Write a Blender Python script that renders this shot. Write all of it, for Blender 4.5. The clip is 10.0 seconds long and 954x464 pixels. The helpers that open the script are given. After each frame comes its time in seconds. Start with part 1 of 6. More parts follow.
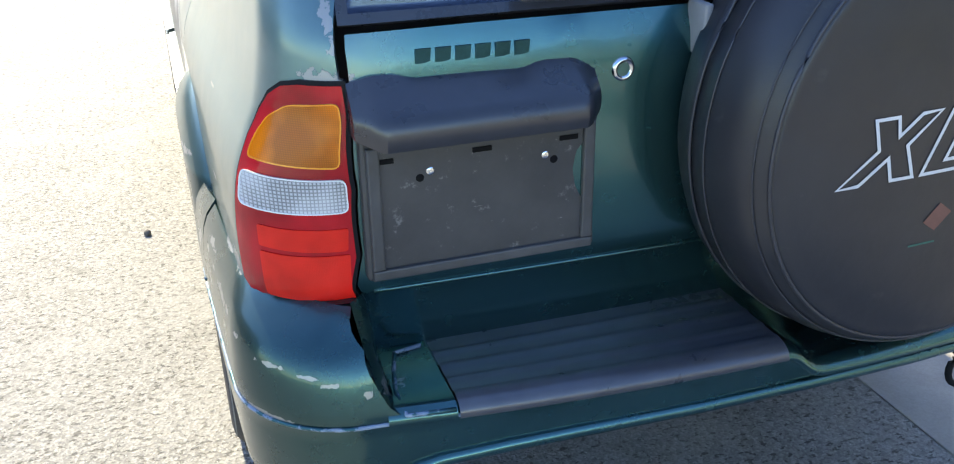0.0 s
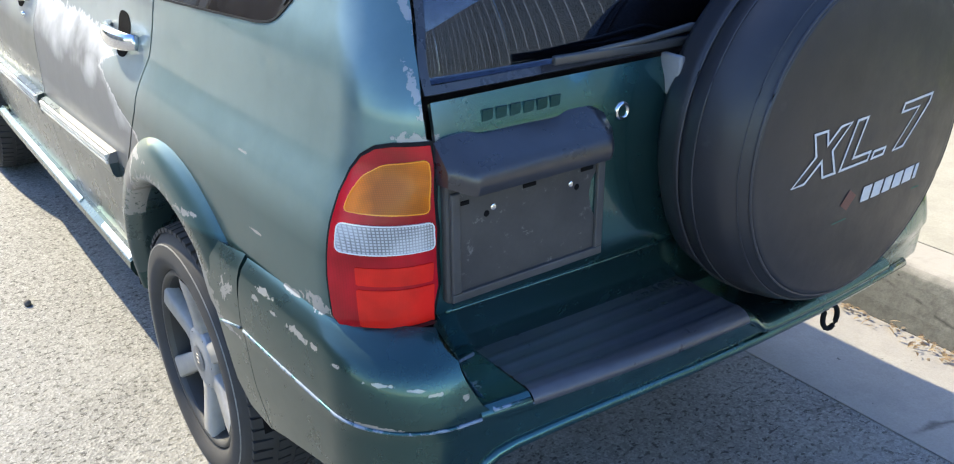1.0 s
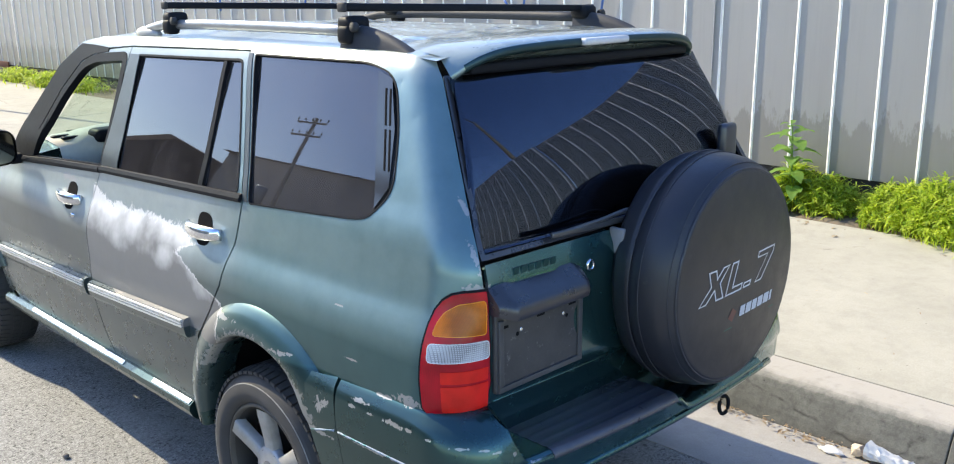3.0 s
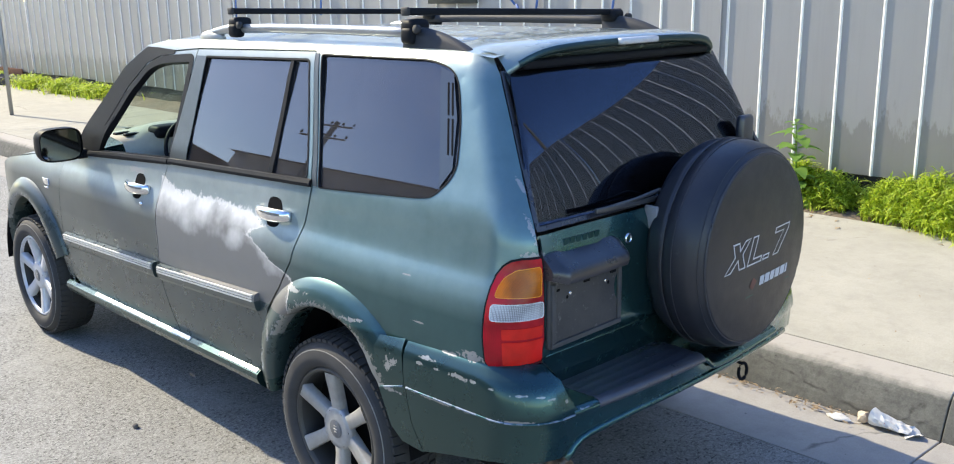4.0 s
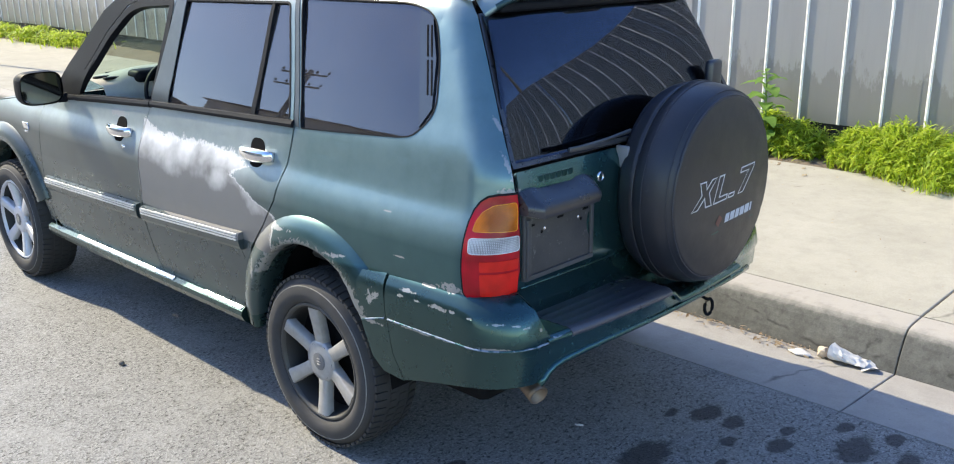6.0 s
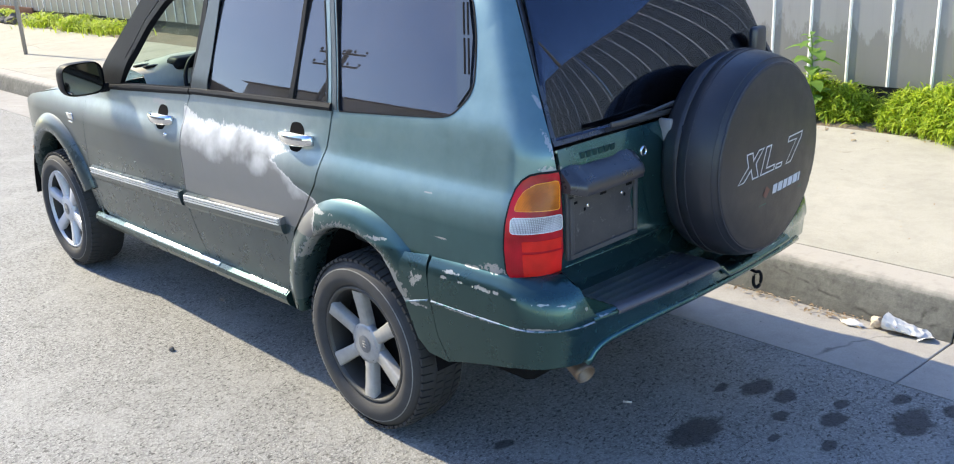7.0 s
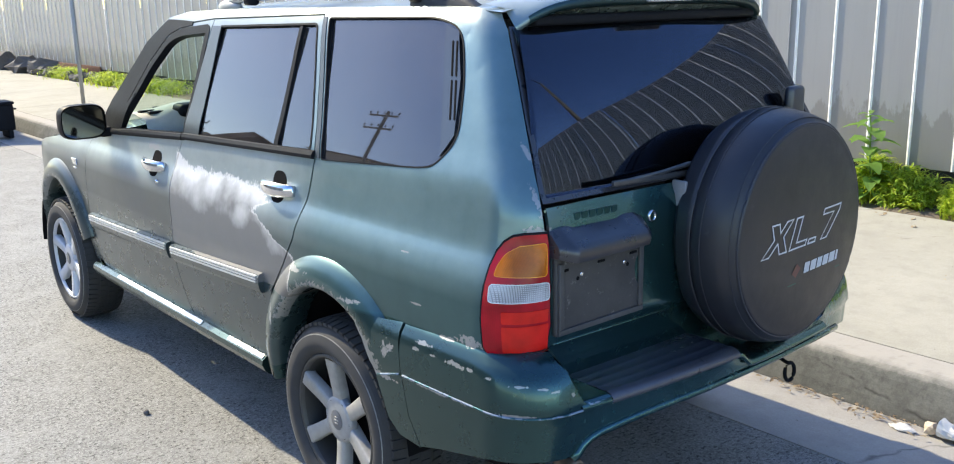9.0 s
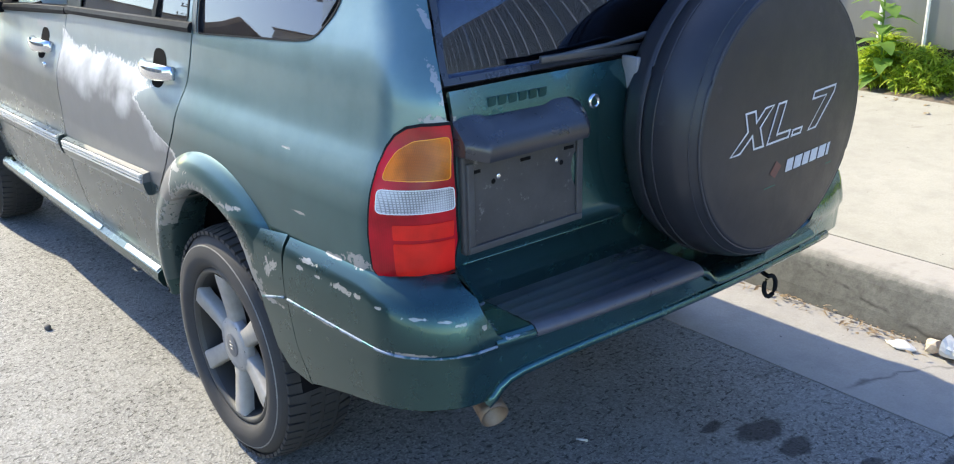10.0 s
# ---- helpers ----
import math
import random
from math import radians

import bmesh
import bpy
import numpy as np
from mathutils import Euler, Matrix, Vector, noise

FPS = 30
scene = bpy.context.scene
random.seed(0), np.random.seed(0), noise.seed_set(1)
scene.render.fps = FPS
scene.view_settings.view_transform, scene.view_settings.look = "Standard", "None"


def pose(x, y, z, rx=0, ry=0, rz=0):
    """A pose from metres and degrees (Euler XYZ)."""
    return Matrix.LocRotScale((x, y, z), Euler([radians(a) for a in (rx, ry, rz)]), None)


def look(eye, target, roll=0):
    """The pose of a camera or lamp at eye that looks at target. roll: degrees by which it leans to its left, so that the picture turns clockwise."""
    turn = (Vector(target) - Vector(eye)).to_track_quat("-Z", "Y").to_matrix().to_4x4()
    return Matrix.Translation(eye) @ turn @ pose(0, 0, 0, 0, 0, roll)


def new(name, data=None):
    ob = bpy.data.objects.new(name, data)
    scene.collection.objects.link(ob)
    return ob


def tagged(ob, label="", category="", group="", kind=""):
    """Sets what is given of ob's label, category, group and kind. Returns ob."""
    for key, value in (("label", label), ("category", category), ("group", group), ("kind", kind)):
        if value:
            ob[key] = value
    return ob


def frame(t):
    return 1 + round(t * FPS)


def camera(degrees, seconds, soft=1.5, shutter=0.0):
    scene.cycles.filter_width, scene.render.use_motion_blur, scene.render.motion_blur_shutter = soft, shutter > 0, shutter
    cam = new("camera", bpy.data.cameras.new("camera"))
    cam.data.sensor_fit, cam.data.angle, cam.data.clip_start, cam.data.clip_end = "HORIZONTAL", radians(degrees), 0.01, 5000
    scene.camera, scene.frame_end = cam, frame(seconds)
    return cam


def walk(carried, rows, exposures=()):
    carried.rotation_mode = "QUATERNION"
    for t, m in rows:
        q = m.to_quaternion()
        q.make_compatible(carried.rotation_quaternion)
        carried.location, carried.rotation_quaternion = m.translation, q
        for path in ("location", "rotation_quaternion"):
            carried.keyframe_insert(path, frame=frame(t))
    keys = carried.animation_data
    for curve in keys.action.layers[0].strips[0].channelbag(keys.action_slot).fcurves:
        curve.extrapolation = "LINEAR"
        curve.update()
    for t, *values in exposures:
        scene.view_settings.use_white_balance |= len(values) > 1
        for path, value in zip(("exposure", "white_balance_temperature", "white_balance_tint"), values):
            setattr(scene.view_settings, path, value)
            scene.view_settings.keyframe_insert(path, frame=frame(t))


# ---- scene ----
cam = camera(53.9, 10.0, soft=1.1)
PATH = [
    (0, (-0.893, -1.998, 1.448), (-0.323, -0.29, 0.578), -0.9),
    (0.5, (-1.193, -1.963, 1.497), (-0.352, -0.361, 0.644), 1.0),
    (1, (-1.431, -2.007, 1.584), (-0.381, -0.525, 0.747), -0.5),
    (1.5, (-1.66, -2.109, 1.675), (-0.51, -0.651, 0.932), -2.5),
    (2, (-1.884, -2.165, 1.751), (-0.643, -0.731, 1.117), -2.8),
    (2.5, (-2.084, -2.269, 1.796), (-0.769, -0.879, 1.214), -1.3),
    (2.7, (-2.158, -2.336, 1.832), (-0.828, -0.942, 1.298), -1.0),
    (3.8, (-2.57, -2.54, 1.84), (-1.195, -1.172, 1.349), -0.8),
    (4, (-2.636, -2.554, 1.837), (-1.278, -1.171, 1.343), -1.0),
    (4.5, (-2.702, -2.591, 1.845), (-1.328, -1.225, 1.35), -0.4),
    (5, (-2.707, -2.618, 1.825), (-1.315, -1.272, 1.325), -0.2),
    (5.5, (-2.728, -2.64, 1.819), (-1.328, -1.306, 1.307), 0.0),
    (5.7, (-2.742, -2.641, 1.818), (-1.349, -1.314, 1.27), -0.1),
    (6.8, (-2.713, -2.616, 1.826), (-1.393, -1.258, 1.184), -2.6),
    (7, (-2.71, -2.614, 1.827), (-1.411, -1.234, 1.187), -3.0),
    (7.5, (-2.701, -2.595, 1.789), (-1.381, -1.214, 1.197), -2.1),
    (8, (-2.657, -2.563, 1.773), (-1.308, -1.173, 1.274), -2.1),
    (8.5, (-2.522, -2.539, 1.725), (-1.214, -1.107, 1.237), -1.6),
    (9, (-2.318, -2.515, 1.68), (-1.078, -1.021, 1.2), -1.2),
    (9.5, (-2.076, -2.391, 1.62), (-0.865, -0.889, 1.092), -1.1),
    (10, (-1.798, -2.283, 1.552), (-0.622, -0.828, 0.847), -1.6),
]
EXPOSURES = [(0, 2.08, 8050, 1), (0.5, 1.96, 7850, 2), (1, 1.88, 7570, 2), (2, 1.80, 7440, 3), (2.5, 1.73, 7420, 3), (4, 1.55, 7420, 3), (5.5, 1.53, 7420, 3), (6.8, 1.72, 7420, 3), (7.2, 1.69, 7420, 3), (8, 1.56, 7420, 3), (9, 1.56, 7370, 3), (9.5, 1.60, 7320, 3), (10, 1.76, 7270, 3)]
walk(cam, [(t, look(eye, target, roll)) for t, eye, target, roll in PATH], EXPOSURES)

# ---- light ----
SUN = Vector((-0.21, 1.30, 1.0)).normalized()
world = bpy.data.worlds.new("world")
scene.world = world
world.use_nodes = True
wn = world.node_tree.nodes
sky = wn.new("ShaderNodeTexSky")
sky.sky_type, sky.sun_disc = "NISHITA", False
sky.sun_elevation = math.asin(SUN.z)
sky.sun_rotation = math.atan2(SUN.x, SUN.y)
sky.dust_density, sky.air_density, sky.ozone_density = 0.45, 1.0, 1.6
wn["Background"].inputs["Strength"].default_value = 0.15
rich = wn.new("ShaderNodeHueSaturation")
rich.inputs["Saturation"].default_value, rich.inputs["Hue"].default_value = 1.24, 0.516
world.node_tree.links.new(sky.outputs[0], rich.inputs["Color"])
world.node_tree.links.new(rich.outputs[0], wn["Background"].inputs["Color"])
sun = new("sun", bpy.data.lights.new("sun", "SUN"))
sun.data.energy, sun.data.angle, sun.data.color = 2.6, radians(0.53), (1.0, 0.91, 0.78)
sun.matrix_world = look((0, 0, 20), tuple(Vector((0, 0, 20)) - SUN))


# ---- material helpers ----
def material(name):
    m = bpy.data.materials.new(name)
    m.use_nodes = True
    return m, m.node_tree, m.node_tree.nodes["Principled BSDF"]


def node(nt, kind, **values):
    n = nt.nodes.new("ShaderNode" + kind)
    for key, value in values.items():
        n.inputs[key].default_value = value
    return n


def coords(nt, scale=(1, 1, 1), place=(0, 0, 0)):
    tc = nt.nodes.new("ShaderNodeTexCoord")
    mp = nt.nodes.new("ShaderNodeMapping")
    mp.inputs["Scale"].default_value, mp.inputs["Location"].default_value = scale, place
    nt.links.new(tc.outputs["Object"], mp.inputs["Vector"])
    return mp.outputs["Vector"]


def noise_tex(nt, scale, detail=4.0, rough=0.55, vec=None, distort=0.0):
    n = node(nt, "TexNoise", Scale=scale, Detail=detail, Roughness=rough, Distortion=distort)
    nt.links.new(vec or coords(nt), n.inputs["Vector"])
    return n.outputs["Fac"]


def ramp(nt, fac, stops):
    r = nt.nodes.new("ShaderNodeValToRGB")
    el = r.color_ramp.elements
    while len(el) < len(stops):
        el.new(0.5)
    for e, (p, c) in zip(el, stops):
        e.position = p
        e.color = (c, c, c, 1) if isinstance(c, (int, float)) else (*c, 1)
    nt.links.new(fac, r.inputs["Fac"])
    return r.outputs["Color"]


def mix(nt, fac, a, b, kind="MIX"):
    m = nt.nodes.new("ShaderNodeMix")
    m.data_type, m.blend_type = "RGBA", kind
    for socket, value in ((m.inputs["Factor"], fac), (m.inputs["A"], a), (m.inputs["B"], b)):
        if isinstance(value, (int, float)):
            socket.default_value = value
        elif isinstance(value, tuple):
            socket.default_value = (*value, 1)
        else:
            nt.links.new(value, socket)
    return m.outputs["Result"]


def maths(nt, op, a, b=0.0, clamp=False):
    m = nt.nodes.new("ShaderNodeMath")
    m.operation, m.use_clamp = op, clamp
    for socket, value in zip(m.inputs, (a, b)):
        if isinstance(value, (int, float)):
            socket.default_value = value
        else:
            nt.links.new(value, socket)
    return m.outputs[0]


def bump(nt, bsdf, height, strength, distance, chain=None):
    b = node(nt, "Bump", Strength=strength, Distance=distance)
    nt.links.new(height, b.inputs["Height"])
    if chain:
        nt.links.new(chain, b.inputs["Normal"])
    nt.links.new(b.outputs["Normal"], bsdf.inputs["Normal"])
    return b.outputs["Normal"]


def plain(name, color, rough=0.5, metal=0.0, grain=0.12, scale=40.0, relief=0.0, spec=0.5, coat=0.0):
    """A surface with two scales of variation in colour and gloss."""
    m, nt, b = material(name)
    fine, wide = noise_tex(nt, scale, 5.0), noise_tex(nt, scale / 9.0, 3.0)
    both = maths(nt, "ADD", maths(nt, "MULTIPLY", fine, 0.5), maths(nt, "MULTIPLY", wide, 0.5))
    dark, light = tuple(c * (1 - grain) for c in color), tuple(min(1, c * (1 + grain)) for c in color)
    nt.links.new(mix(nt, ramp(nt, both, [(0.3, 0.0), (0.7, 1.0)]), dark, light), b.inputs["Base Color"])
    r = ramp(nt, both, [(0.3, max(0.02, rough * 0.85)), (0.7, min(1.0, rough * 1.15))])
    nt.links.new(r, b.inputs["Roughness"])
    b.inputs["Metallic"].default_value = metal
    b.inputs["Specular IOR Level"].default_value = spec
    b.inputs["Coat Weight"].default_value = coat
    if relief:
        bump(nt, b, fine, 0.6, relief)
    return m


def spots(nt, vec, places, soft):
    """The largest of 1 - distance / radii over the places (centre, radii)."""
    best = None
    for centre, radii in places:
        mp = nt.nodes.new("ShaderNodeVectorMath")
        mp.operation = "SUBTRACT"
        nt.links.new(vec, mp.inputs[0])
        mp.inputs[1].default_value = centre
        sc = nt.nodes.new("ShaderNodeVectorMath")
        sc.operation = "DIVIDE"
        nt.links.new(mp.outputs[0], sc.inputs[0])
        sc.inputs[1].default_value = radii
        ln = nt.nodes.new("ShaderNodeVectorMath")
        ln.operation = "LENGTH"
        nt.links.new(sc.outputs[0], ln.inputs[0])
        val = maths(nt, "SUBTRACT", 1.0, ln.outputs["Value"])
        best = val if best is None else maths(nt, "MAXIMUM", best, val)
    return best


# ---- materials ----
def car_paint():
    """Dark teal metallic paint whose clear coat has weathered, with ragged peeled patches."""
    m, nt, b = material("teal_paint")
    vec = coords(nt)
    wide, mid, fine = noise_tex(nt, 2.5, 4, 0.6, vec), noise_tex(nt, 14, 6, 0.65, vec), noise_tex(nt, 90, 5, 0.6, vec)
    flake = noise_tex(nt, 1400, 1, 0.5, vec)
    base = mix(nt, wide, (0.031, 0.114, 0.118), (0.042, 0.142, 0.148))
    base = mix(nt, maths(nt, "MULTIPLY", flake, 0.08), base, (0.10, 0.27, 0.30))
    haze = ramp(nt, maths(nt, "ADD", maths(nt, "MULTIPLY", wide, 0.6), maths(nt, "MULTIPLY", mid, 0.4)), [(0.38, 0.15), (0.62, 1.0)])
    sepz = nt.nodes.new("ShaderNodeSeparateXYZ")
    nt.links.new(vec, sepz.inputs[0])
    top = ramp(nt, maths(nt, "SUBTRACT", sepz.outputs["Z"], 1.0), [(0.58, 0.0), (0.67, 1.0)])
    # the sun-faded flank has gone dull: grey on the doors, still greenish on the quarter
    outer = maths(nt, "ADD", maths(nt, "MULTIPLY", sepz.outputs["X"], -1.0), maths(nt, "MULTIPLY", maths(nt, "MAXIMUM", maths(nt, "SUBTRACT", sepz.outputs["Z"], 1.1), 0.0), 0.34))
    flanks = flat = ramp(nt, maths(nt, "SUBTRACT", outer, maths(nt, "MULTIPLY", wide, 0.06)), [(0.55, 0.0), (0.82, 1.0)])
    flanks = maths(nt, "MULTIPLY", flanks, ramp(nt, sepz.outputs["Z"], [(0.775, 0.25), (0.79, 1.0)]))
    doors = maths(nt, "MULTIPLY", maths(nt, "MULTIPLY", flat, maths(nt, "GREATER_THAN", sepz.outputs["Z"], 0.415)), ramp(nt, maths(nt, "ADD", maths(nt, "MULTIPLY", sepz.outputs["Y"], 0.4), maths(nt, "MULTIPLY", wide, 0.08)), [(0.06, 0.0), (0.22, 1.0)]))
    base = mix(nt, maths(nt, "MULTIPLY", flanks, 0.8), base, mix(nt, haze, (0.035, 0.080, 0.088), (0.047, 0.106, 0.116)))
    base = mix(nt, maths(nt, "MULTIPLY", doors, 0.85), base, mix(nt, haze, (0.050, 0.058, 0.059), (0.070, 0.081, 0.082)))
    # paler shoulder: its highlight put into the colour, on top of chalky fading
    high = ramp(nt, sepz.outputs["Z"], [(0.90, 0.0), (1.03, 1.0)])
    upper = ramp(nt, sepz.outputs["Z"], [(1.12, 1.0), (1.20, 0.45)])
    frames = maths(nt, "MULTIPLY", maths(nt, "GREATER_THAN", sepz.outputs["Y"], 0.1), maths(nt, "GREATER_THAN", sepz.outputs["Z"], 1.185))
    shoulder_highlight = maths(nt, "MULTIPLY", maths(nt, "MULTIPLY", flanks, high), maths(nt, "SUBTRACT", upper, maths(nt, "MULTIPLY", frames, 0.35)))
    # bumper sides darker than the tail: the shade of that side painted in
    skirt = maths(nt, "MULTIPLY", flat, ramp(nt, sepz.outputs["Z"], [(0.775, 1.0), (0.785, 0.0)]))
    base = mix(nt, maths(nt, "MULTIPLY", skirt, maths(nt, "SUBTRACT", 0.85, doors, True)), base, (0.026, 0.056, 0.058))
    base = mix(nt, maths(nt, "MULTIPLY", shoulder_highlight, maths(nt, "ADD", 0.48, maths(nt, "MULTIPLY", haze, 0.25))), base, mix(nt, doors, (0.26, 0.37, 0.385), (0.56, 0.62, 0.62)))
    # roof fades to chalk; the sky's sheen on it is in this colour too
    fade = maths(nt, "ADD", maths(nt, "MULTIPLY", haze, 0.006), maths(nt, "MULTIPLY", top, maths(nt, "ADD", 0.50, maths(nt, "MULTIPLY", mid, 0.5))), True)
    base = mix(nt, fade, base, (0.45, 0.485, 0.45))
    # ragged peeled places
    warp = maths(nt, "MULTIPLY", maths(nt, "SUBTRACT", noise_tex(nt, 38, 5, 0.7, vec), 0.5), 2.4)
    warp2 = maths(nt, "MULTIPLY", maths(nt, "SUBTRACT", fine, 0.5), 1.2)
    field = spots(nt, vec, PEELS, 0.1)
    field = maths(nt, "ADD", field, maths(nt, "ADD", warp, warp2))
    peel = ramp(nt, field, [(0.34, 0.0), (0.37, 1.0)])
    # the large peeled field of the rear door, under a ragged slanting border
    sep = nt.nodes.new("ShaderNodeSeparateXYZ")
    nt.links.new(vec, sep.inputs[0])
    along = maths(nt, "DIVIDE", maths(nt, "SUBTRACT", sep.outputs["Y"], 0.2), 1.1)
    border = [(0.20, 1.00), (0.43, 1.012), (0.46, 1.030), (0.50, 1.045), (0.57, 1.056), (0.635, 1.048), (0.69, 1.059), (0.77, 1.062), (0.85, 1.056), (0.935, 1.057), (1.02, 1.054), (1.13, 1.056), (1.177, 1.073), (1.21, 1.096), (1.25, 1.105)]
    edge = ramp(nt, along, [((y - 0.2) / 1.1, z / 1.12) for y, z in border])
    behind = [(0.72, 0.18), (0.84, 0.20), (0.862, 0.24), (0.874, 0.28), (0.881, 0.315), (0.893, 0.347), (0.909, 0.38), (0.935, 0.433), (0.947, 0.483), (0.965, 0.515), (0.985, 0.50), (1.0, 0.44), (1.015, 0.40)]
    back = ramp(nt, maths(nt, "DIVIDE", maths(nt, "SUBTRACT", sep.outputs["Z"], 0.7), 0.4), [((z - 0.7) / 0.4, y) for z, y in behind])
    low = maths(nt, "MINIMUM", maths(nt, "SUBTRACT", maths(nt, "MULTIPLY", edge, 1.12), sep.outputs["Z"]), maths(nt, "SUBTRACT", sep.outputs["Y"], back))
    low = maths(nt, "ADD", low, maths(nt, "MULTIPLY", maths(nt, "SUBTRACT", noise_tex(nt, 30, 5, 0.7, vec), 0.5), 0.095))
    low = maths(nt, "ADD", low, maths(nt, "MULTIPLY", maths(nt, "SUBTRACT", noise_tex(nt, 11, 3, 0.5, vec), 0.5), 0.055))
    low = maths(nt, "ADD", low, maths(nt, "MULTIPLY", maths(nt, "SUBTRACT", fine, 0.5), 0.045))
    inside = ramp(nt, maths(nt, "ADD", low, 0.5), [(0.500, 0.0), (0.504, 1.0)])
    on_door = maths(nt, "MULTIPLY", maths(nt, "GREATER_THAN", sep.outputs["Y"], 0.2), maths(nt, "LESS_THAN", sep.outputs["Y"], 1.262))
    on_door = maths(nt, "MULTIPLY", on_door, maths(nt, "MULTIPLY", maths(nt, "LESS_THAN", sep.outputs["X"], -0.7), maths(nt, "GREATER_THAN", sep.outputs["Z"], 0.72)))
    field2 = maths(nt, "MULTIPLY", inside, on_door)
    # reflected brightness painted into the primer: along the top border and one spot
    patch_sheen = ramp(nt, maths(nt, "SUBTRACT", maths(nt, "MULTIPLY", edge, 1.12), sep.outputs["Z"]), [(0.0, 1.0), (0.19, 0.0)])
    patch_sheen = maths(nt, "MAXIMUM", patch_sheen, spots(nt, vec, [((-0.8, 0.60, 0.945), (0.3, 0.17, 0.10))], 0.1))
    cloudy = maths(nt, "ADD", maths(nt, "MULTIPLY", noise_tex(nt, 4.6, 4, 0.55, vec), 0.62), maths(nt, "MULTIPLY", patch_sheen, 0.42))
    primer = mix(nt, ramp(nt, cloudy, [(0.42, 0.0), (0.64, 1.0)]), (0.165, 0.164, 0.162), (0.62, 0.615, 0.61))
    # chipped lip of the wheel-arch flares
    lip = None
    for axle in (0.0, 2.8):
        rel = nt.nodes.new("ShaderNodeVectorMath")
        rel.operation = "MULTIPLY_ADD"
        nt.links.new(vec, rel.inputs[0])
        rel.inputs[1].default_value = (0.0, 1 / 0.400, 1 / 0.462)
        rel.inputs[2].default_value = (0.0, -axle / 0.400, -0.335 / 0.462)
        size = nt.nodes.new("ShaderNodeVectorMath")
        size.operation = "LENGTH"
        nt.links.new(rel.outputs[0], size.inputs[0])
        lip = size.outputs["Value"] if lip is None else maths(nt, "MINIMUM", lip, size.outputs["Value"])
    worn = maths(nt, "ADD", maths(nt, "SUBTRACT", 1.015, lip), maths(nt, "MULTIPLY", maths(nt, "SUBTRACT", noise_tex(nt, 55, 4, 0.7, vec), 0.45), 0.26))
    worn = maths(nt, "MULTIPLY", ramp(nt, maths(nt, "ADD", worn, 0.5), [(0.50, 0.0), (0.505, 0.75)]), maths(nt, "MULTIPLY", maths(nt, "LESS_THAN", sep.outputs["X"], -0.84), maths(nt, "GREATER_THAN", sep.outputs["Z"], 0.62)))
    flap = ramp(nt, maths(nt, "ADD", maths(nt, "ADD", low, 0.5), maths(nt, "MULTIPLY", maths(nt, "SUBTRACT", fine, 0.5), 0.04)), [(0.504, 0.75), (0.524, 0.0)])
    primer = mix(nt, maths(nt, "MULTIPLY", flap, on_door), primer, (0.74, 0.73, 0.72))
    peel = maths(nt, "MAXIMUM", peel, maths(nt, "MAXIMUM", worn, field2))
    primer = mix(nt, field2, (0.33, 0.335, 0.335), primer)
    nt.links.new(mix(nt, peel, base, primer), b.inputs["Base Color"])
    rough = maths(nt, "ADD", maths(nt, "ADD", ramp(nt, mid, [(0.3, 0.22), (0.7, 0.29)]), maths(nt, "MULTIPLY", flanks, 0.12)), maths(nt, "MULTIPLY", peel, 0.12))
    nt.links.new(rough, b.inputs["Roughness"])
    dull = maths(nt, "ADD", maths(nt, "MULTIPLY", flanks, 0.24), maths(nt, "ADD", maths(nt, "MULTIPLY", doors, 0.45), maths(nt, "MULTIPLY", shoulder_highlight, 0.20)))
    nt.links.new(maths(nt, "SUBTRACT", 0.88, maths(nt, "ADD", maths(nt, "MAXIMUM", maths(nt, "MULTIPLY", fade, 0.95), dull), maths(nt, "MULTIPLY", peel, 0.22)), True), b.inputs["Metallic"])
    nt.links.new(maths(nt, "MULTIPLY", maths(nt, "SUBTRACT", 1.0, maths(nt, "MULTIPLY", peel, 0.8)), maths(nt, "SUBTRACT", 1.0, maths(nt, "MAXIMUM", maths(nt, "MULTIPLY", flat, 0.55), maths(nt, "MULTIPLY", doors, 0.80)))), b.inputs["Coat Weight"])
    b.inputs["Coat IOR"].default_value = 1.40
    nt.links.new(ramp(nt, maths(nt, "ADD", maths(nt, "MULTIPLY", mid, 0.5), maths(nt, "MULTIPLY", wide, 0.5)), [(0.35, 0.04), (0.65, 0.12)]), b.inputs["Coat Roughness"])
    # small dents in the sheet
    pits = maths(nt, "MAXIMUM", spots(nt, vec, DENTS, 0.1), 0.0)
    sheet_form = bump(nt, b, maths(nt, "MULTIPLY", maths(nt, "MULTIPLY", pits, pits), -1.0), 0.30, 0.006)
    bump(nt, b, maths(nt, "ADD", maths(nt, "MULTIPLY", peel, -0.6), maths(nt, "MULTIPLY", wide, 0.6)), 0.5, 0.002, sheet_form)
    return m


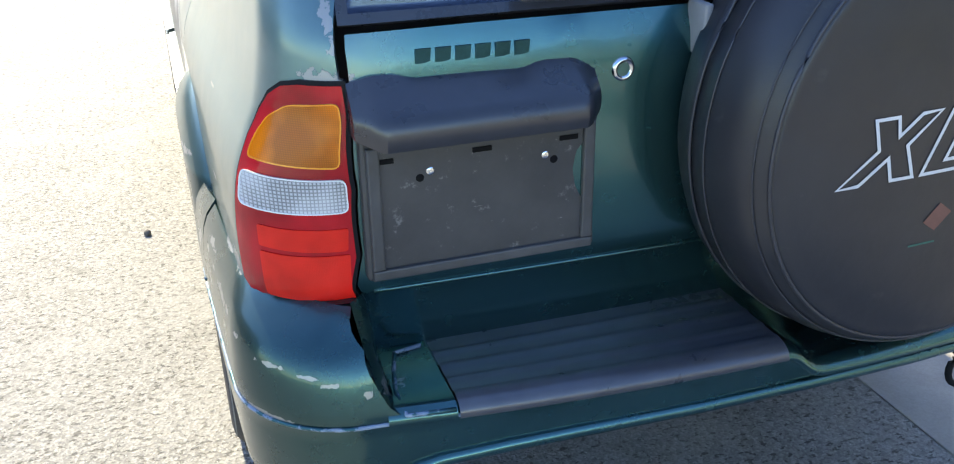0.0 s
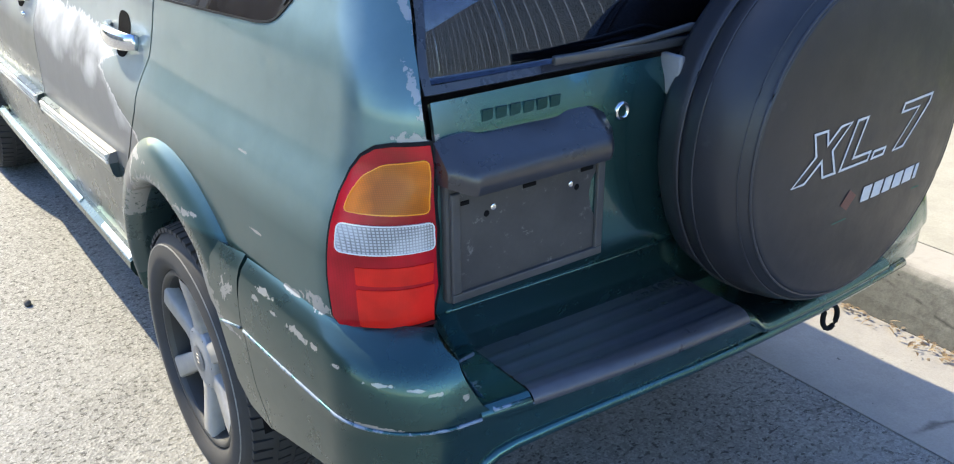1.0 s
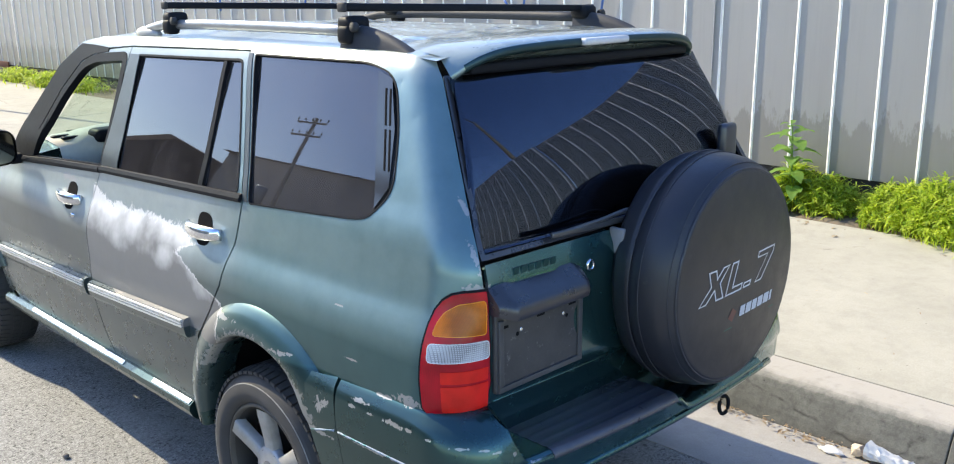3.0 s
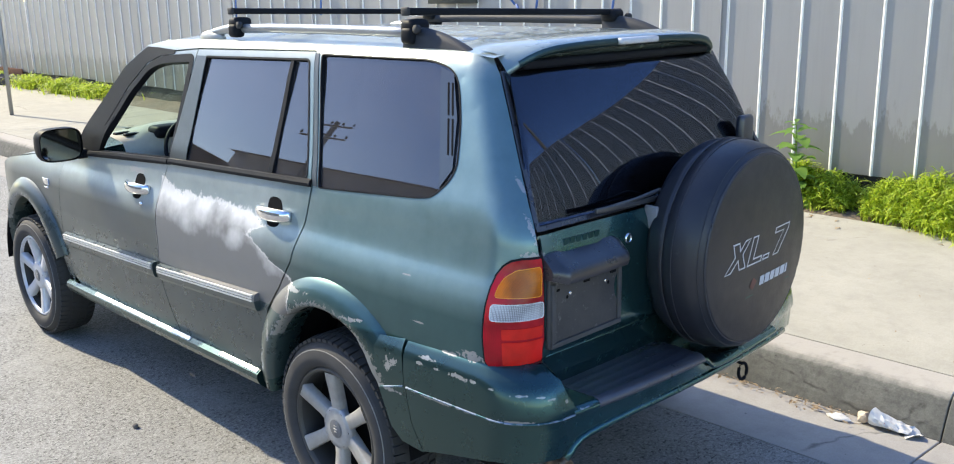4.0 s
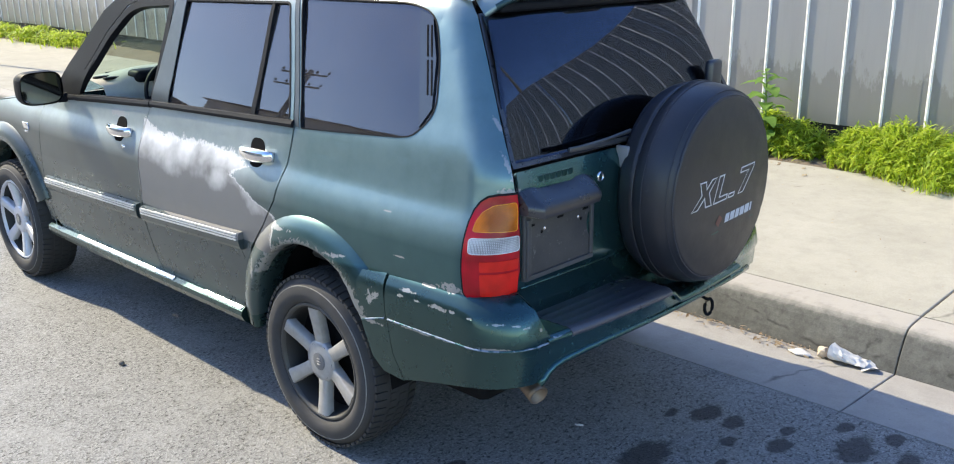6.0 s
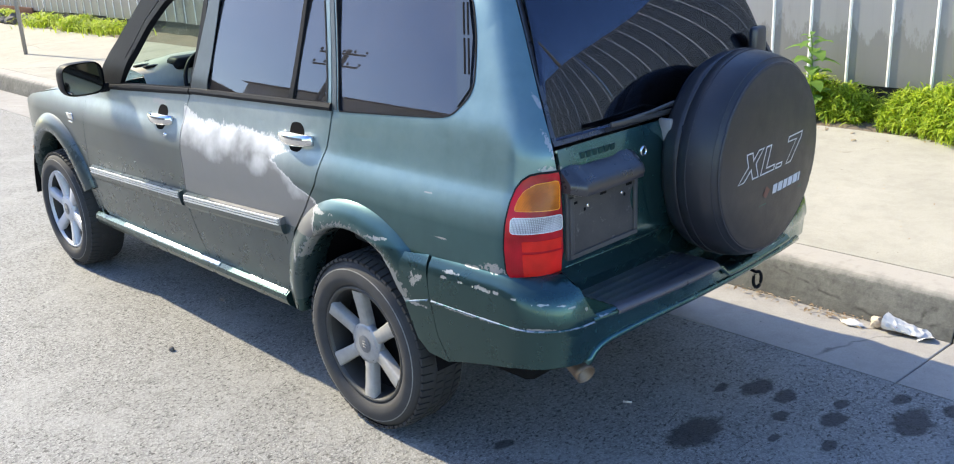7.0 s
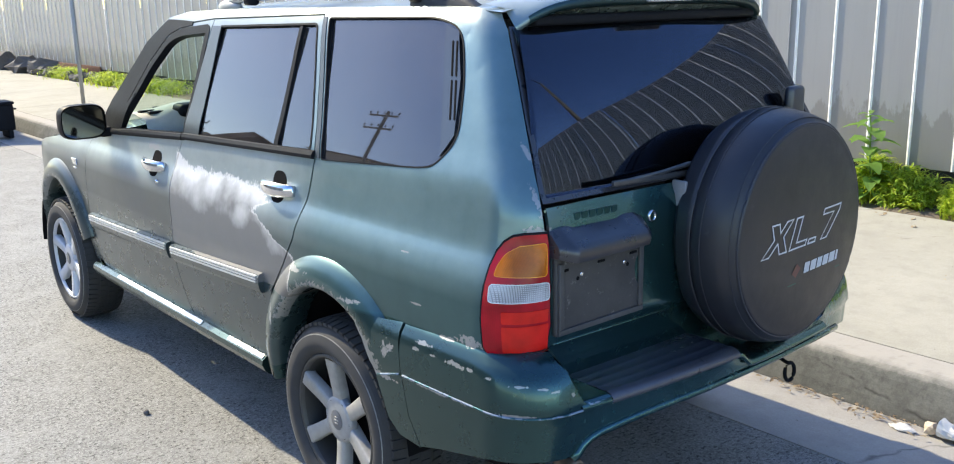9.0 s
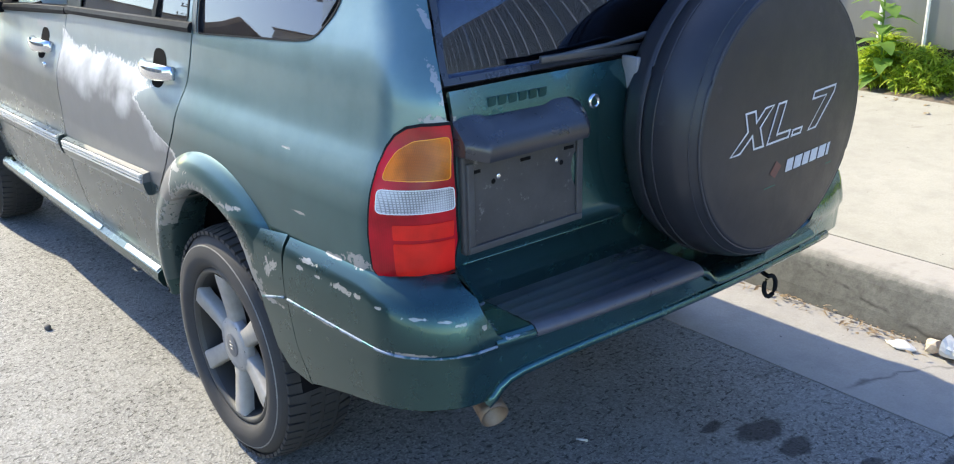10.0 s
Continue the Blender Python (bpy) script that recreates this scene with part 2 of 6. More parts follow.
DENTS = [((-0.79, -0.44, 1.165), (0.08, 0.050, 0.035)), ((-0.66, -0.40, 1.615), (0.06, 0.055, 0.030)), ((-0.64, -0.47, 1.59), (0.06, 0.035, 0.035)), ((-0.80, -0.02, 1.115), (0.08, 0.09, 0.025)), ((-0.80, 0.62, 1.10), (0.08, 0.07, 0.025)), ((-0.66, -0.55, 1.50), (0.06, 0.04, 0.05))]
PEELS = [
    ((-0.70, -0.82, 1.10), (0.072, 0.040, 0.019)), ((-0.692, -0.79, 1.16), (0.012, 0.040, 0.090)), ((-0.664, -0.74, 1.29), (0.010, 0.040, 0.085)), ((-0.836, -0.70, 0.796), (0.05, 0.075, 0.017)), ((-0.84, -0.60, 0.786), (0.05, 0.05, 0.008)),
    ((-0.84, -0.68, 0.805), (0.040, 0.048, 0.013)), ((-0.87, -0.36, 0.70), (0.040, 0.040, 0.038)), ((-0.88, -0.33, 0.61), (0.040, 0.096, 0.009)),
    ((-0.89, -0.60, 0.635), (0.040, 0.160, 0.007)), ((-0.83, -0.88, 0.645), (0.096, 0.080, 0.007)), ((-0.66, -0.93, 0.68), (0.024, 0.048, 0.022)),
    ((-0.78, -0.90, 0.715), (0.022, 0.064, 0.005)), ((-0.86, -0.66, 0.735), (0.040, 0.048, 0.010)), ((-0.87, -0.52, 0.755), (0.040, 0.040, 0.009)),
    ((-0.86, 0.17, 0.83), (0.048, 0.128, 0.012)), ((-0.86, -0.16, 0.80), (0.048, 0.080, 0.011)), ((-0.86, 0.36, 0.62), (0.048, 0.016, 0.090)),
    ((-0.80, 1.50, 1.09), (0.040, 0.096, 0.022)), ((-0.64, -0.875, 0.655), (0.016, 0.040, 0.009)),
    ((-0.885, -0.50, 0.735), (0.05, 0.026, 0.007)), ((-0.885, -0.575, 0.734), (0.05, 0.018, 0.006)), ((-0.88, -0.65, 0.738), (0.05, 0.022, 0.005)), ((-0.87, -0.72, 0.735), (0.05, 0.018, 0.008)),
    ((-0.85, -0.79, 0.730), (0.05, 0.020, 0.007)), ((-0.82, -0.86, 0.722), (0.022, 0.05, 0.005)), ((-0.75, -0.92, 0.705), (0.018, 0.05, 0.005)), ((-0.70, -0.93, 0.690), (0.011, 0.05, 0.010)),
    ((-0.845, -0.70, 0.798), (0.05, 0.042, 0.015)), ((-0.826, -0.385, 0.988), (0.05, 0.030, 0.004)), ((-0.843, -0.46, 0.853), (0.05, 0.040, 0.004)), ((-0.845, -0.20, 0.80), (0.05, 0.016, 0.005)),
]

PAINT = car_paint()
BLACK_TRIM = plain("black_trim", (0.013, 0.014, 0.017), 0.52, grain=0.25, scale=60, spec=0.08)
GLOSS_BLACK = plain("gloss_black", (0.02, 0.02, 0.024), 0.09, grain=0.2, scale=60, spec=0.9)


def chipped_edge():
    """A paint edge rubbed through in broken stretches."""
    m, nt, b = material("chipped_edge")
    vec = coords(nt)
    worn = ramp(nt, maths(nt, "ADD", maths(nt, "MULTIPLY", noise_tex(nt, 26, 5, 0.75, vec), 0.7), maths(nt, "MULTIPLY", noise_tex(nt, 5, 3, 0.5, vec), 0.3)), [(0.47, 0.0), (0.50, 1.0)])
    pale = mix(nt, noise_tex(nt, 60, 3, 0.6, vec), (0.11, 0.17, 0.27), (0.32, 0.38, 0.46))
    nt.links.new(mix(nt, worn, (0.036, 0.115, 0.135), pale), b.inputs["Base Color"])
    nt.links.new(maths(nt, "SUBTRACT", 0.75, maths(nt, "MULTIPLY", worn, 0.7)), b.inputs["Metallic"])
    nt.links.new(maths(nt, "ADD", 0.40, maths(nt, "MULTIPLY", worn, 0.25)), b.inputs["Roughness"])
    bump(nt, b, worn, 0.5, 0.001)
    return m


CHIPPED = chipped_edge()
WIPER = plain("wiper_black", (0.045, 0.046, 0.050), 0.30, grain=0.2, scale=60, spec=0.8)
HOOD_PLASTIC = plain("hood_plastic", (0.028, 0.029, 0.036), 0.29, grain=0.3, scale=30, relief=0.0001, spec=0.8)
GREY_PLASTIC = plain("weathered_plastic", (0.066, 0.066, 0.070), 0.48, grain=0.30, scale=25, relief=0.0006)
def scuffed_plastic():
    m, nt, b = material("scuffed_plastic")
    vec = coords(nt)
    wide, mid, fine = noise_tex(nt, 6, 4, 0.6, vec), noise_tex(nt, 26, 6, 0.75, vec), noise_tex(nt, 150, 4, 0.6, vec)
    base = mix(nt, ramp(nt, wide, [(0.35, 0.0), (0.65, 1.0)]), (0.038, 0.038, 0.042), (0.062, 0.061, 0.063))
    base = mix(nt, ramp(nt, mid, [(0.60, 0.0), (0.68, 0.6)]), base, (0.24, 0.235, 0.23))
    rub = noise_tex(nt, 60, 5, 0.7, coords(nt, (0.25, 1, 1), (1.7, 0, 0.3)))
    base = mix(nt, ramp(nt, rub, [(0.66, 0.0), (0.70, 0.5)]), base, (0.30, 0.29, 0.285))
    nt.links.new(base, b.inputs["Base Color"])
    nt.links.new(ramp(nt, fine, [(0.3, 0.42), (0.7, 0.56)]), b.inputs["Roughness"])
    bump(nt, b, fine, 0.3, 0.0006)
    return m


SCUFFED = scuffed_plastic()
STEP_PLASTIC = plain("step_plastic", (0.062, 0.063, 0.076), 0.30, grain=0.3, scale=30, relief=0.0006, spec=0.9)
RUBBER = plain("rubber", (0.030, 0.030, 0.031), 0.75, grain=0.35, scale=30, relief=0.0006)
SIDEWALL = plain("dusty_sidewall", (0.040, 0.039, 0.040), 0.8, grain=0.45, scale=18, relief=0.0005)
LIT_RAIL = plain("lit_rail", (0.34, 0.345, 0.35), 0.38, 0.6, grain=0.12, scale=30)
PILLAR = plain("pillar_paint", (0.070, 0.080, 0.084), 0.34, 0.3, grain=0.2, scale=30, spec=0.4)
RAIL = plain("rail_plastic", (0.040, 0.043, 0.050), 0.6, grain=0.2, scale=40, spec=0.2)
CHROME = plain("chrome", (0.75, 0.76, 0.77), 0.10, 1.0, grain=0.04, scale=30)
SILVER = plain("silver_strip", (0.74, 0.75, 0.75), 0.34, 0.55, grain=0.05, scale=30)
ALLOY = plain("dusty_alloy", (0.33, 0.32, 0.305), 0.5, 0.25, grain=0.25, scale=30)
CAP_ALLOY = plain("cap_alloy", (0.36, 0.37, 0.385), 0.4, 0.4, grain=0.2, scale=40)
DARK = plain("dark_cavity", (0.010, 0.010, 0.011), 0.85, grain=0.3, spec=0.05)
EXHAUST = plain("rusty_steel", (0.20, 0.155, 0.12), 0.5, 0.7, grain=0.35, scale=40)
DASH = plain("beige_dash", (0.58, 0.54, 0.44), 0.6, grain=0.1)
SEAT = plain("grey_cloth", (0.12, 0.12, 0.12), 0.9, grain=0.2, scale=80, relief=0.001)
WHITE_MARK = plain("white_mark", (0.62, 0.63, 0.66), 0.6, grain=0.12, scale=90)
RED_MARK = plain("faded_red_mark", (0.17, 0.075, 0.06), 0.6, grain=0.2, scale=90)
GREEN_MARK = plain("faded_green_mark", (0.03, 0.12, 0.10), 0.6, grain=0.2, scale=90)
BADGE_MARK = plain("badge_ghost", (0.026, 0.080, 0.092), 0.38, 0.9, grain=0.25, scale=200)


def cover_vinyl():
    m, nt, b = material("cover_vinyl")
    vec = coords(nt)
    wide, mid, fine = noise_tex(nt, 4, 5, 0.6, vec), noise_tex(nt, 18, 6, 0.7, vec), noise_tex(nt, 500, 2, 0.5, vec)
    base = mix(nt, ramp(nt, wide, [(0.35, 0.0), (0.7, 1.0)]), (0.017, 0.018, 0.024), (0.031, 0.031, 0.036))
    stain = ramp(nt, mid, [(0.62, 0.0), (0.78, 1.0)])
    base = mix(nt, maths(nt, "MULTIPLY", stain, 0.5), base, (0.085, 0.082, 0.080))
    nt.links.new(base, b.inputs["Base Color"])
    nt.links.new(ramp(nt, mid, [(0.3, 0.31), (0.7, 0.46)]), b.inputs["Roughness"])
    n = bump(nt, b, fine, 0.25, 0.0006)
    bump(nt, b, wide, 0.5, 0.006, n)
    return m


COVER = cover_vinyl()
SEAM = plain("seam_piping", (0.040, 0.041, 0.050), 0.42, grain=0.3, scale=50)


def glass(name, tint, ior=1.5, rough=0.0, dirt=0.02):
    m, nt, b = material(name)
    b.inputs["Base Color"].default_value = (*tint, 1)
    b.inputs["Transmission Weight"].default_value = 1.0
    b.inputs["IOR"].default_value = ior
    dust = noise_tex(nt, 30, 6, 0.7)
    nt.links.new(ramp(nt, dust, [(0.5, rough), (0.8, rough + dirt * 0.4)]), b.inputs["Roughness"])
    # film of dust with specks
    film, ms = node(nt, "BsdfDiffuse"), node(nt, "MixShader")
    film.inputs["Color"].default_value = (0.50, 0.46, 0.47, 1)
    specks = ramp(nt, noise_tex(nt, 230, 2, 0.7), [(0.74, 0.0), (0.78, 0.35)])
    cloud = ramp(nt, maths(nt, "ADD", maths(nt, "MULTIPLY", dust, 0.5), maths(nt, "MULTIPLY", noise_tex(nt, 5, 4), 0.5)), [(0.35, dirt * 0.4), (0.65, dirt * 1.5)])
    nt.links.new(maths(nt, "MAXIMUM", cloud, maths(nt, "MULTIPLY", specks, dirt * 6.0)), ms.inputs[0])
    nt.links.new(b.outputs[0], ms.inputs[1])
    nt.links.new(film.outputs[0], ms.inputs[2])
    nt.links.new(ms.outputs[0], nt.nodes["Material Output"].inputs["Surface"])
    return m


TINTED = glass("tinted_glass", (0.004, 0.004, 0.005), 2.35, 0.0, 0.003)
TINTED.node_tree.nodes["Principled BSDF"].inputs["Transmission Weight"].default_value = 0.0
TINTED.node_tree.nodes["Principled BSDF"].inputs["Specular Tint"].default_value = (0.66, 0.76, 1.0, 1)
SIDE_GLASS = glass("tinted_side_glass", (0.010, 0.010, 0.012), 1.72, 0.01, 0.055)
SIDE_GLASS.node_tree.nodes["Principled BSDF"].inputs["Specular Tint"].default_value = (0.74, 0.81, 1.0, 1)
def thin_glass():
    """A clear pane: see-through, with gloss at a slant."""
    m, nt, b = material("clear_glass")
    see, gl, fr, ms = node(nt, "BsdfTransparent"), node(nt, "BsdfGlossy", Roughness=0.02), node(nt, "Fresnel", IOR=1.4), node(nt, "MixShader")
    see.inputs["Color"].default_value = (0.62, 0.72, 0.66, 1)
    nt.links.new(fr.outputs[0], ms.inputs[0])
    nt.links.new(see.outputs[0], ms.inputs[1])
    nt.links.new(gl.outputs[0], ms.inputs[2])
    nt.links.new(ms.outputs[0], nt.nodes["Material Output"].inputs["Surface"])
    return m


CLEAR = thin_glass()
MIRROR, _nt, _b = material("mirror_glass")
_b.inputs["Base Color"].default_value, _b.inputs["Metallic"].default_value, _b.inputs["Roughness"].default_value = (0.16, 0.17, 0.165, 1), 1.0, 0.05


def lens(name, color, ridges, depth=0.55, cuts=0.30):
    """Moulded lamp plastic with fine flutes."""
    m, nt, b = material(name)
    wv = nt.nodes.new("ShaderNodeTexWave")
    wv.wave_type, wv.bands_direction = "BANDS", "X"
    wv.inputs["Scale"].default_value = ridges
    nt.links.new(coords(nt), wv.inputs["Vector"])
    wv2 = nt.nodes.new("ShaderNodeTexWave")
    wv2.wave_type, wv2.bands_direction = "BANDS", "Z"
    wv2.inputs["Scale"].default_value = ridges
    nt.links.new(coords(nt), wv2.inputs["Vector"])
    both = maths(nt, "POWER", maths(nt, "MINIMUM", wv.outputs["Fac"], wv2.outputs["Fac"]), 0.5)
    wide = noise_tex(nt, 9, 3, 0.5)
    dark = tuple(c * depth for c in color)
    shade = maths(nt, "ADD", maths(nt, "MULTIPLY", both, cuts), ramp(nt, wide, [(0.40, 0.0), (0.62, 1.0 - 0.5 * cuts)]), True)
    nt.links.new(mix(nt, shade, dark, color), b.inputs["Base Color"])
    b.inputs["Coat Weight"].default_value, b.inputs["Coat Roughness"].default_value = 0.08, 0.04
    b.inputs["Roughness"].default_value = 0.12
    b.inputs["Subsurface Weight"].default_value = 0.0
    b.inputs["Specular IOR Level"].default_value = 0.30
    bump(nt, b, both, 0.12, 0.001)
    return m


RED_LENS = lens("red_lens", (0.52, 0.006, 0.018), 120, 0.50)
RED_REFLECTOR = lens("red_reflector", (0.84, 0.020, 0.014), 140, 0.66)
AMBER_LENS = lens("amber_lens", (0.84, 0.200, 0.004), 110, 0.36)
CLEAR_LENS = lens("clear_lens", (0.60, 0.60, 0.62), 62, 0.22, 0.9)
AMBER_RIM = plain("amber_rim", (0.95, 0.33, 0.02), 0.2, grain=0.1, coat=0.5)
PALE_RIM = plain("pale_rim", (0.80, 0.80, 0.80), 0.2, grain=0.1, coat=0.5)


def asphalt():
    m, nt, b = material("asphalt")
    vec = coords(nt)
    vor = node(nt, "TexVoronoi", Scale=125.0)
    nt.links.new(vec, vor.inputs["Vector"])
    fine, mid, wide = noise_tex(nt, 160, 6, 0.7, vec), noise_tex(nt, 9, 5, 0.6, vec), noise_tex(nt, 0.8, 4, 0.6, vec)
    base = mix(nt, ramp(nt, vor.outputs["Color"], [(0.2, 0.0), (0.9, 1.0)]), (0.165, 0.164, 0.156), (0.384, 0.380, 0.360))
    base = mix(nt, ramp(nt, fine, [(0.36, 0.75), (0.54, 0.0)]), base, (0.085, 0.084, 0.083))
    base = mix(nt, maths(nt, "MULTIPLY", ramp(nt, wide, [(0.35, 0.0), (0.7, 1.0)]), 0.35), base, (0.240, 0.243, 0.232))
    base = mix(nt, maths(nt, "MULTIPLY", ramp(nt, mid, [(0.5, 0.0), (0.75, 1.0)]), 0.3), base, (0.147, 0.148, 0.141))
    pits = ramp(nt, noise_tex(nt, 46, 3, 0.6, coords(nt, (1.0, 1.5, 1.0), (2.3, 0.7, 0))), [(0.392, 1.0), (0.425, 0.0)])
    base = mix(nt, maths(nt, "MULTIPLY", pits, 0.85), base, (0.045, 0.044, 0.043))
    split = node(nt, "TexVoronoi", Scale=5.5)
    split.feature = "DISTANCE_TO_EDGE"
    bend = nt.nodes.new("ShaderNodeVectorMath")
    bend.operation = "MULTIPLY_ADD"
    jig = node(nt, "TexNoise", Scale=14.0, Detail=6.0)
    nt.links.new(vec, jig.inputs["Vector"])
    nt.links.new(jig.outputs["Color"], bend.inputs[0])
    bend.inputs[1].default_value = (0.16, 0.16, 0.0)
    nt.links.new(vec, bend.inputs[2])
    nt.links.new(bend.outputs[0], split.inputs["Vector"])
    cracks = maths(nt, "MULTIPLY", ramp(nt, split.outputs["Distance"], [(0.0, 1.0), (0.022, 0.0)]), ramp(nt, noise_tex(nt, 3.2, 4, 0.6, vec), [(0.50, 0.0), (0.58, 1.0)]))
    base = mix(nt, maths(nt, "MULTIPLY", cracks, 0.6), base, (0.07, 0.069, 0.067))
    patchy = noise_tex(nt, 2.6, 5, 0.65, vec, 0.6)
    base = mix(nt, maths(nt, "MULTIPLY", ramp(nt, patchy, [(0.48, 0.0), (0.62, 1.0)]), 0.35), base, (0.328, 0.326, 0.308))
    grit = ramp(nt, noise_tex(nt, 75, 2, 0.8, coords(nt, (1, 1, 1), (4.4, 1.9, 0))), [(0.72, 0.0), (0.735, 0.9)])
    base = mix(nt, grit, base, (0.62, 0.60, 0.57))
    oil = maths(nt, "ADD", spots(nt, vec, OIL, 0.1), maths(nt, "MULTIPLY", maths(nt, "SUBTRACT", noise_tex(nt, 18, 5, 0.65, vec), 0.5), 1.3))
    oilm = ramp(nt, oil, [(0.04, 0.0), (0.32, 0.80)])
    nt.links.new(mix(nt, oilm, base, (0.022, 0.021, 0.021)), b.inputs["Base Color"])
    b.inputs["Roughness"].default_value = 0.72
    hgt = maths(nt, "ADD", vor.outputs["Distance"], maths(nt, "MULTIPLY", fine, 0.7))
    lumps = noise_tex(nt, 48, 3, 0.6, vec)
    hgt = maths(nt, "ADD", hgt, maths(nt, "MULTIPLY", lumps, 0.7))
    hgt = maths(nt, "SUBTRACT", hgt, maths(nt, "MULTIPLY", pits, 1.2))
    bump(nt, b, hgt, 0.75, 0.0026)
    return m


OIL = [((0.343, -0.946, 0), (0.10, 0.06, 1)), ((0.343, -1.063, 0), (0.07, 0.045, 1)), ((0.46, -1.50, 0), (0.13, 0.08, 1)), ((-0.10, -0.95, 0), (0.16, 0.09, 1)),
       ((0.20, -1.12, 0), (0.05, 0.035, 1)), ((0.30, -1.28, 0), (0.08, 0.05, 1)), ((0.43, -1.25, 0), (0.05, 0.03, 1)), ((-0.62, -0.48, 0), (0.05, 0.03, 1)),
       ((0.12, -1.35, 0), (0.05, 0.03, 1)), ((0.50, -1.68, 0), (0.10, 0.05, 1)), ((-0.30, -1.30, 0), (0.12, 0.05, 1)), ((0.60, -1.40, 0), (0.06, 0.035, 1)), ((0.64, -1.58, 0), (0.07, 0.04, 1)), ((0.05, -1.18, 0), (0.04, 0.02, 1)), ((0.25, -0.84, 0), (0.05, 0.03, 1))]
ASPHALT = asphalt()


def concrete(name, light, dark, grime=0.3, scale=1.0):
    m, nt, b = material(name)
    vec = coords(nt)
    wide, mid, fine, pits = noise_tex(nt, 1.3 * scale, 6, 0.65, vec), noise_tex(nt, 9 * scale, 6, 0.7, vec), noise_tex(nt, 130, 5, 0.7, vec), noise_tex(nt, 60, 3, 0.5, vec)
    base = mix(nt, ramp(nt, wide, [(0.3, 0.0), (0.7, 1.0)]), dark, light)
    base = mix(nt, maths(nt, "MULTIPLY", ramp(nt, mid, [(0.45, 0.0), (0.75, 1.0)]), grime), base, tuple(c * 0.55 for c in dark))
    base = mix(nt, maths(nt, "MULTIPLY", ramp(nt, fine, [(0.4, 1.0), (0.6, 0.0)]), 0.22), base, tuple(c * 0.6 for c in dark))
    dots = ramp(nt, noise_tex(nt, 24, 2, 0.9, coords(nt, (1, 1, 1), (5.3, 2.1, 0))), [(0.735, 0.0), (0.745, 0.75)])
    base = mix(nt, dots, base, tuple(c * 0.25 for c in dark))
    crack = node(nt, "TexVoronoi", Scale=0.42)
    crack.feature = "DISTANCE_TO_EDGE"
    wob = nt.nodes.new("ShaderNodeVectorMath")
    wob.operation = "MULTIPLY_ADD"
    jig = node(nt, "TexNoise", Scale=5.0, Detail=5.0)
    nt.links.new(vec, jig.inputs["Vector"])
    nt.links.new(jig.outputs["Color"], wob.inputs[0])
    wob.inputs[1].default_value = (0.16, 0.16, 0.0)
    nt.links.new(vec, wob.inputs[2])
    nt.links.new(wob.outputs[0], crack.inputs["Vector"])
    base = mix(nt, maths(nt, "MULTIPLY", ramp(nt, crack.outputs["Distance"], [(0.0, 0.8), (0.0016, 0.0)]), ramp(nt, wide, [(0.48, 0.0), (0.56, 1.0)])), base, tuple(c * 0.3 for c in dark))
    nt.links.new(base, b.inputs["Base Color"])
    b.inputs["Roughness"].default_value = 0.88
    n = bump(nt, b, fine, 0.4, 0.002)
    bump(nt, b, pits, 0.4, 0.004, n)
    return m


SIDEWALK = concrete("sidewalk_concrete", (0.455, 0.43, 0.36), (0.355, 0.335, 0.277), 0.30)
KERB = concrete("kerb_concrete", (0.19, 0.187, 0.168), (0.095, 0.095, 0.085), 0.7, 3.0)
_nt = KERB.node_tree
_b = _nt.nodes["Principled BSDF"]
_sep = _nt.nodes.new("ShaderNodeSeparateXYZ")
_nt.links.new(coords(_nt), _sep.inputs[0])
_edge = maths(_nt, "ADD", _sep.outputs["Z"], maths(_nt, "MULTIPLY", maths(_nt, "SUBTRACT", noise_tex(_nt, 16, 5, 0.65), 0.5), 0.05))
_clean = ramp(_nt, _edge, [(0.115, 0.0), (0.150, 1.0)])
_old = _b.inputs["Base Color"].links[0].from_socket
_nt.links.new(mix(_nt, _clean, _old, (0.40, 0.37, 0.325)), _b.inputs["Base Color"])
GUTTER = concrete("gutter_concrete", (0.40, 0.38, 0.345), (0.32, 0.30, 0.275), 0.35)
SOIL = plain("dry_soil", (0.17, 0.13, 0.095), 0.95, grain=0.4, scale=30, relief=0.01)
ROCK = plain("grey_rock", (0.12, 0.11, 0.10), 0.9, grain=0.4, scale=12, relief=0.01)


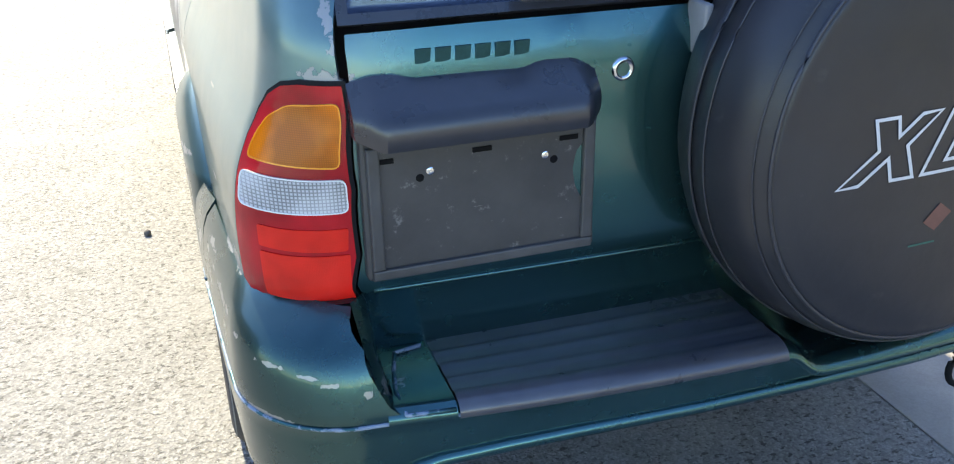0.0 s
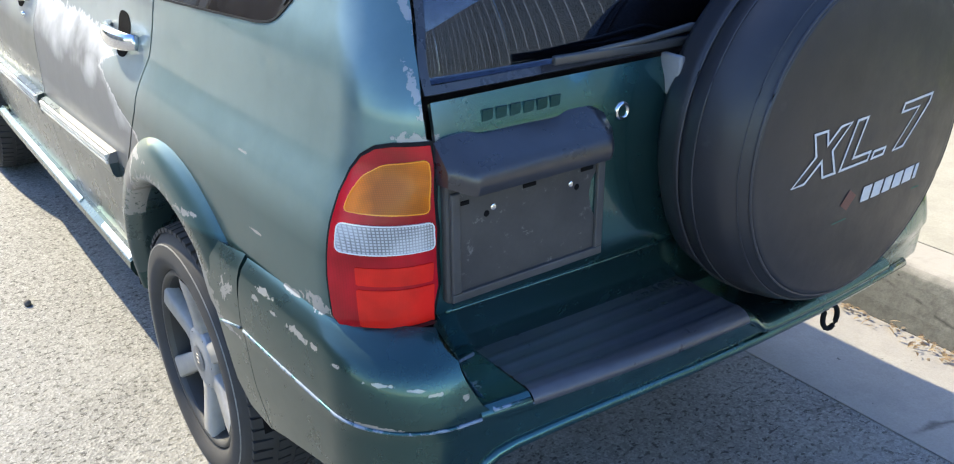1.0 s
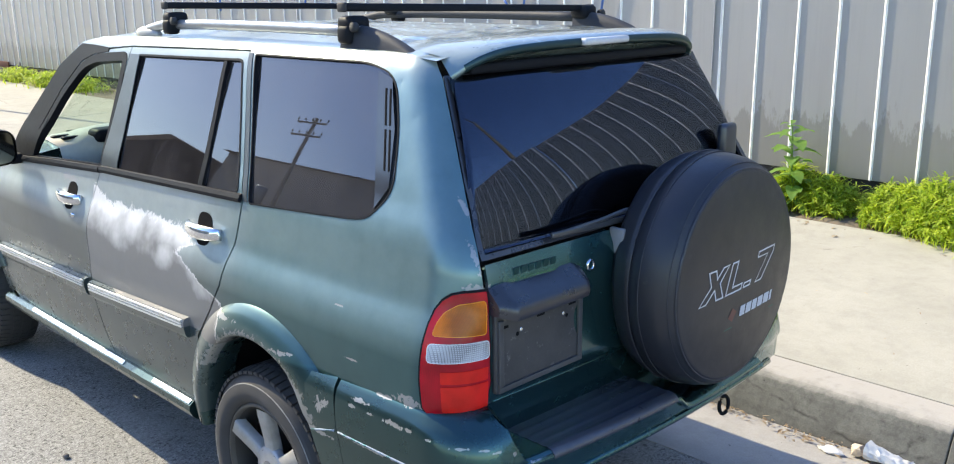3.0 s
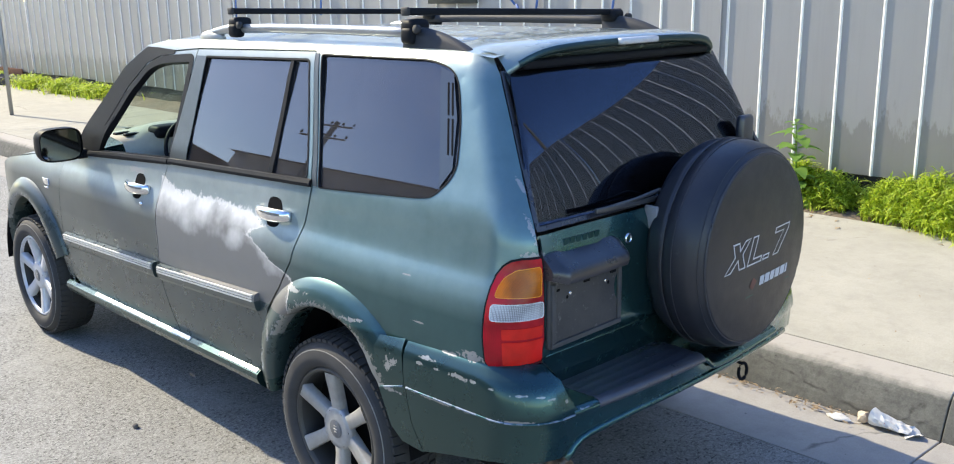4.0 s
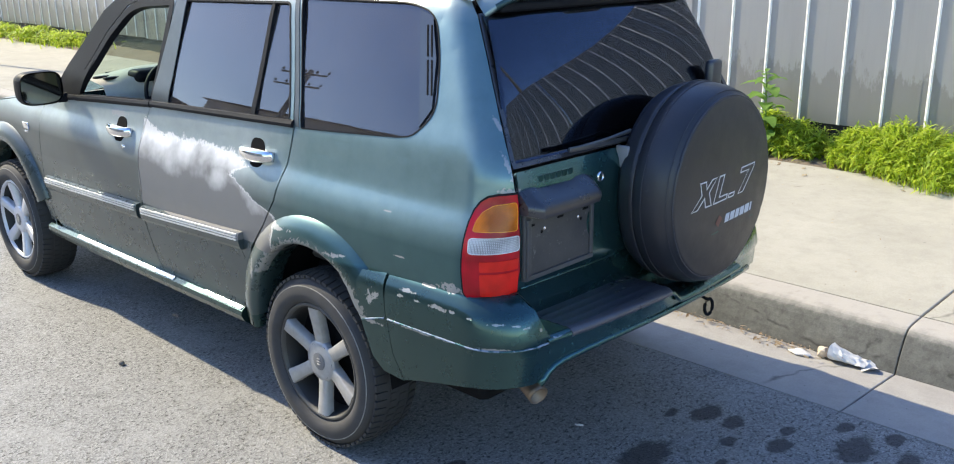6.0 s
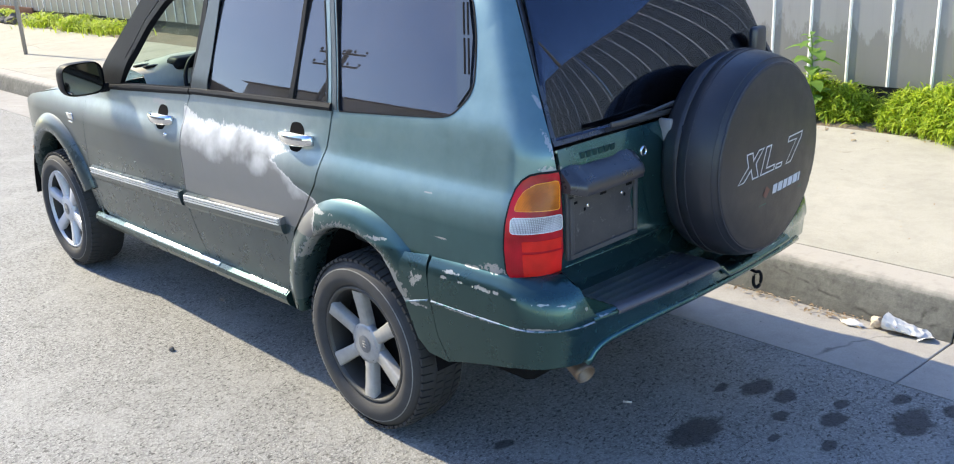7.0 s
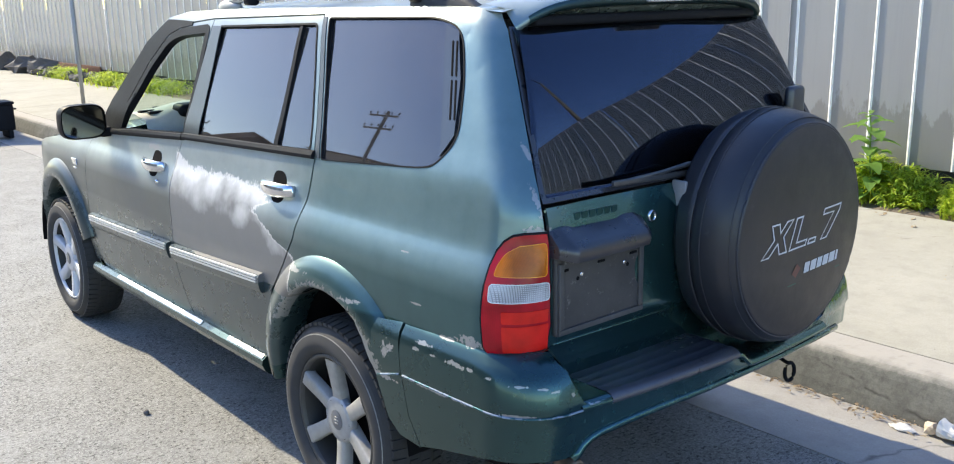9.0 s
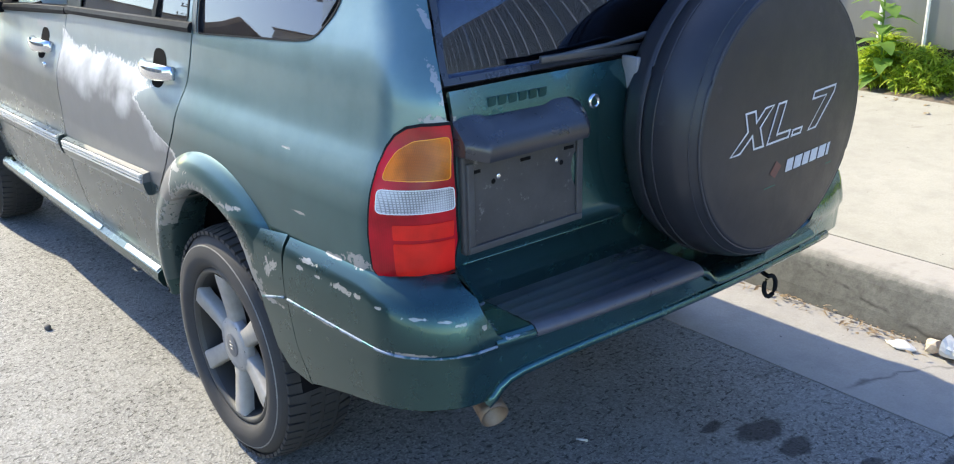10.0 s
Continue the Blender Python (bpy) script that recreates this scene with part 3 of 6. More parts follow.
def fence_metal():
    m, nt, b = material("galvanised_sheet")
    vec = coords(nt, (1, 1, 0.35))
    info = nt.nodes.new("ShaderNodeObjectInfo")
    wide, streak, fine = noise_tex(nt, 1.2, 5, 0.6, vec), noise_tex(nt, 26, 4, 0.6, coords(nt, (1, 1, 0.06))), noise_tex(nt, 60, 4, 0.6, vec)
    base = mix(nt, wide, (0.36, 0.345, 0.32), (0.47, 0.45, 0.415))
    base = mix(nt, maths(nt, "MULTIPLY", info.outputs["Random"], 0.4), base, (0.34, 0.335, 0.315))
    base = mix(nt, maths(nt, "MULTIPLY", ramp(nt, streak, [(0.5, 0.0), (0.8, 1.0)]), 0.25), base, (0.30, 0.285, 0.26))
    sepf = nt.nodes.new("ShaderNodeSeparateXYZ")
    nt.links.new(coords(nt), sepf.inputs[0])
    soil = maths(nt, "SUBTRACT", maths(nt, "MULTIPLY", noise_tex(nt, 7, 6, 0.7, vec), 0.85), sepf.outputs["Z"])
    base = mix(nt, maths(nt, "MULTIPLY", ramp(nt, soil, [(-0.12, 0.0), (0.06, 1.0)]), 0.45), base, (0.16, 0.15, 0.115))
    rustspot = ramp(nt, noise_tex(nt, 15, 3, 0.8, coords(nt, (1, 1, 0.8), (2.2, 7.1, 0.0))), [(0.72, 0.0), (0.76, 0.6)])
    base = mix(nt, rustspot, base, (0.14, 0.10, 0.07))
    nt.links.new(base, b.inputs["Base Color"])
    nt.links.new(ramp(nt, fine, [(0.3, 0.40), (0.7, 0.50)]), b.inputs["Roughness"])
    b.inputs["Metallic"].default_value = 0.25
    bump(nt, b, wide, 0.3, 0.01)
    return m


FENCE = fence_metal()
# near-white ribs: the sun's glint on their faces is put into the colour
RIB = plain("glinting_rib", (0.86, 0.85, 0.82), 0.42, 0.35, grain=0.10, scale=12)
RUST = plain("rusty_board", (0.20, 0.085, 0.045), 0.9, grain=0.4, scale=15, relief=0.004)
POLE = plain("galvanised_pole", (0.36, 0.36, 0.35), 0.5, 0.5, grain=0.15)
WOOD_POLE = plain("weathered_pole", (0.20, 0.165, 0.125), 0.9, grain=0.3)


def leaf_mat(name, a, c):
    m, nt, b = material(name)
    geo = nt.nodes.new("ShaderNodeNewGeometry")
    nt.links.new(mix(nt, geo.outputs["Random Per Island"], a, c), b.inputs["Base Color"])
    b.inputs["Roughness"].default_value = 0.55
    tr = node(nt, "BsdfTranslucent")
    nt.links.new(mix(nt, geo.outputs["Random Per Island"], tuple(v * 1.6 for v in a), tuple(v * 1.6 for v in c)), tr.inputs["Color"])
    ms = node(nt, "MixShader", Fac=0.4)
    nt.links.new(b.outputs[0], ms.inputs[1])
    nt.links.new(tr.outputs[0], ms.inputs[2])
    nt.links.new(ms.outputs[0], nt.nodes["Material Output"].inputs["Surface"])
    return m


GRASS = leaf_mat("grass_blades", (0.15, 0.26, 0.020), (0.54, 0.61, 0.070))
WEED = leaf_mat("weed_leaf", (0.11, 0.22, 0.04), (0.26, 0.40, 0.09))
DRY = leaf_mat("dry_leaf", (0.22, 0.15, 0.09), (0.40, 0.31, 0.20))
PAPER = plain("white_paper", (0.60, 0.585, 0.56), 0.75, grain=0.12, scale=40, relief=0.002)
WALL_FAR = plain("stucco", (0.38, 0.33, 0.28), 0.9, grain=0.2, scale=6)
WHITE_PAINT = plain("white_paint", (0.75, 0.75, 0.74), 0.3, grain=0.05, coat=0.5)


# ---- mesh helpers ----
def part(name, bm, mat, parent=None, label="", smooth=True):
    """Links a bmesh as one mesh object under a thing or a part."""
    me = bpy.data.meshes.new(name)
    bm.to_mesh(me)
    bm.free()
    me.materials.append(mat)
    if smooth:
        me.polygons.foreach_set("use_smooth", [True] * len(me.polygons))
    ob = new(name, me)
    ob.cycles.shadow_terminator_geometry_offset = 0.1
    ob.cycles.shadow_terminator_offset = 0.05
    ob.parent = parent
    if label:
        ob["label"] = label
    return ob


def thing(name, label, category, group="", kind=""):
    return tagged(new(name), label, category, group, kind)


def box(size, at=(0, 0, 0), bevel=0.0, seg=2, turn=None, bm=None):
    bm = bm or bmesh.new()
    made = bmesh.ops.create_cube(bm, size=1.0)["verts"]
    bmesh.ops.scale(bm, vec=size, verts=made)
    if bevel:
        edges = list({e for v in made for e in v.link_edges})
        made = list({v for f in bmesh.ops.bevel(bm, geom=edges, offset=bevel, segments=seg, profile=0.5, affect="EDGES")["faces"] for v in f.verts} | {v for v in made if v.is_valid})
    if turn:
        bmesh.ops.transform(bm, matrix=turn, verts=made)
    bmesh.ops.translate(bm, vec=at, verts=made)
    return bm


def grid(rows, close_u=False, close_v=False, bm=None):
    """Quads between rows of points."""
    bm = bm or bmesh.new()
    vs = [[bm.verts.new(p) for p in row] for row in rows]
    n, k = len(vs), len(vs[0])
    for i in range(n if close_u else n - 1):
        for j in range(k if close_v else k - 1):
            a, b2, c, d = vs[i][j], vs[(i + 1) % n][j], vs[(i + 1) % n][(j + 1) % k], vs[i][(j + 1) % k]
            if len({a, b2, c, d}) == 4:
                bm.faces.new((a, b2, c, d))
    return bm


def lathe(profile, centre, axis="y", seg=48, bm=None, wobble=None):
    """Turns a profile of (along, radius) round an axis through centre."""
    rows = []
    for i in range(seg):
        a = 2 * math.pi * i / seg
        row = []
        for along, r in profile:
            if wobble:
                r += wobble(a, along)
            u, w = r * math.cos(a), r * math.sin(a)
            p = (along, u, w) if axis == "x" else (u, along, w) if axis == "y" else (u, w, along)
            row.append(Vector(centre) + Vector(p))
        rows.append(row)
    bm = grid(rows, close_u=True, bm=bm)
    return bm


def tube(points, radius, seg=10, bm=None, cap=True):
    pts = [Vector(p) for p in points]
    radii = radius if isinstance(radius, (list, tuple)) else [radius] * len(pts)
    rows = []
    for i, p in enumerate(pts):
        d = (pts[min(i + 1, len(pts) - 1)] - pts[max(i - 1, 0)]).normalized()
        up = Vector((0, 0, 1)) if abs(d.z) < 0.9 else Vector((1, 0, 0))
        s = d.cross(up).normalized()
        w = s.cross(d)
        rows.append([p + radii[i] * (math.cos(2 * math.pi * k / seg) * s + math.sin(2 * math.pi * k / seg) * w) for k in range(seg)])
    own = bm or bmesh.new()
    start = len(own.verts)
    grid(rows, close_v=True, bm=own)
    own.verts.ensure_lookup_table()
    if cap:
        own.faces.new([own.verts[start + k] for k in range(seg)])
        own.faces.new([own.verts[len(own.verts) - seg + k] for k in reversed(range(seg))])
    return own


def extrude_profile(profile, ya, yb, steps=2, bend=None):
    """A closed profile of (x, z) swept along y with end caps."""
    rows = []
    for i in range(steps + 1):
        y = ya + (yb - ya) * i / steps
        dx, dz = bend(y) if bend else (0, 0)
        rows.append([Vector((x + dx, y, z + dz)) for x, z in profile])
    bm = grid(rows, close_v=True)
    bm.verts.ensure_lookup_table()
    k = len(profile)
    bm.faces.new([bm.verts[i] for i in range(k)])
    bm.faces.new([bm.verts[len(bm.verts) - k + i] for i in reversed(range(k))])
    bmesh.ops.recalc_face_normals(bm, faces=bm.faces)
    return bm


def rounded(pts, radius, seg=5):
    """Rounds the corners of a polygon."""
    out = []
    n = len(pts)
    for i in range(n):
        a, b2, c = (Vector(pts[(i + k) % n]) for k in (-1, 0, 1))
        u, w = a - b2, c - b2
        r = min(radius if not isinstance(radius, (list, tuple)) else radius[i], u.length * 0.45, w.length * 0.45)
        if r < 1e-4 or u.angle(w, 3.14) > 3.0:
            out.append(tuple(b2))
            continue
        s, e = b2 + u.normalized() * r, b2 + w.normalized() * r
        for k in range(seg + 1):
            t = k / seg
            out.append(tuple((1 - t) ** 2 * s + 2 * t * (1 - t) * b2 + t * t * e))
    return out


def densify(loop, step):
    out = []
    for a, b2 in zip(loop, loop[1:] + loop[:1]):
        k = max(1, math.ceil(math.dist(a, b2) / step))
        out += [(a[0] + (b2[0] - a[0]) * i / k, a[1] + (b2[1] - a[1]) * i / k) for i in range(k)]
    return out


def inside_loops(points, loops):
    hit = np.zeros(len(points), bool)
    x, y = points[:, 0], points[:, 1]
    for loop in loops:
        a = np.array(loop)
        b2 = np.roll(a, -1, 0)
        for (x0, y0), (x1, y1) in zip(a, b2):
            if y0 == y1:
                continue
            cross = (y0 > y) != (y1 > y)
            hit ^= cross & (x < (x1 - x0) * (y - y0) / (y1 - y0) + x0)
    return hit


def panel(outer, holes, surface, step=0.03, fold=0.015, solid=0.0, lift=0.0):
    """A sheet cut to a flat outline with holes and laid onto a surface(u, v), with its rims folded in; solid: a sheet that thick."""
    from mathutils.geometry import delaunay_2d_cdt
    loops = [densify(list(l), step) for l in [outer, *holes]]
    rim = np.array([p for l in loops for p in l])
    lo, hi = rim.min(0), rim.max(0)
    g = np.array([(lo[0] + (i + 0.5 * (j % 2)) * step, lo[1] + j * step * 0.87) for j in range(int((hi[1] - lo[1]) / step / 0.87) + 2) for i in range(int((hi[0] - lo[0]) / step) + 2)])
    g = g[inside_loops(g, loops)]
    if len(g):
        far = np.array([((rim - p) ** 2).sum(1).min() for p in g]) > (0.5 * step) ** 2
        g = g[far]
    edges, base = [], 0
    for l in loops:
        edges += [(base + i, base + (i + 1) % len(l)) for i in range(len(l))]
        base += len(l)
    v2, _, faces, *_ = delaunay_2d_cdt([Vector(p) for p in rim] + [Vector(p) for p in g], edges, [], 0, 1e-7)
    mids = np.array([np.mean([v2[i] for i in f], 0) for f in faces])
    ok = inside_loops(mids, loops)
    for n, f in enumerate(faces):
        a, b2, c = (v2[i] for i in f[:3])
        longest = max((a - b2).length, (b2 - c).length, (c - a).length)
        if abs((b2 - a).cross(c - a)) < 2e-3 * longest * longest:
            ok[n] = False

    def at(p):
        return Vector(surface(p[0], p[1]))

    def normal(p):
        e = 0.004
        n = (at((p[0] + e, p[1])) - at((p[0] - e, p[1]))).cross(at((p[0], p[1] + e)) - at((p[0], p[1] - e)))
        n.normalize()
        c = at(p) - CORE
        return n if n.dot(c) > 0 else -n

    bm = bmesh.new()
    front = [bm.verts.new(at(p) + (normal(p) * lift if lift else Vector())) for p in v2]
    for f, keep in zip(faces, ok):
        if keep:
            bm.faces.new([front[i] for i in f])
    if solid:
        back = [bm.verts.new(at(p) + normal(p) * (lift - solid)) for p in v2]
        for f, keep in zip(faces, ok):
            if keep:
                bm.faces.new([back[i] for i in reversed(f)])
    bm.normal_update()
    if not solid:
        for f in bm.faces:
            if f.normal.dot(f.calc_center_median() - CORE) < 0:
                f.normal_flip()
    depth = solid or fold
    if depth:
        for l in loops:
            n = [normal(p) for p in l]
            a = [bm.verts.new(at(p) + k * lift) for p, k in zip(l, n)]
            b2 = [bm.verts.new(at(p) + k * (lift - depth)) for p, k in zip(l, n)]
            for i in range(len(l)):
                j = (i + 1) % len(l)
                bm.faces.new((a[i], a[j], b2[j], b2[i]))
    loose = [v for v in bm.verts if not v.link_faces]
    bmesh.ops.delete(bm, geom=loose, context="VERTS")
    if solid:
        bmesh.ops.remove_doubles(bm, verts=bm.verts, dist=1e-5)
        bmesh.ops.recalc_face_normals(bm, faces=bm.faces)
    return bm


CORE = Vector((0.0, 0.9, 0.95))

# ---- the street ----
def sheet(x0, x1, y0, y1, z, name, mat, label, category, nx=1, ny=1, slope=0.0):
    rows = [[(x0 + (x1 - x0) * i / nx, y0 + (y1 - y0) * j / ny, z + slope * i / nx) for j in range(ny + 1)] for i in range(nx + 1)]
    return tagged(part(name, grid(rows), mat, smooth=False), label, category, kind="structure")


sheet(-2500, 2500, -2500, 2500, -0.12, "ground", ASPHALT, "weathered grey asphalt ground reaching far off", "ground")
sheet(-13, 0.712, -60, 90, 0.0, "road", ASPHALT, "sunlit worn grey asphalt road with oil stains", "road", 1, 1)

gutter = tagged(new("gutter"), "pale concrete gutter strip beside the kerb", "gutter", kind="structure")
kerb = tagged(new("kerb"), "grey weathered concrete kerb with joints", "kerb", kind="structure")
pavement = tagged(new("pavement"), "pale sunlit concrete sidewalk slabs", "sidewalk", kind="structure")
JOINTS = [-60, -31.3, -25.3, -19.3, -13.3, -7.33, -1.33, 4.67, 10.67, 16.67, 22.67, 28.67, 34.67, 60]


def prism(profile, ya, yb, bevel=0.012):
    rows = []
    for y, s in ((ya, bevel), (ya + bevel, 0), (yb - bevel, 0), (yb, bevel)):
        cx, cz = sum(p[0] for p in profile) / len(profile), min(p[1] for p in profile)
        rows.append([Vector((x + (cx - x) * s * 0.6, y, z - (s * 0.8 if z > cz + 0.02 else 0))) for x, z in profile])
    bm = grid(rows, close_v=True)
    bm.verts.ensure_lookup_table()
    k = len(profile)
    bm.faces.new([bm.verts[i] for i in range(k)])
    bm.faces.new([bm.verts[len(bm.verts) - k + i] for i in reversed(range(k))])
    bmesh.ops.recalc_face_normals(bm, faces=bm.faces)
    return bm


KERB_PROFILE = [(1.300, -0.1), (1.305, -0.042), (1.322, 0.010), (1.362, 0.095), (1.380, 0.122), (1.400, 0.140), (1.425, 0.149), (1.46, 0.152), (1.562, 0.155), (1.562, -0.1)]
for ya, yb in zip(JOINTS, JOINTS[1:]):
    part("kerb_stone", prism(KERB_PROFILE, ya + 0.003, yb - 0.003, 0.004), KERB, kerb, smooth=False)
    part("gutter_slab", prism([(0.716, -0.1), (0.716, 0.002), (1.302, -0.044), (1.302, -0.1)], ya + 0.003, yb - 0.003, 0.004), GUTTER, gutter, smooth=False)
    for xa, xb, za, zb in ((1.568, 3.98, 0.156, 0.186),):
        for yc, yd in ((ya, (ya + yb) / 2), ((ya + yb) / 2, yb)):
            part("paving_slab", prism([(xa, -0.1), (xa, za), (xb, zb), (xb, -0.1)], yc + 0.004, yd - 0.004, 0.005), SIDEWALK, pavement, smooth=False)

# dirt strip along the fence, slightly lumpy
rng = random.Random(3)
rows = []
for i in range(9):
    x = 3.94 + 0.75 * i / 8
    rows.append([(x + 0.05 * noise.noise((0, y * 0.9, 3.1)), y, 0.168 + 0.010 * i + 0.03 * noise.noise((x * 4, y * 3, 0)) * (i > 0)) for y in np.arange(-75, 45, 0.25)])
tagged(part("verge", grid(rows), SOIL), "dry brown soil strip under the fence", "soil", kind="structure")


# ---- corrugated fence ----
PITCH, FENCE_X, FENCE_TOP, FENCE_FOOT = 0.3275, 4.5, 4.03, 0.42
fence = tagged(new("fence"), "grey ribbed sheet-metal fence with weathered panels", "fence", kind="structure")


def sheet_mesh():
    """One sheet of three ribs: flat pans with narrow folded ribs."""
    prof = []
    for r in range(3):
        y = r * PITCH
        prof += [(0.0, y), (0.0, y + 0.256)]
        prof += [(-0.0045, y + 0.259), (-0.0095, y + 0.262), (-0.0110, y + 0.266), (-0.0100, y + 0.2695), (-0.0050, y + 0.275), (-0.0010, y + 0.280), (0.0, y + 0.283)]
    prof.append((0.0, 3 * PITCH + 0.01))
    bm = bmesh.new()
    rows = [[(x, y, z) for x, y in prof] for z in (0.0, 0.8, 1.6, FENCE_TOP - FENCE_FOOT)]
    grid(rows, bm=bm)
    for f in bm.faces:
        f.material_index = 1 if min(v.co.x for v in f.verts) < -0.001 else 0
    return bm


first = part("fence_sheet", sheet_mesh(), FENCE, fence, smooth=False)
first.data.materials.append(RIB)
N0, N1 = -75, 36
for k in range(N0, N1):
    ob = first if k == N0 else new("fence_sheet", first.data)
    ob.parent = fence
    ob.location = (FENCE_X + 0.008 * (k % 2) + 0.006 * math.sin(k * 2.3), 0.065 - 0.282 + k * 3 * PITCH, FENCE_FOOT + 0.012 * math.sin(k * 1.7))
    ob.rotation_euler = (0.004 * math.sin(k * 3.1), 0.006 * math.sin(k * 1.3), 0)
# dark strip added in place of the shadowed gap below the sheets
part("base_board", box((0.05, 105, 0.55), (FENCE_X + 0.05, -20, 0.20), 0.01), plain("gap_shade", (0.035, 0.032, 0.028), 0.9, grain=0.4, scale=8), fence, "dark strip standing for the shaded gap under the sheets")
rust_board = part("bottom_board", box((0.03, 5.2, 0.26), (FENCE_X - 0.035, 20.6, 0.34), 0.006), RUST, fence, "rusty brown bottom board")

# blue paint strokes on the fence
BLUE = plain("blue_spray", (0.05, 0.14, 0.42), 0.6, grain=0.2)
for ya, za, yb, zb in ((9.42, 1.55, 9.38, 1.95), (7.40, 1.60, 7.35, 1.95), (4.08, 1.72, 4.30, 1.95), (3.80, 1.62, 3.72, 2.0), (3.95, 1.6, 4.06, 1.72), (2.87, 1.58, 2.80, 1.9)):
    part("paint_stroke", tube([(FENCE_X - 0.034, ya, za), (FENCE_X - 0.036, (ya + yb) / 2 + 0.01, (za + zb) / 2), (FENCE_X - 0.034, yb, zb)], 0.012, 6), BLUE, fence, "sprayed blue line")
part("patch_board", box((0.03, 0.75, 0.5), (FENCE_X - 0.05, 4.98, 1.98), 0.005), plain("dark_board", (0.05, 0.055, 0.045), 0.8, grain=0.3), fence, "dark green board fixed over the sheets")


# ---- plants and ground litter ----
def blades(count, area, height, seed, width=0.006):
    rnd = random.Random(seed)
    bm = bmesh.new()
    for _ in range(count):
        x, y, h = area(rnd)
        h *= height * rnd.uniform(0.5, 1.15)
        a = rnd.uniform(0, 2 * math.pi)
        lean = Vector((math.cos(a), math.sin(a), 0)) * h * rnd.uniform(0.1, 0.75)
        s = Vector((-math.sin(a), math.cos(a), 0)) * width * rnd.uniform(0.6, 1.4)
        p = Vector((x, y, 0.165))
        v = []
        for t in (0.0, 0.45, 0.8):
            c = p + lean * t * t + Vector((0, 0, h * t * (1.15 - 0.3 * t)))
            w = s * (1 - 0.55 * t)
            v.append((bm.verts.new(c - w), bm.verts.new(c + w)))
        tip = bm.verts.new(p + lean + Vector((0, 0, h * 0.84)))
        for (a1, b1), (a2, b2) in zip(v, v[1:]):
            bm.faces.new((a1, b1, b2, a2))
        bm.faces.new((v[-1][0], v[-1][1], tip))
    return bm


# mounds of growth along the fence: y, reach along and out from the fence, height
MOUNDS = [(1.02, 0.16, 0.26, 0.20), (0.86, 0.20, 0.33, 0.36), (0.62, 0.16, 0.36, 0.30), (0.47, 0.10, 0.34, 0.20), (0.18, 0.15, 0.38, 0.28), (0.02, 0.17, 0.44, 0.33), (-0.16, 0.17, 0.50, 0.40), (-0.36, 0.20, 0.62, 0.38),
          (-0.58, 0.20, 0.72, 0.34), (-0.80, 0.20, 0.66, 0.36), (-1.05, 0.24, 0.60, 0.32)]
_rnd = random.Random(17)
MOUNDS += [(-1.3 - 0.33 * i, _rnd.uniform(0.16, 0.30), _rnd.uniform(0.35, 0.7), _rnd.uniform(0.2, 0.4)) for i in range(24)]


def near_grass(rnd):
    """A place in a mound and the height of growth there."""
    while True:
        y0, along, out, high = rnd.choice(MOUNDS[:11] if rnd.random() < 0.6 else MOUNDS)
        a, b2 = rnd.gauss(0, 0.5), abs(rnd.gauss(0, 0.5))
        if a * a + b2 * b2 < 1.15:
            return 4.44 - b2 * out, y0 + a * along, high * max(0.25, 1 - 0.6 * (a * a + b2 * b2)) * (1 + 0.25 * noise.noise((b2 * 3, (y0 + a) * 6, 2)))


def far_grass(rnd):
    y = rnd.choice((rnd.gauss(14.2, 0.55), rnd.gauss(15.2, 0.25), rnd.gauss(16.8, 0.35), rnd.gauss(19.5, 0.5)))
    lump = 0.5 + 0.5 * noise.noise((y * 1.7, 0.0, 4.0))
    return 4.40 - abs(rnd.gauss(0, 0.20)), y, rnd.uniform(0.3, 0.6) + 0.8 * lump


tagged(part("grass", blades(15000, near_grass, 1.0, 4, 0.0035), GRASS, smooth=False), "bright green tufts of long grass by the fence", "grass", kind="stuff")
tagged(part("grass", blades(2600, far_grass, 0.20, 5, 0.009), GRASS, smooth=False), "bright green weeds further along the fence", "grass", kind="stuff")


def leaf(bm, base, way, up, length, width):
    """A pointed leaf with a folded midrib and a drooping tip."""
    side = way.cross(up).normalized()
    prev = None
    for t, w in ((0.0, 0.08), (0.25, 0.75), (0.5, 1.0), (0.75, 0.7), (1.0, 0.03)):
        c = base + way * length * t - up * length * 0.45 * t * t
        row = (bm.verts.new(c - side * width * w / 2 + up * width * 0.12 * w), bm.verts.new(c), bm.verts.new(c + side * width * w / 2 + up * width * 0.12 * w))
        if prev:
            bm.faces.new((prev[0], prev[1], row[1], row[0]))
            bm.faces.new((prev[1], prev[2], row[2], row[1]))
        prev = row


def clumps(count, seed, place=near_grass, size=1.0):
    """Narrow curling leaves growing out of the mounds at all heights."""
    rnd = random.Random(seed)
    bm = bmesh.new()
    for _ in range(count):
        x, y, h = place(rnd)
        h *= 1.0 if place is near_grass else 0.26
        a = rnd.uniform(0, 6.28)
        way = Vector((math.cos(a) - 0.25, math.sin(a), rnd.uniform(0.0, 1.5))).normalized()
        leaf(bm, Vector((x, y, 0.18 + h * rnd.random() ** 0.6 * 0.85)), way, Vector((0, 0, 1)), size * rnd.uniform(0.05, 0.13), size * rnd.uniform(0.008, 0.018))
    return bm


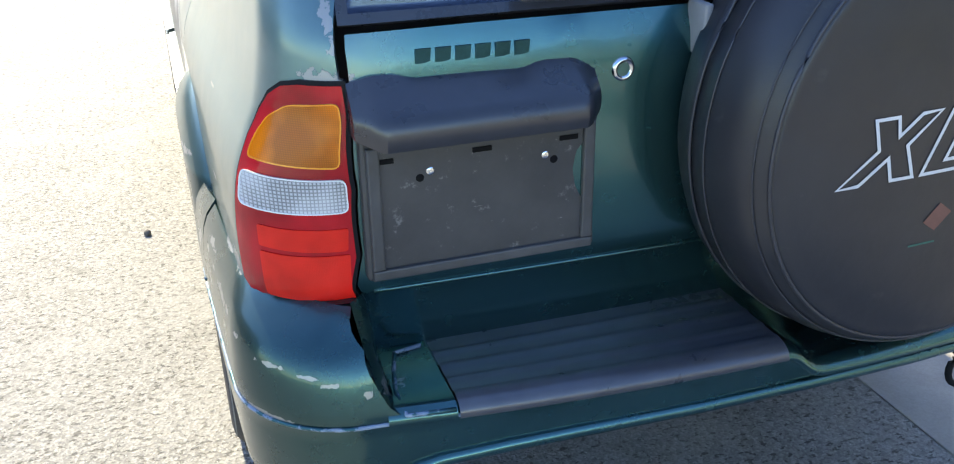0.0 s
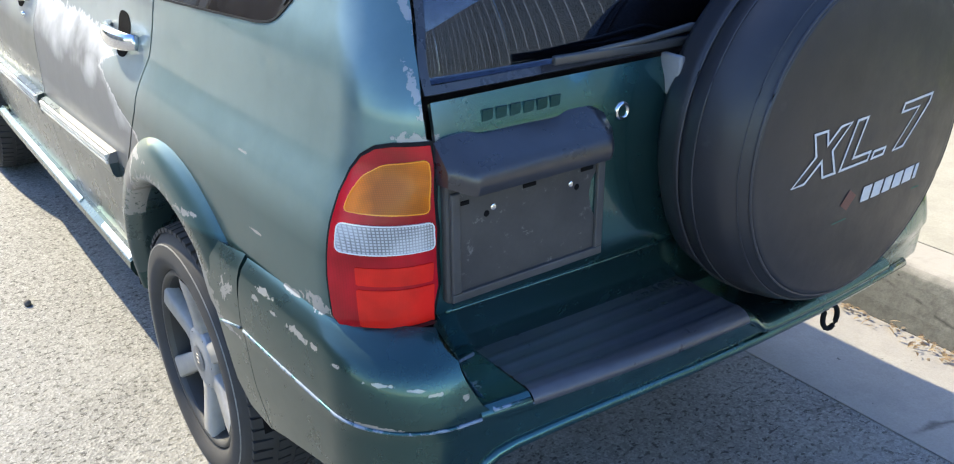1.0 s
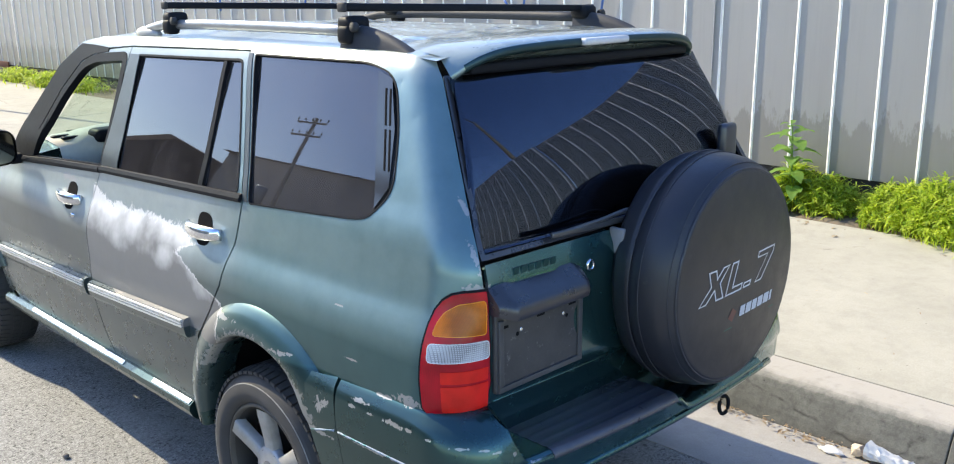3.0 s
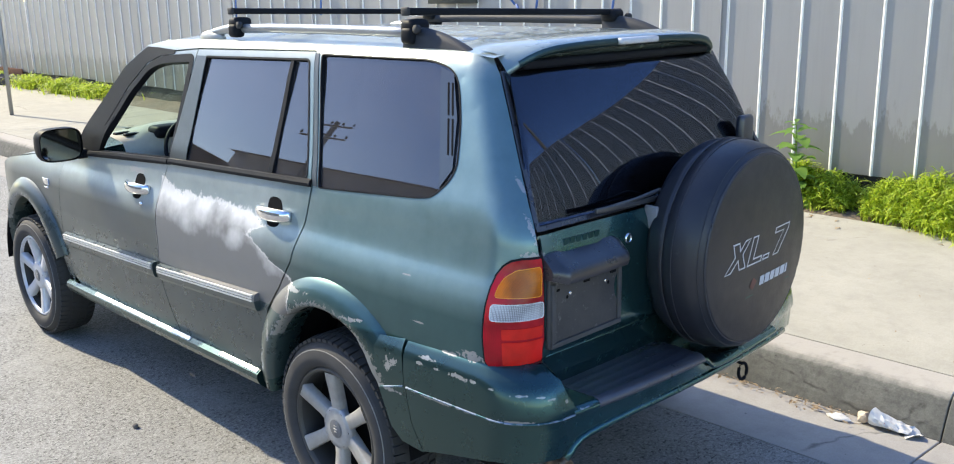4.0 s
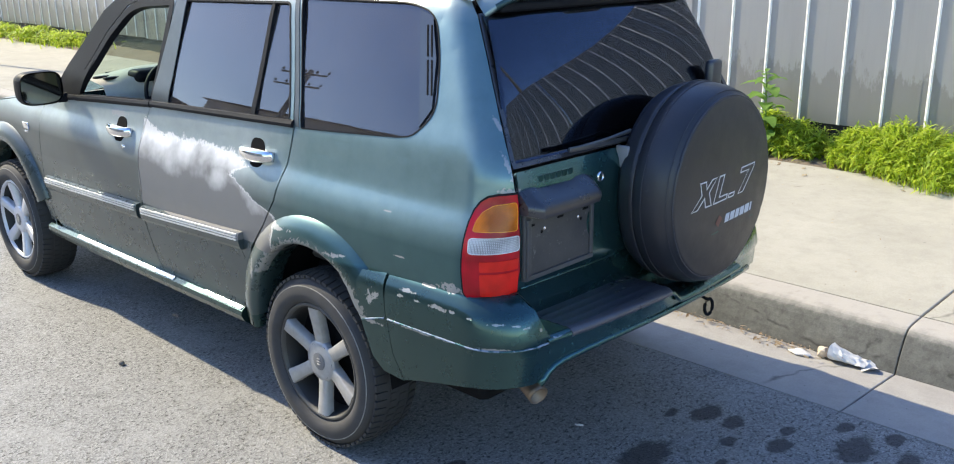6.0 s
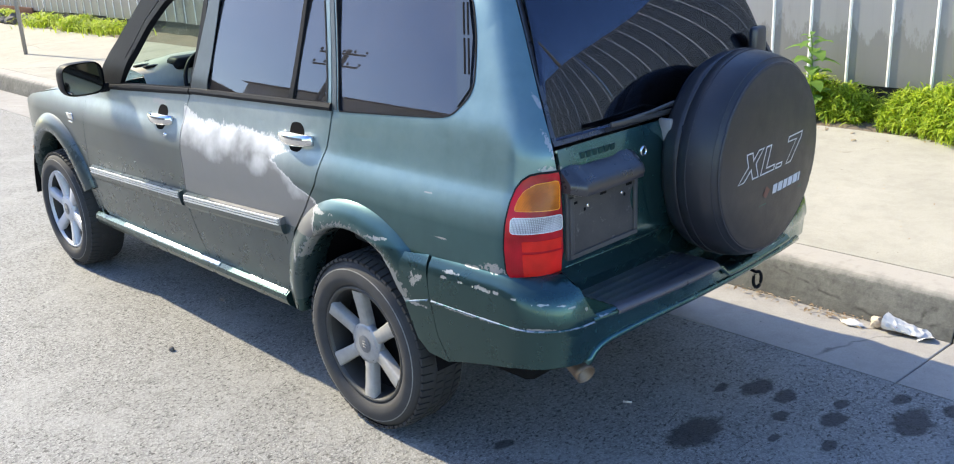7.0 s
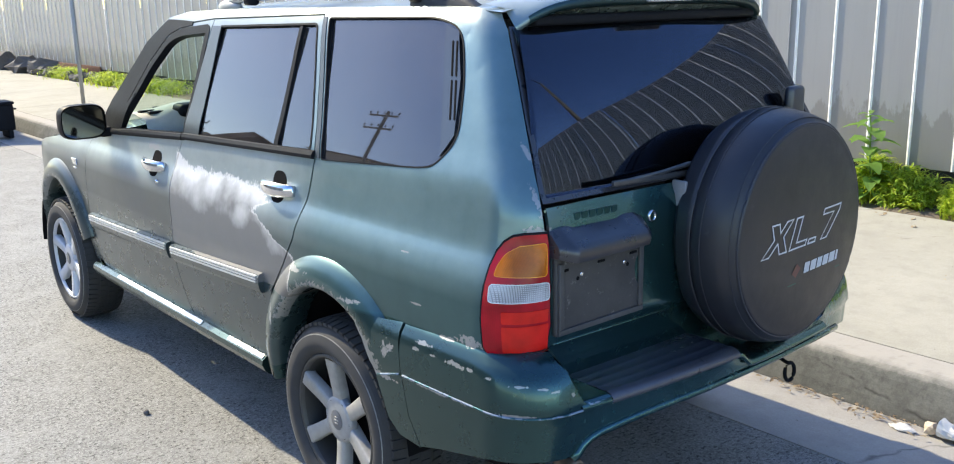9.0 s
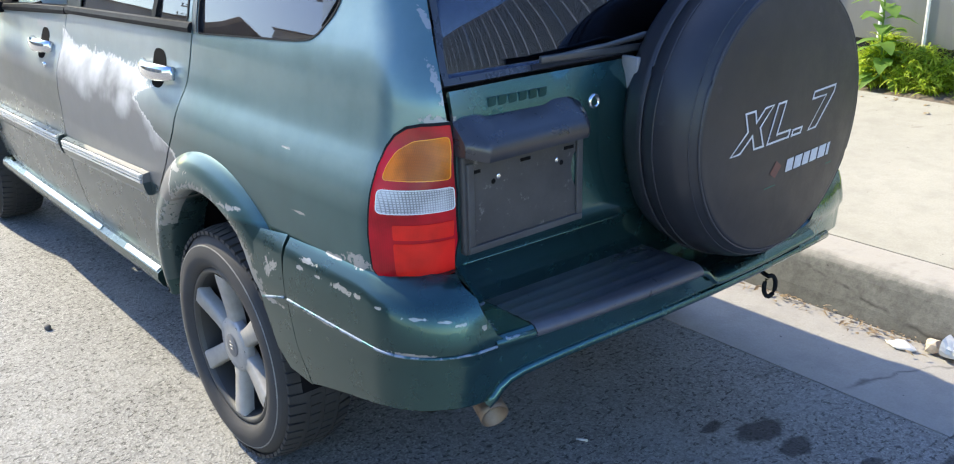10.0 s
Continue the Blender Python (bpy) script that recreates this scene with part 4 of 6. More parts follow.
tagged(part("weeds", clumps(4500, 32, far_grass, 1.7), GRASS, smooth=False), "low green weeds further along the fence", "weeds", kind="stuff")
tagged(part("weeds", clumps(26000, 31), GRASS, smooth=False), "low leafy weeds among the grass tufts", "weeds", kind="stuff")


def tall_weed():
    plant = thing("weed", "tall leafy green weed growing at the fence foot", "plant")
    rnd = random.Random(8)
    foot = Vector((4.2, 0.80, 0.16))
    stem = [foot + Vector((0.015 * math.sin(i * 1.3), 0.010 * i, 0.094 * i)) for i in range(8)]
    part("stem", tube(stem, [0.010 - 0.0008 * i for i in range(8)], 7), WEED, plant)
    # (place up the stem, length, width, rise) of the leaves in turn
    leaves = [(7.0, 0.08, 0.045, 1.2), (7.0, 0.10, 0.05, 0.5), (6.9, 0.12, 0.055, 0.2), (6.8, 0.13, 0.06, 0.3), (6.6, 0.15, 0.06, 0.15)]
    leaves += [(6.2 - 0.26 * i, 0.22 + 0.015 * (i % 4), 0.105 + 0.010 * (i % 3), 0.55 - 0.12 * (i % 3)) for i in range(9)]
    leaves += [(rnd.uniform(0.5, 3.9), rnd.uniform(0.16, 0.26), rnd.uniform(0.07, 0.11), rnd.uniform(0.1, 0.9)) for _ in range(30)]
    for i, (k, length, width, rise) in enumerate(leaves):
        p = stem[min(7, int(k))].lerp(stem[min(7, int(k) + 1)], k % 1)
        a = i * 2.4 + rnd.uniform(-0.4, 0.4)
        way = Vector((math.cos(a), math.sin(a), rise)).normalized()
        bm = bmesh.new()
        leaf(bm, p, way, Vector((0, 0, 1)), length, width)
        part("leaf", bm, WEED, plant)


tall_weed()


def scatter_leaves(count, place, size, seed, mat, name, label, category):
    rnd = random.Random(seed)
    bm = bmesh.new()
    for _ in range(count):
        p = Vector(place(rnd))
        a = rnd.uniform(0, 6.28)
        way = Vector((math.cos(a), math.sin(a), rnd.uniform(-0.1, 0.5))).normalized()
        leaf(bm, p, way, Vector((rnd.uniform(-0.5, 0.5), rnd.uniform(-0.5, 0.5), 1)).normalized(), size * rnd.uniform(0.4, 1.2), size * rnd.uniform(0.2, 0.5))
    tagged(part(name, bm, mat, smooth=False), label, category, kind="stuff")


def by_kerb(rnd):
    y = rnd.choice((rnd.gauss(-0.5, 0.12), rnd.gauss(-0.78, 0.12), rnd.gauss(-0.95, 0.08), rnd.gauss(-0.82, 0.06), rnd.gauss(-0.42, 0.05), rnd.gauss(-0.86, 0.16)))
    x = 1.285 - abs(rnd.gauss(0, 0.04))
    return x, y + 0.03, -0.042 + (1.3 - x) * 0.078 + 0.008 + rnd.random() * 0.012


scatter_leaves(130, by_kerb, 0.030, 11, DRY, "dead_leaves", "dry brown leaves gathered along the kerb", "leaves")
scatter_leaves(90, lambda r: (r.uniform(1.6, 3.9), r.uniform(-4, 6), 0.178), 0.02, 12, DRY, "leaf_crumbs", "dry leaf crumbs lying on the sidewalk", "leaves")
scatter_leaves(110, lambda r: (3.98 - abs(r.gauss(0, 0.14)), r.uniform(-6, 1.2), 0.186), 0.06, 13, DRY, "dead_grass", "dry grass wisps at the sidewalk edge", "grass")


def crushed_cup():
    cup = thing("crushed_cup", "crushed white paper cup lying in the gutter", "litter")
    rnd = random.Random(5)
    rows = []
    for i in range(9):
        t = i / 8
        r = 0.046 - 0.006 * t
        row = []
        for k in range(14):
            a = 2 * math.pi * k / 14
            squash = (1.15 - 1.0 * t) + 0.16 * noise.noise((i * 0.6, k * 0.7, 2))
            row.append(Vector((1.245 + 0.03 * t + r * math.cos(a) * (1 + 0.25 * noise.noise((i, k * 0.5, 0))), -1.06 - 0.16 * t, -0.030 + r * 0.7 * squash * (1 + math.sin(a)) + 0.006 * noise.noise((i * 0.9, k, 4)))))
        rows.append(row)
    part("cup_wall", grid(rows, close_v=True), PAPER, cup, smooth=False)
    bm = bmesh.new()
    vs = [bm.verts.new((1.265 + 0.05 * math.cos(a) * (1 + 0.3 * math.sin(3 * a)), -1.235 + 0.035 * math.sin(a), -0.024 + 0.012 * math.sin(2 * a))) for a in np.linspace(0, 2 * math.pi, 14, endpoint=False)]
    bm.faces.new(vs)
    part("torn_flap", bm, PAPER, cup, smooth=False)
    part("red_print", box((0.012, 0.03, 0.004), (1.222, -1.11, 0.001), 0.001, 1), plain("red_print", (0.5, 0.06, 0.05), 0.6), cup, "small red printed mark")
    wad = tagged(part("paper_scrap", blob((1.25, -1.02, -0.012), (0.028, 0.030, 0.028), 21, 0.5), plain("brown_paper", (0.5, 0.42, 0.33), 0.8, grain=0.25), smooth=False), "crumpled brown paper scrap in the gutter", "litter")
    tagged(part("paper_scrap", blob((1.20, -0.93, -0.025), (0.035, 0.045, 0.012), 22, 0.6), PAPER, smooth=False), "flattened pale paper scrap in the gutter", "litter")


def blob(centre, radii, seed, rough=0.25, sub=2):
    bm = bmesh.new()
    bmesh.ops.create_icosphere(bm, subdivisions=sub, radius=1.0)
    for v in bm.verts:
        k = 1 + rough * noise.noise(v.co * 2.1 + Vector((seed, seed * 0.7, 0)))
        v.co = Vector(centre) + Vector((v.co.x * radii[0], v.co.y * radii[1], v.co.z * radii[2])) * k
    return bm


crushed_cup()
tagged(part("pebble", blob((-1.052, 1.234, 0.008), (0.013, 0.016, 0.012), 3), ROCK), "small dark pebble lying on the road", "stone")
tagged(part("cigarette_butt", tube([(-0.10, -0.62, 0.006), (-0.085, -0.65, 0.007)], 0.004, 8), PAPER), "white cigarette butt on the road", "litter")
# rubble heap by the far fence
rnd = random.Random(9)
for i in range(34):
    y = rnd.uniform(17.5, 24.5)
    s = rnd.uniform(0.10, 0.28) * (1.3 if y > 21 else 0.8)
    tagged(part("rock", blob((rnd.uniform(4.05, 4.4), y, 0.16 + s * 0.5), (s, s * 1.1, s * 0.75), i, 0.6), ROCK, smooth=False), "grey-brown broken rock heaped by the fence", "rock", "rubble heap")

# sign post on the sidewalk
post = thing("sign_post", "thin grey steel sign post on the sidewalk", "post")
part("pole", tube([(2.33, 12.5, 0.15), (2.335, 12.5, 1.2), (2.34, 12.5, 2.9)], 0.03, 12), POLE, post)
part("sign_plate", box((0.32, 0.01, 0.46), (2.34, 12.46, 2.7), 0.004), WHITE_PAINT, post)


# ---- the far side of the street, seen in the windows ----
def shed(x, y0, y1, wall, ridge, depth, label):
    house = thing("warehouse", label, "building")
    part("wall", box((0.25, y1 - y0, wall), (x, (y0 + y1) / 2, wall / 2), 0.02), WALL_FAR, house)
    rows = [[(x + 0.3, y0 - 0.3, wall), (x - depth / 2, y0 - 0.3, ridge), (x - depth, y0 - 0.3, wall)], [(x + 0.3, y1 + 0.3, wall), (x - depth / 2, y1 + 0.3, ridge), (x - depth, y1 + 0.3, wall)]]
    part("roof", grid(rows), WALL_FAR, house, smooth=False)
    part("back_wall", box((0.25, y1 - y0, wall), (x - depth, (y0 + y1) / 2, wall / 2), 0.02), WALL_FAR, house)
    for k in range(int((y1 - y0) / 6)):
        part("roller_door", box((0.1, 3.0, wall * 0.6), (x + 0.14, y0 + 3 + 6 * k, wall * 0.3), 0.02), plain("roller_door", (0.22, 0.22, 0.21), 0.6), house)


def gabled_shed(x, y0, y1, eaves, ridge, depth, label):
    house = thing("warehouse", label, "building")
    mid = (y0 + y1) / 2
    for name, xa in (("wall", x), ("back_wall", x - depth)):
        bm = bmesh.new()
        face = bm.faces.new([bm.verts.new((xa, y, z)) for y, z in ((y0, 0), (y1, 0), (y1, eaves), (mid, ridge), (y0, eaves))])
        bmesh.ops.solidify(bm, geom=[face], thickness=0.25)
        part(name, bm, WALL_FAR, house, smooth=False)
    for name, ya in (("side_wall", y0 + 0.12), ("side_wall", y1 - 0.12)):
        part(name, box((depth, 0.2, eaves), (x - depth / 2, ya, eaves / 2), 0.02), WALL_FAR, house)
    rows = [[(xa, y0 - 0.3, eaves - 0.06), (xa, mid, ridge + 0.08), (xa, y1 + 0.3, eaves - 0.06)] for xa in (x + 0.4, x - depth)]
    bm = grid(rows)
    bmesh.ops.solidify(bm, geom=bm.faces[:], thickness=0.08)
    part("roof", bm, WALL_FAR, house, smooth=False)


def utility_pole(x, y, h):
    pole = thing("utility_pole", "tall wooden utility pole with crossarms and transformer", "utility pole", "poles along the street")
    part("pole", tube([(x, y, 0), (x + 0.03, y, h * 0.5), (x, y, h)], [0.13, 0.10, 0.075], 10), WOOD_POLE, pole)
    for dz in (0.25, 0.75):
        arm = part("crossarm", box((0.06, 2.0, 0.055), (x + 0.15, y, h - dz), 0.01), WOOD_POLE, pole)
        for k in range(-2, 3):
            part("insulator", lathe([(0, 0.0), (0, 0.03), (0.06, 0.04), (0.10, 0.02), (0.11, 0.0)], (x + 0.15, y + 0.5 * k, h - dz + 0.07), "z", 8), BLACK_TRIM, arm)
    part("transformer", lathe([(0, 0), (0, 0.17), (0.6, 0.17), (0.65, 0.13), (0.65, 0)], (x + 0.42, y + 0.3, h - 3.6), "z", 16), POLE, pole)



# ---- the car's surface: plan outlines stacked over the height ----
ZW = [0.20, 0.30, 0.42, 0.52, 0.62, 0.72, 0.82, 0.90, 0.95, 1.00, 1.05, 1.10, 1.19, 1.30, 1.45, 1.58, 1.635, 1.665, 1.682]
WW = [0.780, 0.805, 0.828, 0.842, 0.850, 0.853, 0.854, 0.851, 0.844, 0.827, 0.806, 0.796, 0.783, 0.744, 0.692, 0.648, 0.624, 0.598, 0.560]
ZR = [0.20, 0.60, 0.70, 0.775, 0.790, 0.80, 0.95, 1.08, 1.140, 1.165, 1.30, 1.45, 1.58, 1.64, 1.682]
YR = [-0.74, -0.77, -0.800, -0.815, -0.828, -0.832, -0.835, -0.831, -0.822, -0.811, -0.735, -0.661, -0.596, -0.566, -0.530]


def smooth_interp(xs, ys):
    """A smooth curve through the points (monotone cubic)."""
    xs, ys = np.array(xs), np.array(ys)
    d = np.diff(ys) / np.diff(xs)
    m = np.r_[d[0], np.where(d[:-1] * d[1:] > 0, 2 * d[:-1] * d[1:] / (d[:-1] + d[1:] + 1e-12), 0), d[-1]]

    def f(x):
        i = int(np.clip(np.searchsorted(xs, x) - 1, 0, len(xs) - 2))
        h = xs[i + 1] - xs[i]
        t = min(1.15, max(-0.15, (x - xs[i]) / h))
        return float((1 + 2 * t) * (1 - t) ** 2 * ys[i] + t * (1 - t) ** 2 * h * m[i] + t * t * (3 - 2 * t) * ys[i + 1] + t * t * (t - 1) * h * m[i + 1])

    return f


half_width, rear_y = smooth_interp(ZW, WW), smooth_interp(ZR, YR)


def taper(y):
    out = 0.0
    if y > 1.8:
        out += 0.012 * (y - 1.8) ** 2
    if y > 3.0:
        out += 0.45 * (y - 3.0) ** 2
    if y < 0.0:
        out += 0.035 * y * y
    return out


def wrap(p, z, width, back, radius, crown):
    """Along the flank p is y; past the rear corner it goes on along the tail."""
    yc = back + radius
    if p >= yc:
        return (-(width - taper(p)), p, z)
    w = width - taper(yc)
    d, arc = yc - p, radius * math.pi / 2
    if d < arc:
        a = d / radius
        return (-w + radius * (1 - math.cos(a)), yc - radius * math.sin(a), z)
    x = -w + radius + d - arc
    return (x, back - crown * (1 - (x / (w - radius)) ** 2), z)


corner_radius = smooth_interp([0.2, 1.05, 1.25, 1.7], [0.14, 0.14, 0.105, 0.10])
tail_crown = smooth_interp([0.2, 1.10, 1.25, 1.7], [0.018, 0.018, 0.003, 0.003])


def body(p, z):
    return wrap(p, z, half_width(z), rear_y(z), corner_radius(z), tail_crown(z))


def side_pane(p, z):
    """The even curve of the side windows."""
    h = z - 1.19
    return wrap(p, z, 0.7835 - 0.338 * h - 0.060 * h * h, rear_y(z), corner_radius(z), tail_crown(z))


def tail_p(x, z, width=None, back=None, radius=None):
    """The wrapped coordinate of a place x on the tail."""
    radius = radius or corner_radius(z)
    back = rear_y(z) if back is None else back
    w = (width or half_width(z)) - taper(back + radius)
    return back + radius - (x + w - radius + radius * math.pi / 2)


def right(surface):
    return lambda p, z: (lambda q: (-q[0], q[1], q[2]))(surface(p, z))


def sides(maker):
    for k, surf in ((-1, body), (1, right(body))):
        maker(k, surf)


car = thing("car", "dark teal four-wheel-drive wagon with peeling paint parked at kerb", "car")

# outlines on the flank, as (y, z)
QUARTER_WINDOW = rounded([(0.268, 1.632), (-0.31, 1.634), (-0.445, 1.605), (-0.500, 1.470), (-0.530, 1.310), (-0.455, 1.232), (-0.38, 1.222), (0.113, 1.190)], [0.01, 0.05, 0.07, 0.1, 0.09, 0.07, 0.05, 0.01])
REAR_WINDOW = rounded([(1.085, 1.598), (1.070, 1.172), (0.190, 1.212), (0.335, 1.612)], 0.02)
FRONT_WINDOW = rounded([(1.19, 1.585), (1.19, 1.168), (1.95, 1.120), (1.70, 1.425), (1.56, 1.537), (1.45, 1.568)], [0.02, 0.01, 0.01, 0.05, 0.05, 0.05])


def arch(y0, a, b2, start, end, n=26):
    return [(y0 + a * math.cos(radians(start + (end - start) * i / n)), 0.335 + b2 * math.sin(radians(start + (end - start) * i / n))) for i in range(n + 1)]


LAMP_LOW, LAMP_TOP = 0.768, 1.092


def lamp_outline(inset=0.0):
    x = lambda z: tail_p(-0.684 - inset, z)
    front = -0.738 - inset
    pts = [(x(LAMP_LOW + inset), LAMP_LOW + inset), (x(0.85), 0.85), (x(0.95), 0.95), (x(1.03), 1.03), (x(LAMP_TOP - inset), LAMP_TOP - inset)]
    pts += [(front - 0.072, LAMP_TOP - inset), (front - 0.046, 1.087 - inset), (front - 0.024, 1.072 - inset), (front - 0.009, 1.048), (front - 0.002, 1.012), (front, 0.960), (front + 0.002, 0.87), (front - 0.004, LAMP_LOW + 0.03 + inset), (front - 0.018, LAMP_LOW + inset)]
    return pts


seam = lambda z, off=0.0: (tail_p(-0.685 + (max(0, z - 1.15) / 0.5) * 0.115 + off, z), z)


def flank(k, surf):
    name = "left" if k < 0 else "right"
    tail = [seam(z, -0.003) for z in (1.655, 1.6, 1.5, 1.4, 1.3, 1.2, 1.15, 1.10)]
    lamp = [(p, z) for p, z in lamp_outline(-0.005)][4:]
    quarter = [(0.150, 1.188), (0.179, 1.05), (0.195, 1.0), (0.219, 0.915), (0.291, 0.811), (0.357, 0.733)] + arch(0.0, 0.42, 0.475, 38, 158, 22) + [(-0.42, 0.772), (-0.60, 0.778)]
    quarter += [(lamp[-1][0] + 0.004, 0.772)] + lamp[::-1] + tail[::-1] + [(-0.42, 1.662), (0.0, 1.664), (0.310, 1.664), (0.310, 1.642), (0.156, 1.20)]
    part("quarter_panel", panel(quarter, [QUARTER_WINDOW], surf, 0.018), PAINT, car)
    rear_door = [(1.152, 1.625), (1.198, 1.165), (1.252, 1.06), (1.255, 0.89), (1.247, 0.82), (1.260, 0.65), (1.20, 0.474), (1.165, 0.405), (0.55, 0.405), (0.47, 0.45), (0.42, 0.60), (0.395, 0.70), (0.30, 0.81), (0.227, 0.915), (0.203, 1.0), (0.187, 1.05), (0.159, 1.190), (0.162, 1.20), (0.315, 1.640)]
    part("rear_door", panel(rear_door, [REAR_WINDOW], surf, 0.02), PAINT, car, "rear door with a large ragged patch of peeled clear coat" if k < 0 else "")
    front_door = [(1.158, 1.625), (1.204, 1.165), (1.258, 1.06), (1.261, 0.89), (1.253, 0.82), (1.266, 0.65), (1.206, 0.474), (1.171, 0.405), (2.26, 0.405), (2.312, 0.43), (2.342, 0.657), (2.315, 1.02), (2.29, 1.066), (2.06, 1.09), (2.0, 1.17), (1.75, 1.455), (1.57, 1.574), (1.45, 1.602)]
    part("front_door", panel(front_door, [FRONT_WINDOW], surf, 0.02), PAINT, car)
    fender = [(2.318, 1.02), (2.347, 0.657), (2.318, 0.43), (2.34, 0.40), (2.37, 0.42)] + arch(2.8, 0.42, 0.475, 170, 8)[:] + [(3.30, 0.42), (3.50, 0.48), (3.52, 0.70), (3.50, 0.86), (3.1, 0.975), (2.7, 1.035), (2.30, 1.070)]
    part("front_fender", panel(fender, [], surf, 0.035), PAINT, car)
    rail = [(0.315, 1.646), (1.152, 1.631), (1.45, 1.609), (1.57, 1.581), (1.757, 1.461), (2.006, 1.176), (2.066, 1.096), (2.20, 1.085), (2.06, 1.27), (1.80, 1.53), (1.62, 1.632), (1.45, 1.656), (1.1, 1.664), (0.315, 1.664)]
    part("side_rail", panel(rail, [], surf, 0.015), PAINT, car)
    # inner shell behind the gaps
    inner = [(2.30, 0.36), (2.30, 1.05), (2.05, 1.14), (1.72, 1.50), (1.5, 1.61), (0.3, 1.655), (-0.40, 1.650), (-0.50, 1.6), (-0.55, 1.4), (-0.60, 1.15), (-0.66, 0.80), (-0.42, 0.80)] + arch(0.0, 0.44, 0.50, 150, 20, 14) + [(0.46, 0.38)]
    part("inner_panel", panel(inner, [QUARTER_WINDOW, REAR_WINDOW, FRONT_WINDOW], surf, 0.05, 0.0, lift=-0.03), DARK, car)
    # panes and their rubbers
    pane_surf = side_pane if k < 0 else right(side_pane)
    part("quarter_window", panel(QUARTER_WINDOW, [], pane_surf, 0.04, solid=0.004, lift=-0.006), SIDE_GLASS, car, "tinted rear side window with faint reflections").data.set_sharp_from_angle(angle=radians(30))
    part("quarter_seal", panel(scaled(QUARTER_WINDOW, -0.0025), [scaled(QUARTER_WINDOW, 0.002)], surf, 0.02, 0.014, lift=0.002), BLACK_TRIM, car)
    part("door_window", panel(REAR_WINDOW, [], pane_surf, 0.04, solid=0.004, lift=-0.006), SIDE_GLASS, car, "tinted rear door window").data.set_sharp_from_angle(angle=radians(30))
    part("door_seal", panel(scaled(REAR_WINDOW, -0.004), [scaled(REAR_WINDOW, 0.003)], surf, 0.02, 0.016, lift=0.002), BLACK_TRIM, car)
    part("window_divider", panel([(0.428, 1.605), (0.448, 1.605), (0.438, 1.20), (0.410, 1.20)], [], surf, 0.03, 0.012, lift=0.002), BLACK_TRIM, car)
    vent = [(-0.365, 1.615), (-0.43, 1.597), (-0.483, 1.47), (-0.510, 1.32), (-0.472, 1.262)]
    part("vent_trim", panel(vent, [], surf, 0.03, 0.012, lift=0.0015), GLOSS_BLACK, car)
    for za, zb in ((1.57, 1.475), (1.465, 1.36)):
        for dy in (0.0, 0.018):
            ya, yb = -0.437 - (1.57 - za) * 0.30 + dy, -0.437 - (1.57 - zb) * 0.30 + dy
            part("vent_slot", panel([(ya, za), (ya + 0.006, za), (yb + 0.006, zb), (yb, zb)], [], surf, 0.03, 0.003, lift=0.003), DARK, car)
    part("window_frame", panel(scaled(FRONT_WINDOW, -0.022), [scaled(FRONT_WINDOW, 0.012)], surf, 0.02, 0.03, lift=0.002), BLACK_TRIM, car)
    front_pillar = [(1.975, 1.128), (1.722, 1.440), (1.578, 1.556), (1.470, 1.588), (1.350, 1.600), (1.350, 1.616), (1.480, 1.622), (1.618, 1.624), (1.796, 1.527), (2.056, 1.268), (2.195, 1.088)]
    part("pillar_cover", panel(front_pillar, [], surf, 0.03, 0.003, lift=0.003), BLACK_TRIM, car)
    pillar = [(1.07, 1.60), (1.055, 1.172), (1.196, 1.168), (1.150, 1.60)]
    part("pillar_trim", panel(pillar, [], surf, 0.03, 0.003, lift=0.0025), PILLAR, car)
    part("pillar_trim", panel([(0.285, 1.635), (0.125, 1.192), (0.150, 1.192), (0.308, 1.635)], [], surf, 0.03, 0.003, lift=0.0025), PILLAR, car)
    if k > 0:
        part("front_window", panel(FRONT_WINDOW, [], surf, 0.05, solid=0.004, lift=-0.006), CLEAR, car).data.set_sharp_from_angle(angle=radians(30))

    def strip(name, line, prof, mat, label=""):
        """A moulding along the flank: profile of (out, up) points swept along a line of (y, z)."""
        rows = []
        for y, z in line:
            row = []
            for out, up in prof:
                q = Vector(surf(y, z + up))
                row.append(q + Vector((k * out, 0, 0)))
            rows.append(row)
        bm = grid(rows, close_v=True)
        bm.verts.ensure_lookup_table()
        n = len(prof)
        bm.faces.new([bm.verts[i] for i in range(n)])
        bm.faces.new([bm.verts[len(bm.verts) - n + i] for i in reversed(range(n))])
        bmesh.ops.recalc_face_normals(bm, faces=bm.faces)
        return part(name, bm, mat, car, label, smooth=False)

    line = lambda ya, za, yb, zb, n=14: [(ya + (yb - ya) * i / n, za + (zb - za) * i / n) for i in range(n + 1)]
    belt = [(0.0, -0.014), (0.010, -0.012), (0.014, 0.0), (0.010, 0.012), (0.0, 0.014)]
    strip("belt_moulding", line(0.160, 1.200, 1.196, 1.163), belt, BLACK_TRIM)
    strip("belt_moulding", line(1.206, 1.160, 1.70, 1.132) + line(1.75, 1.128, 2.02, 1.108, 5), belt, BLACK_TRIM)
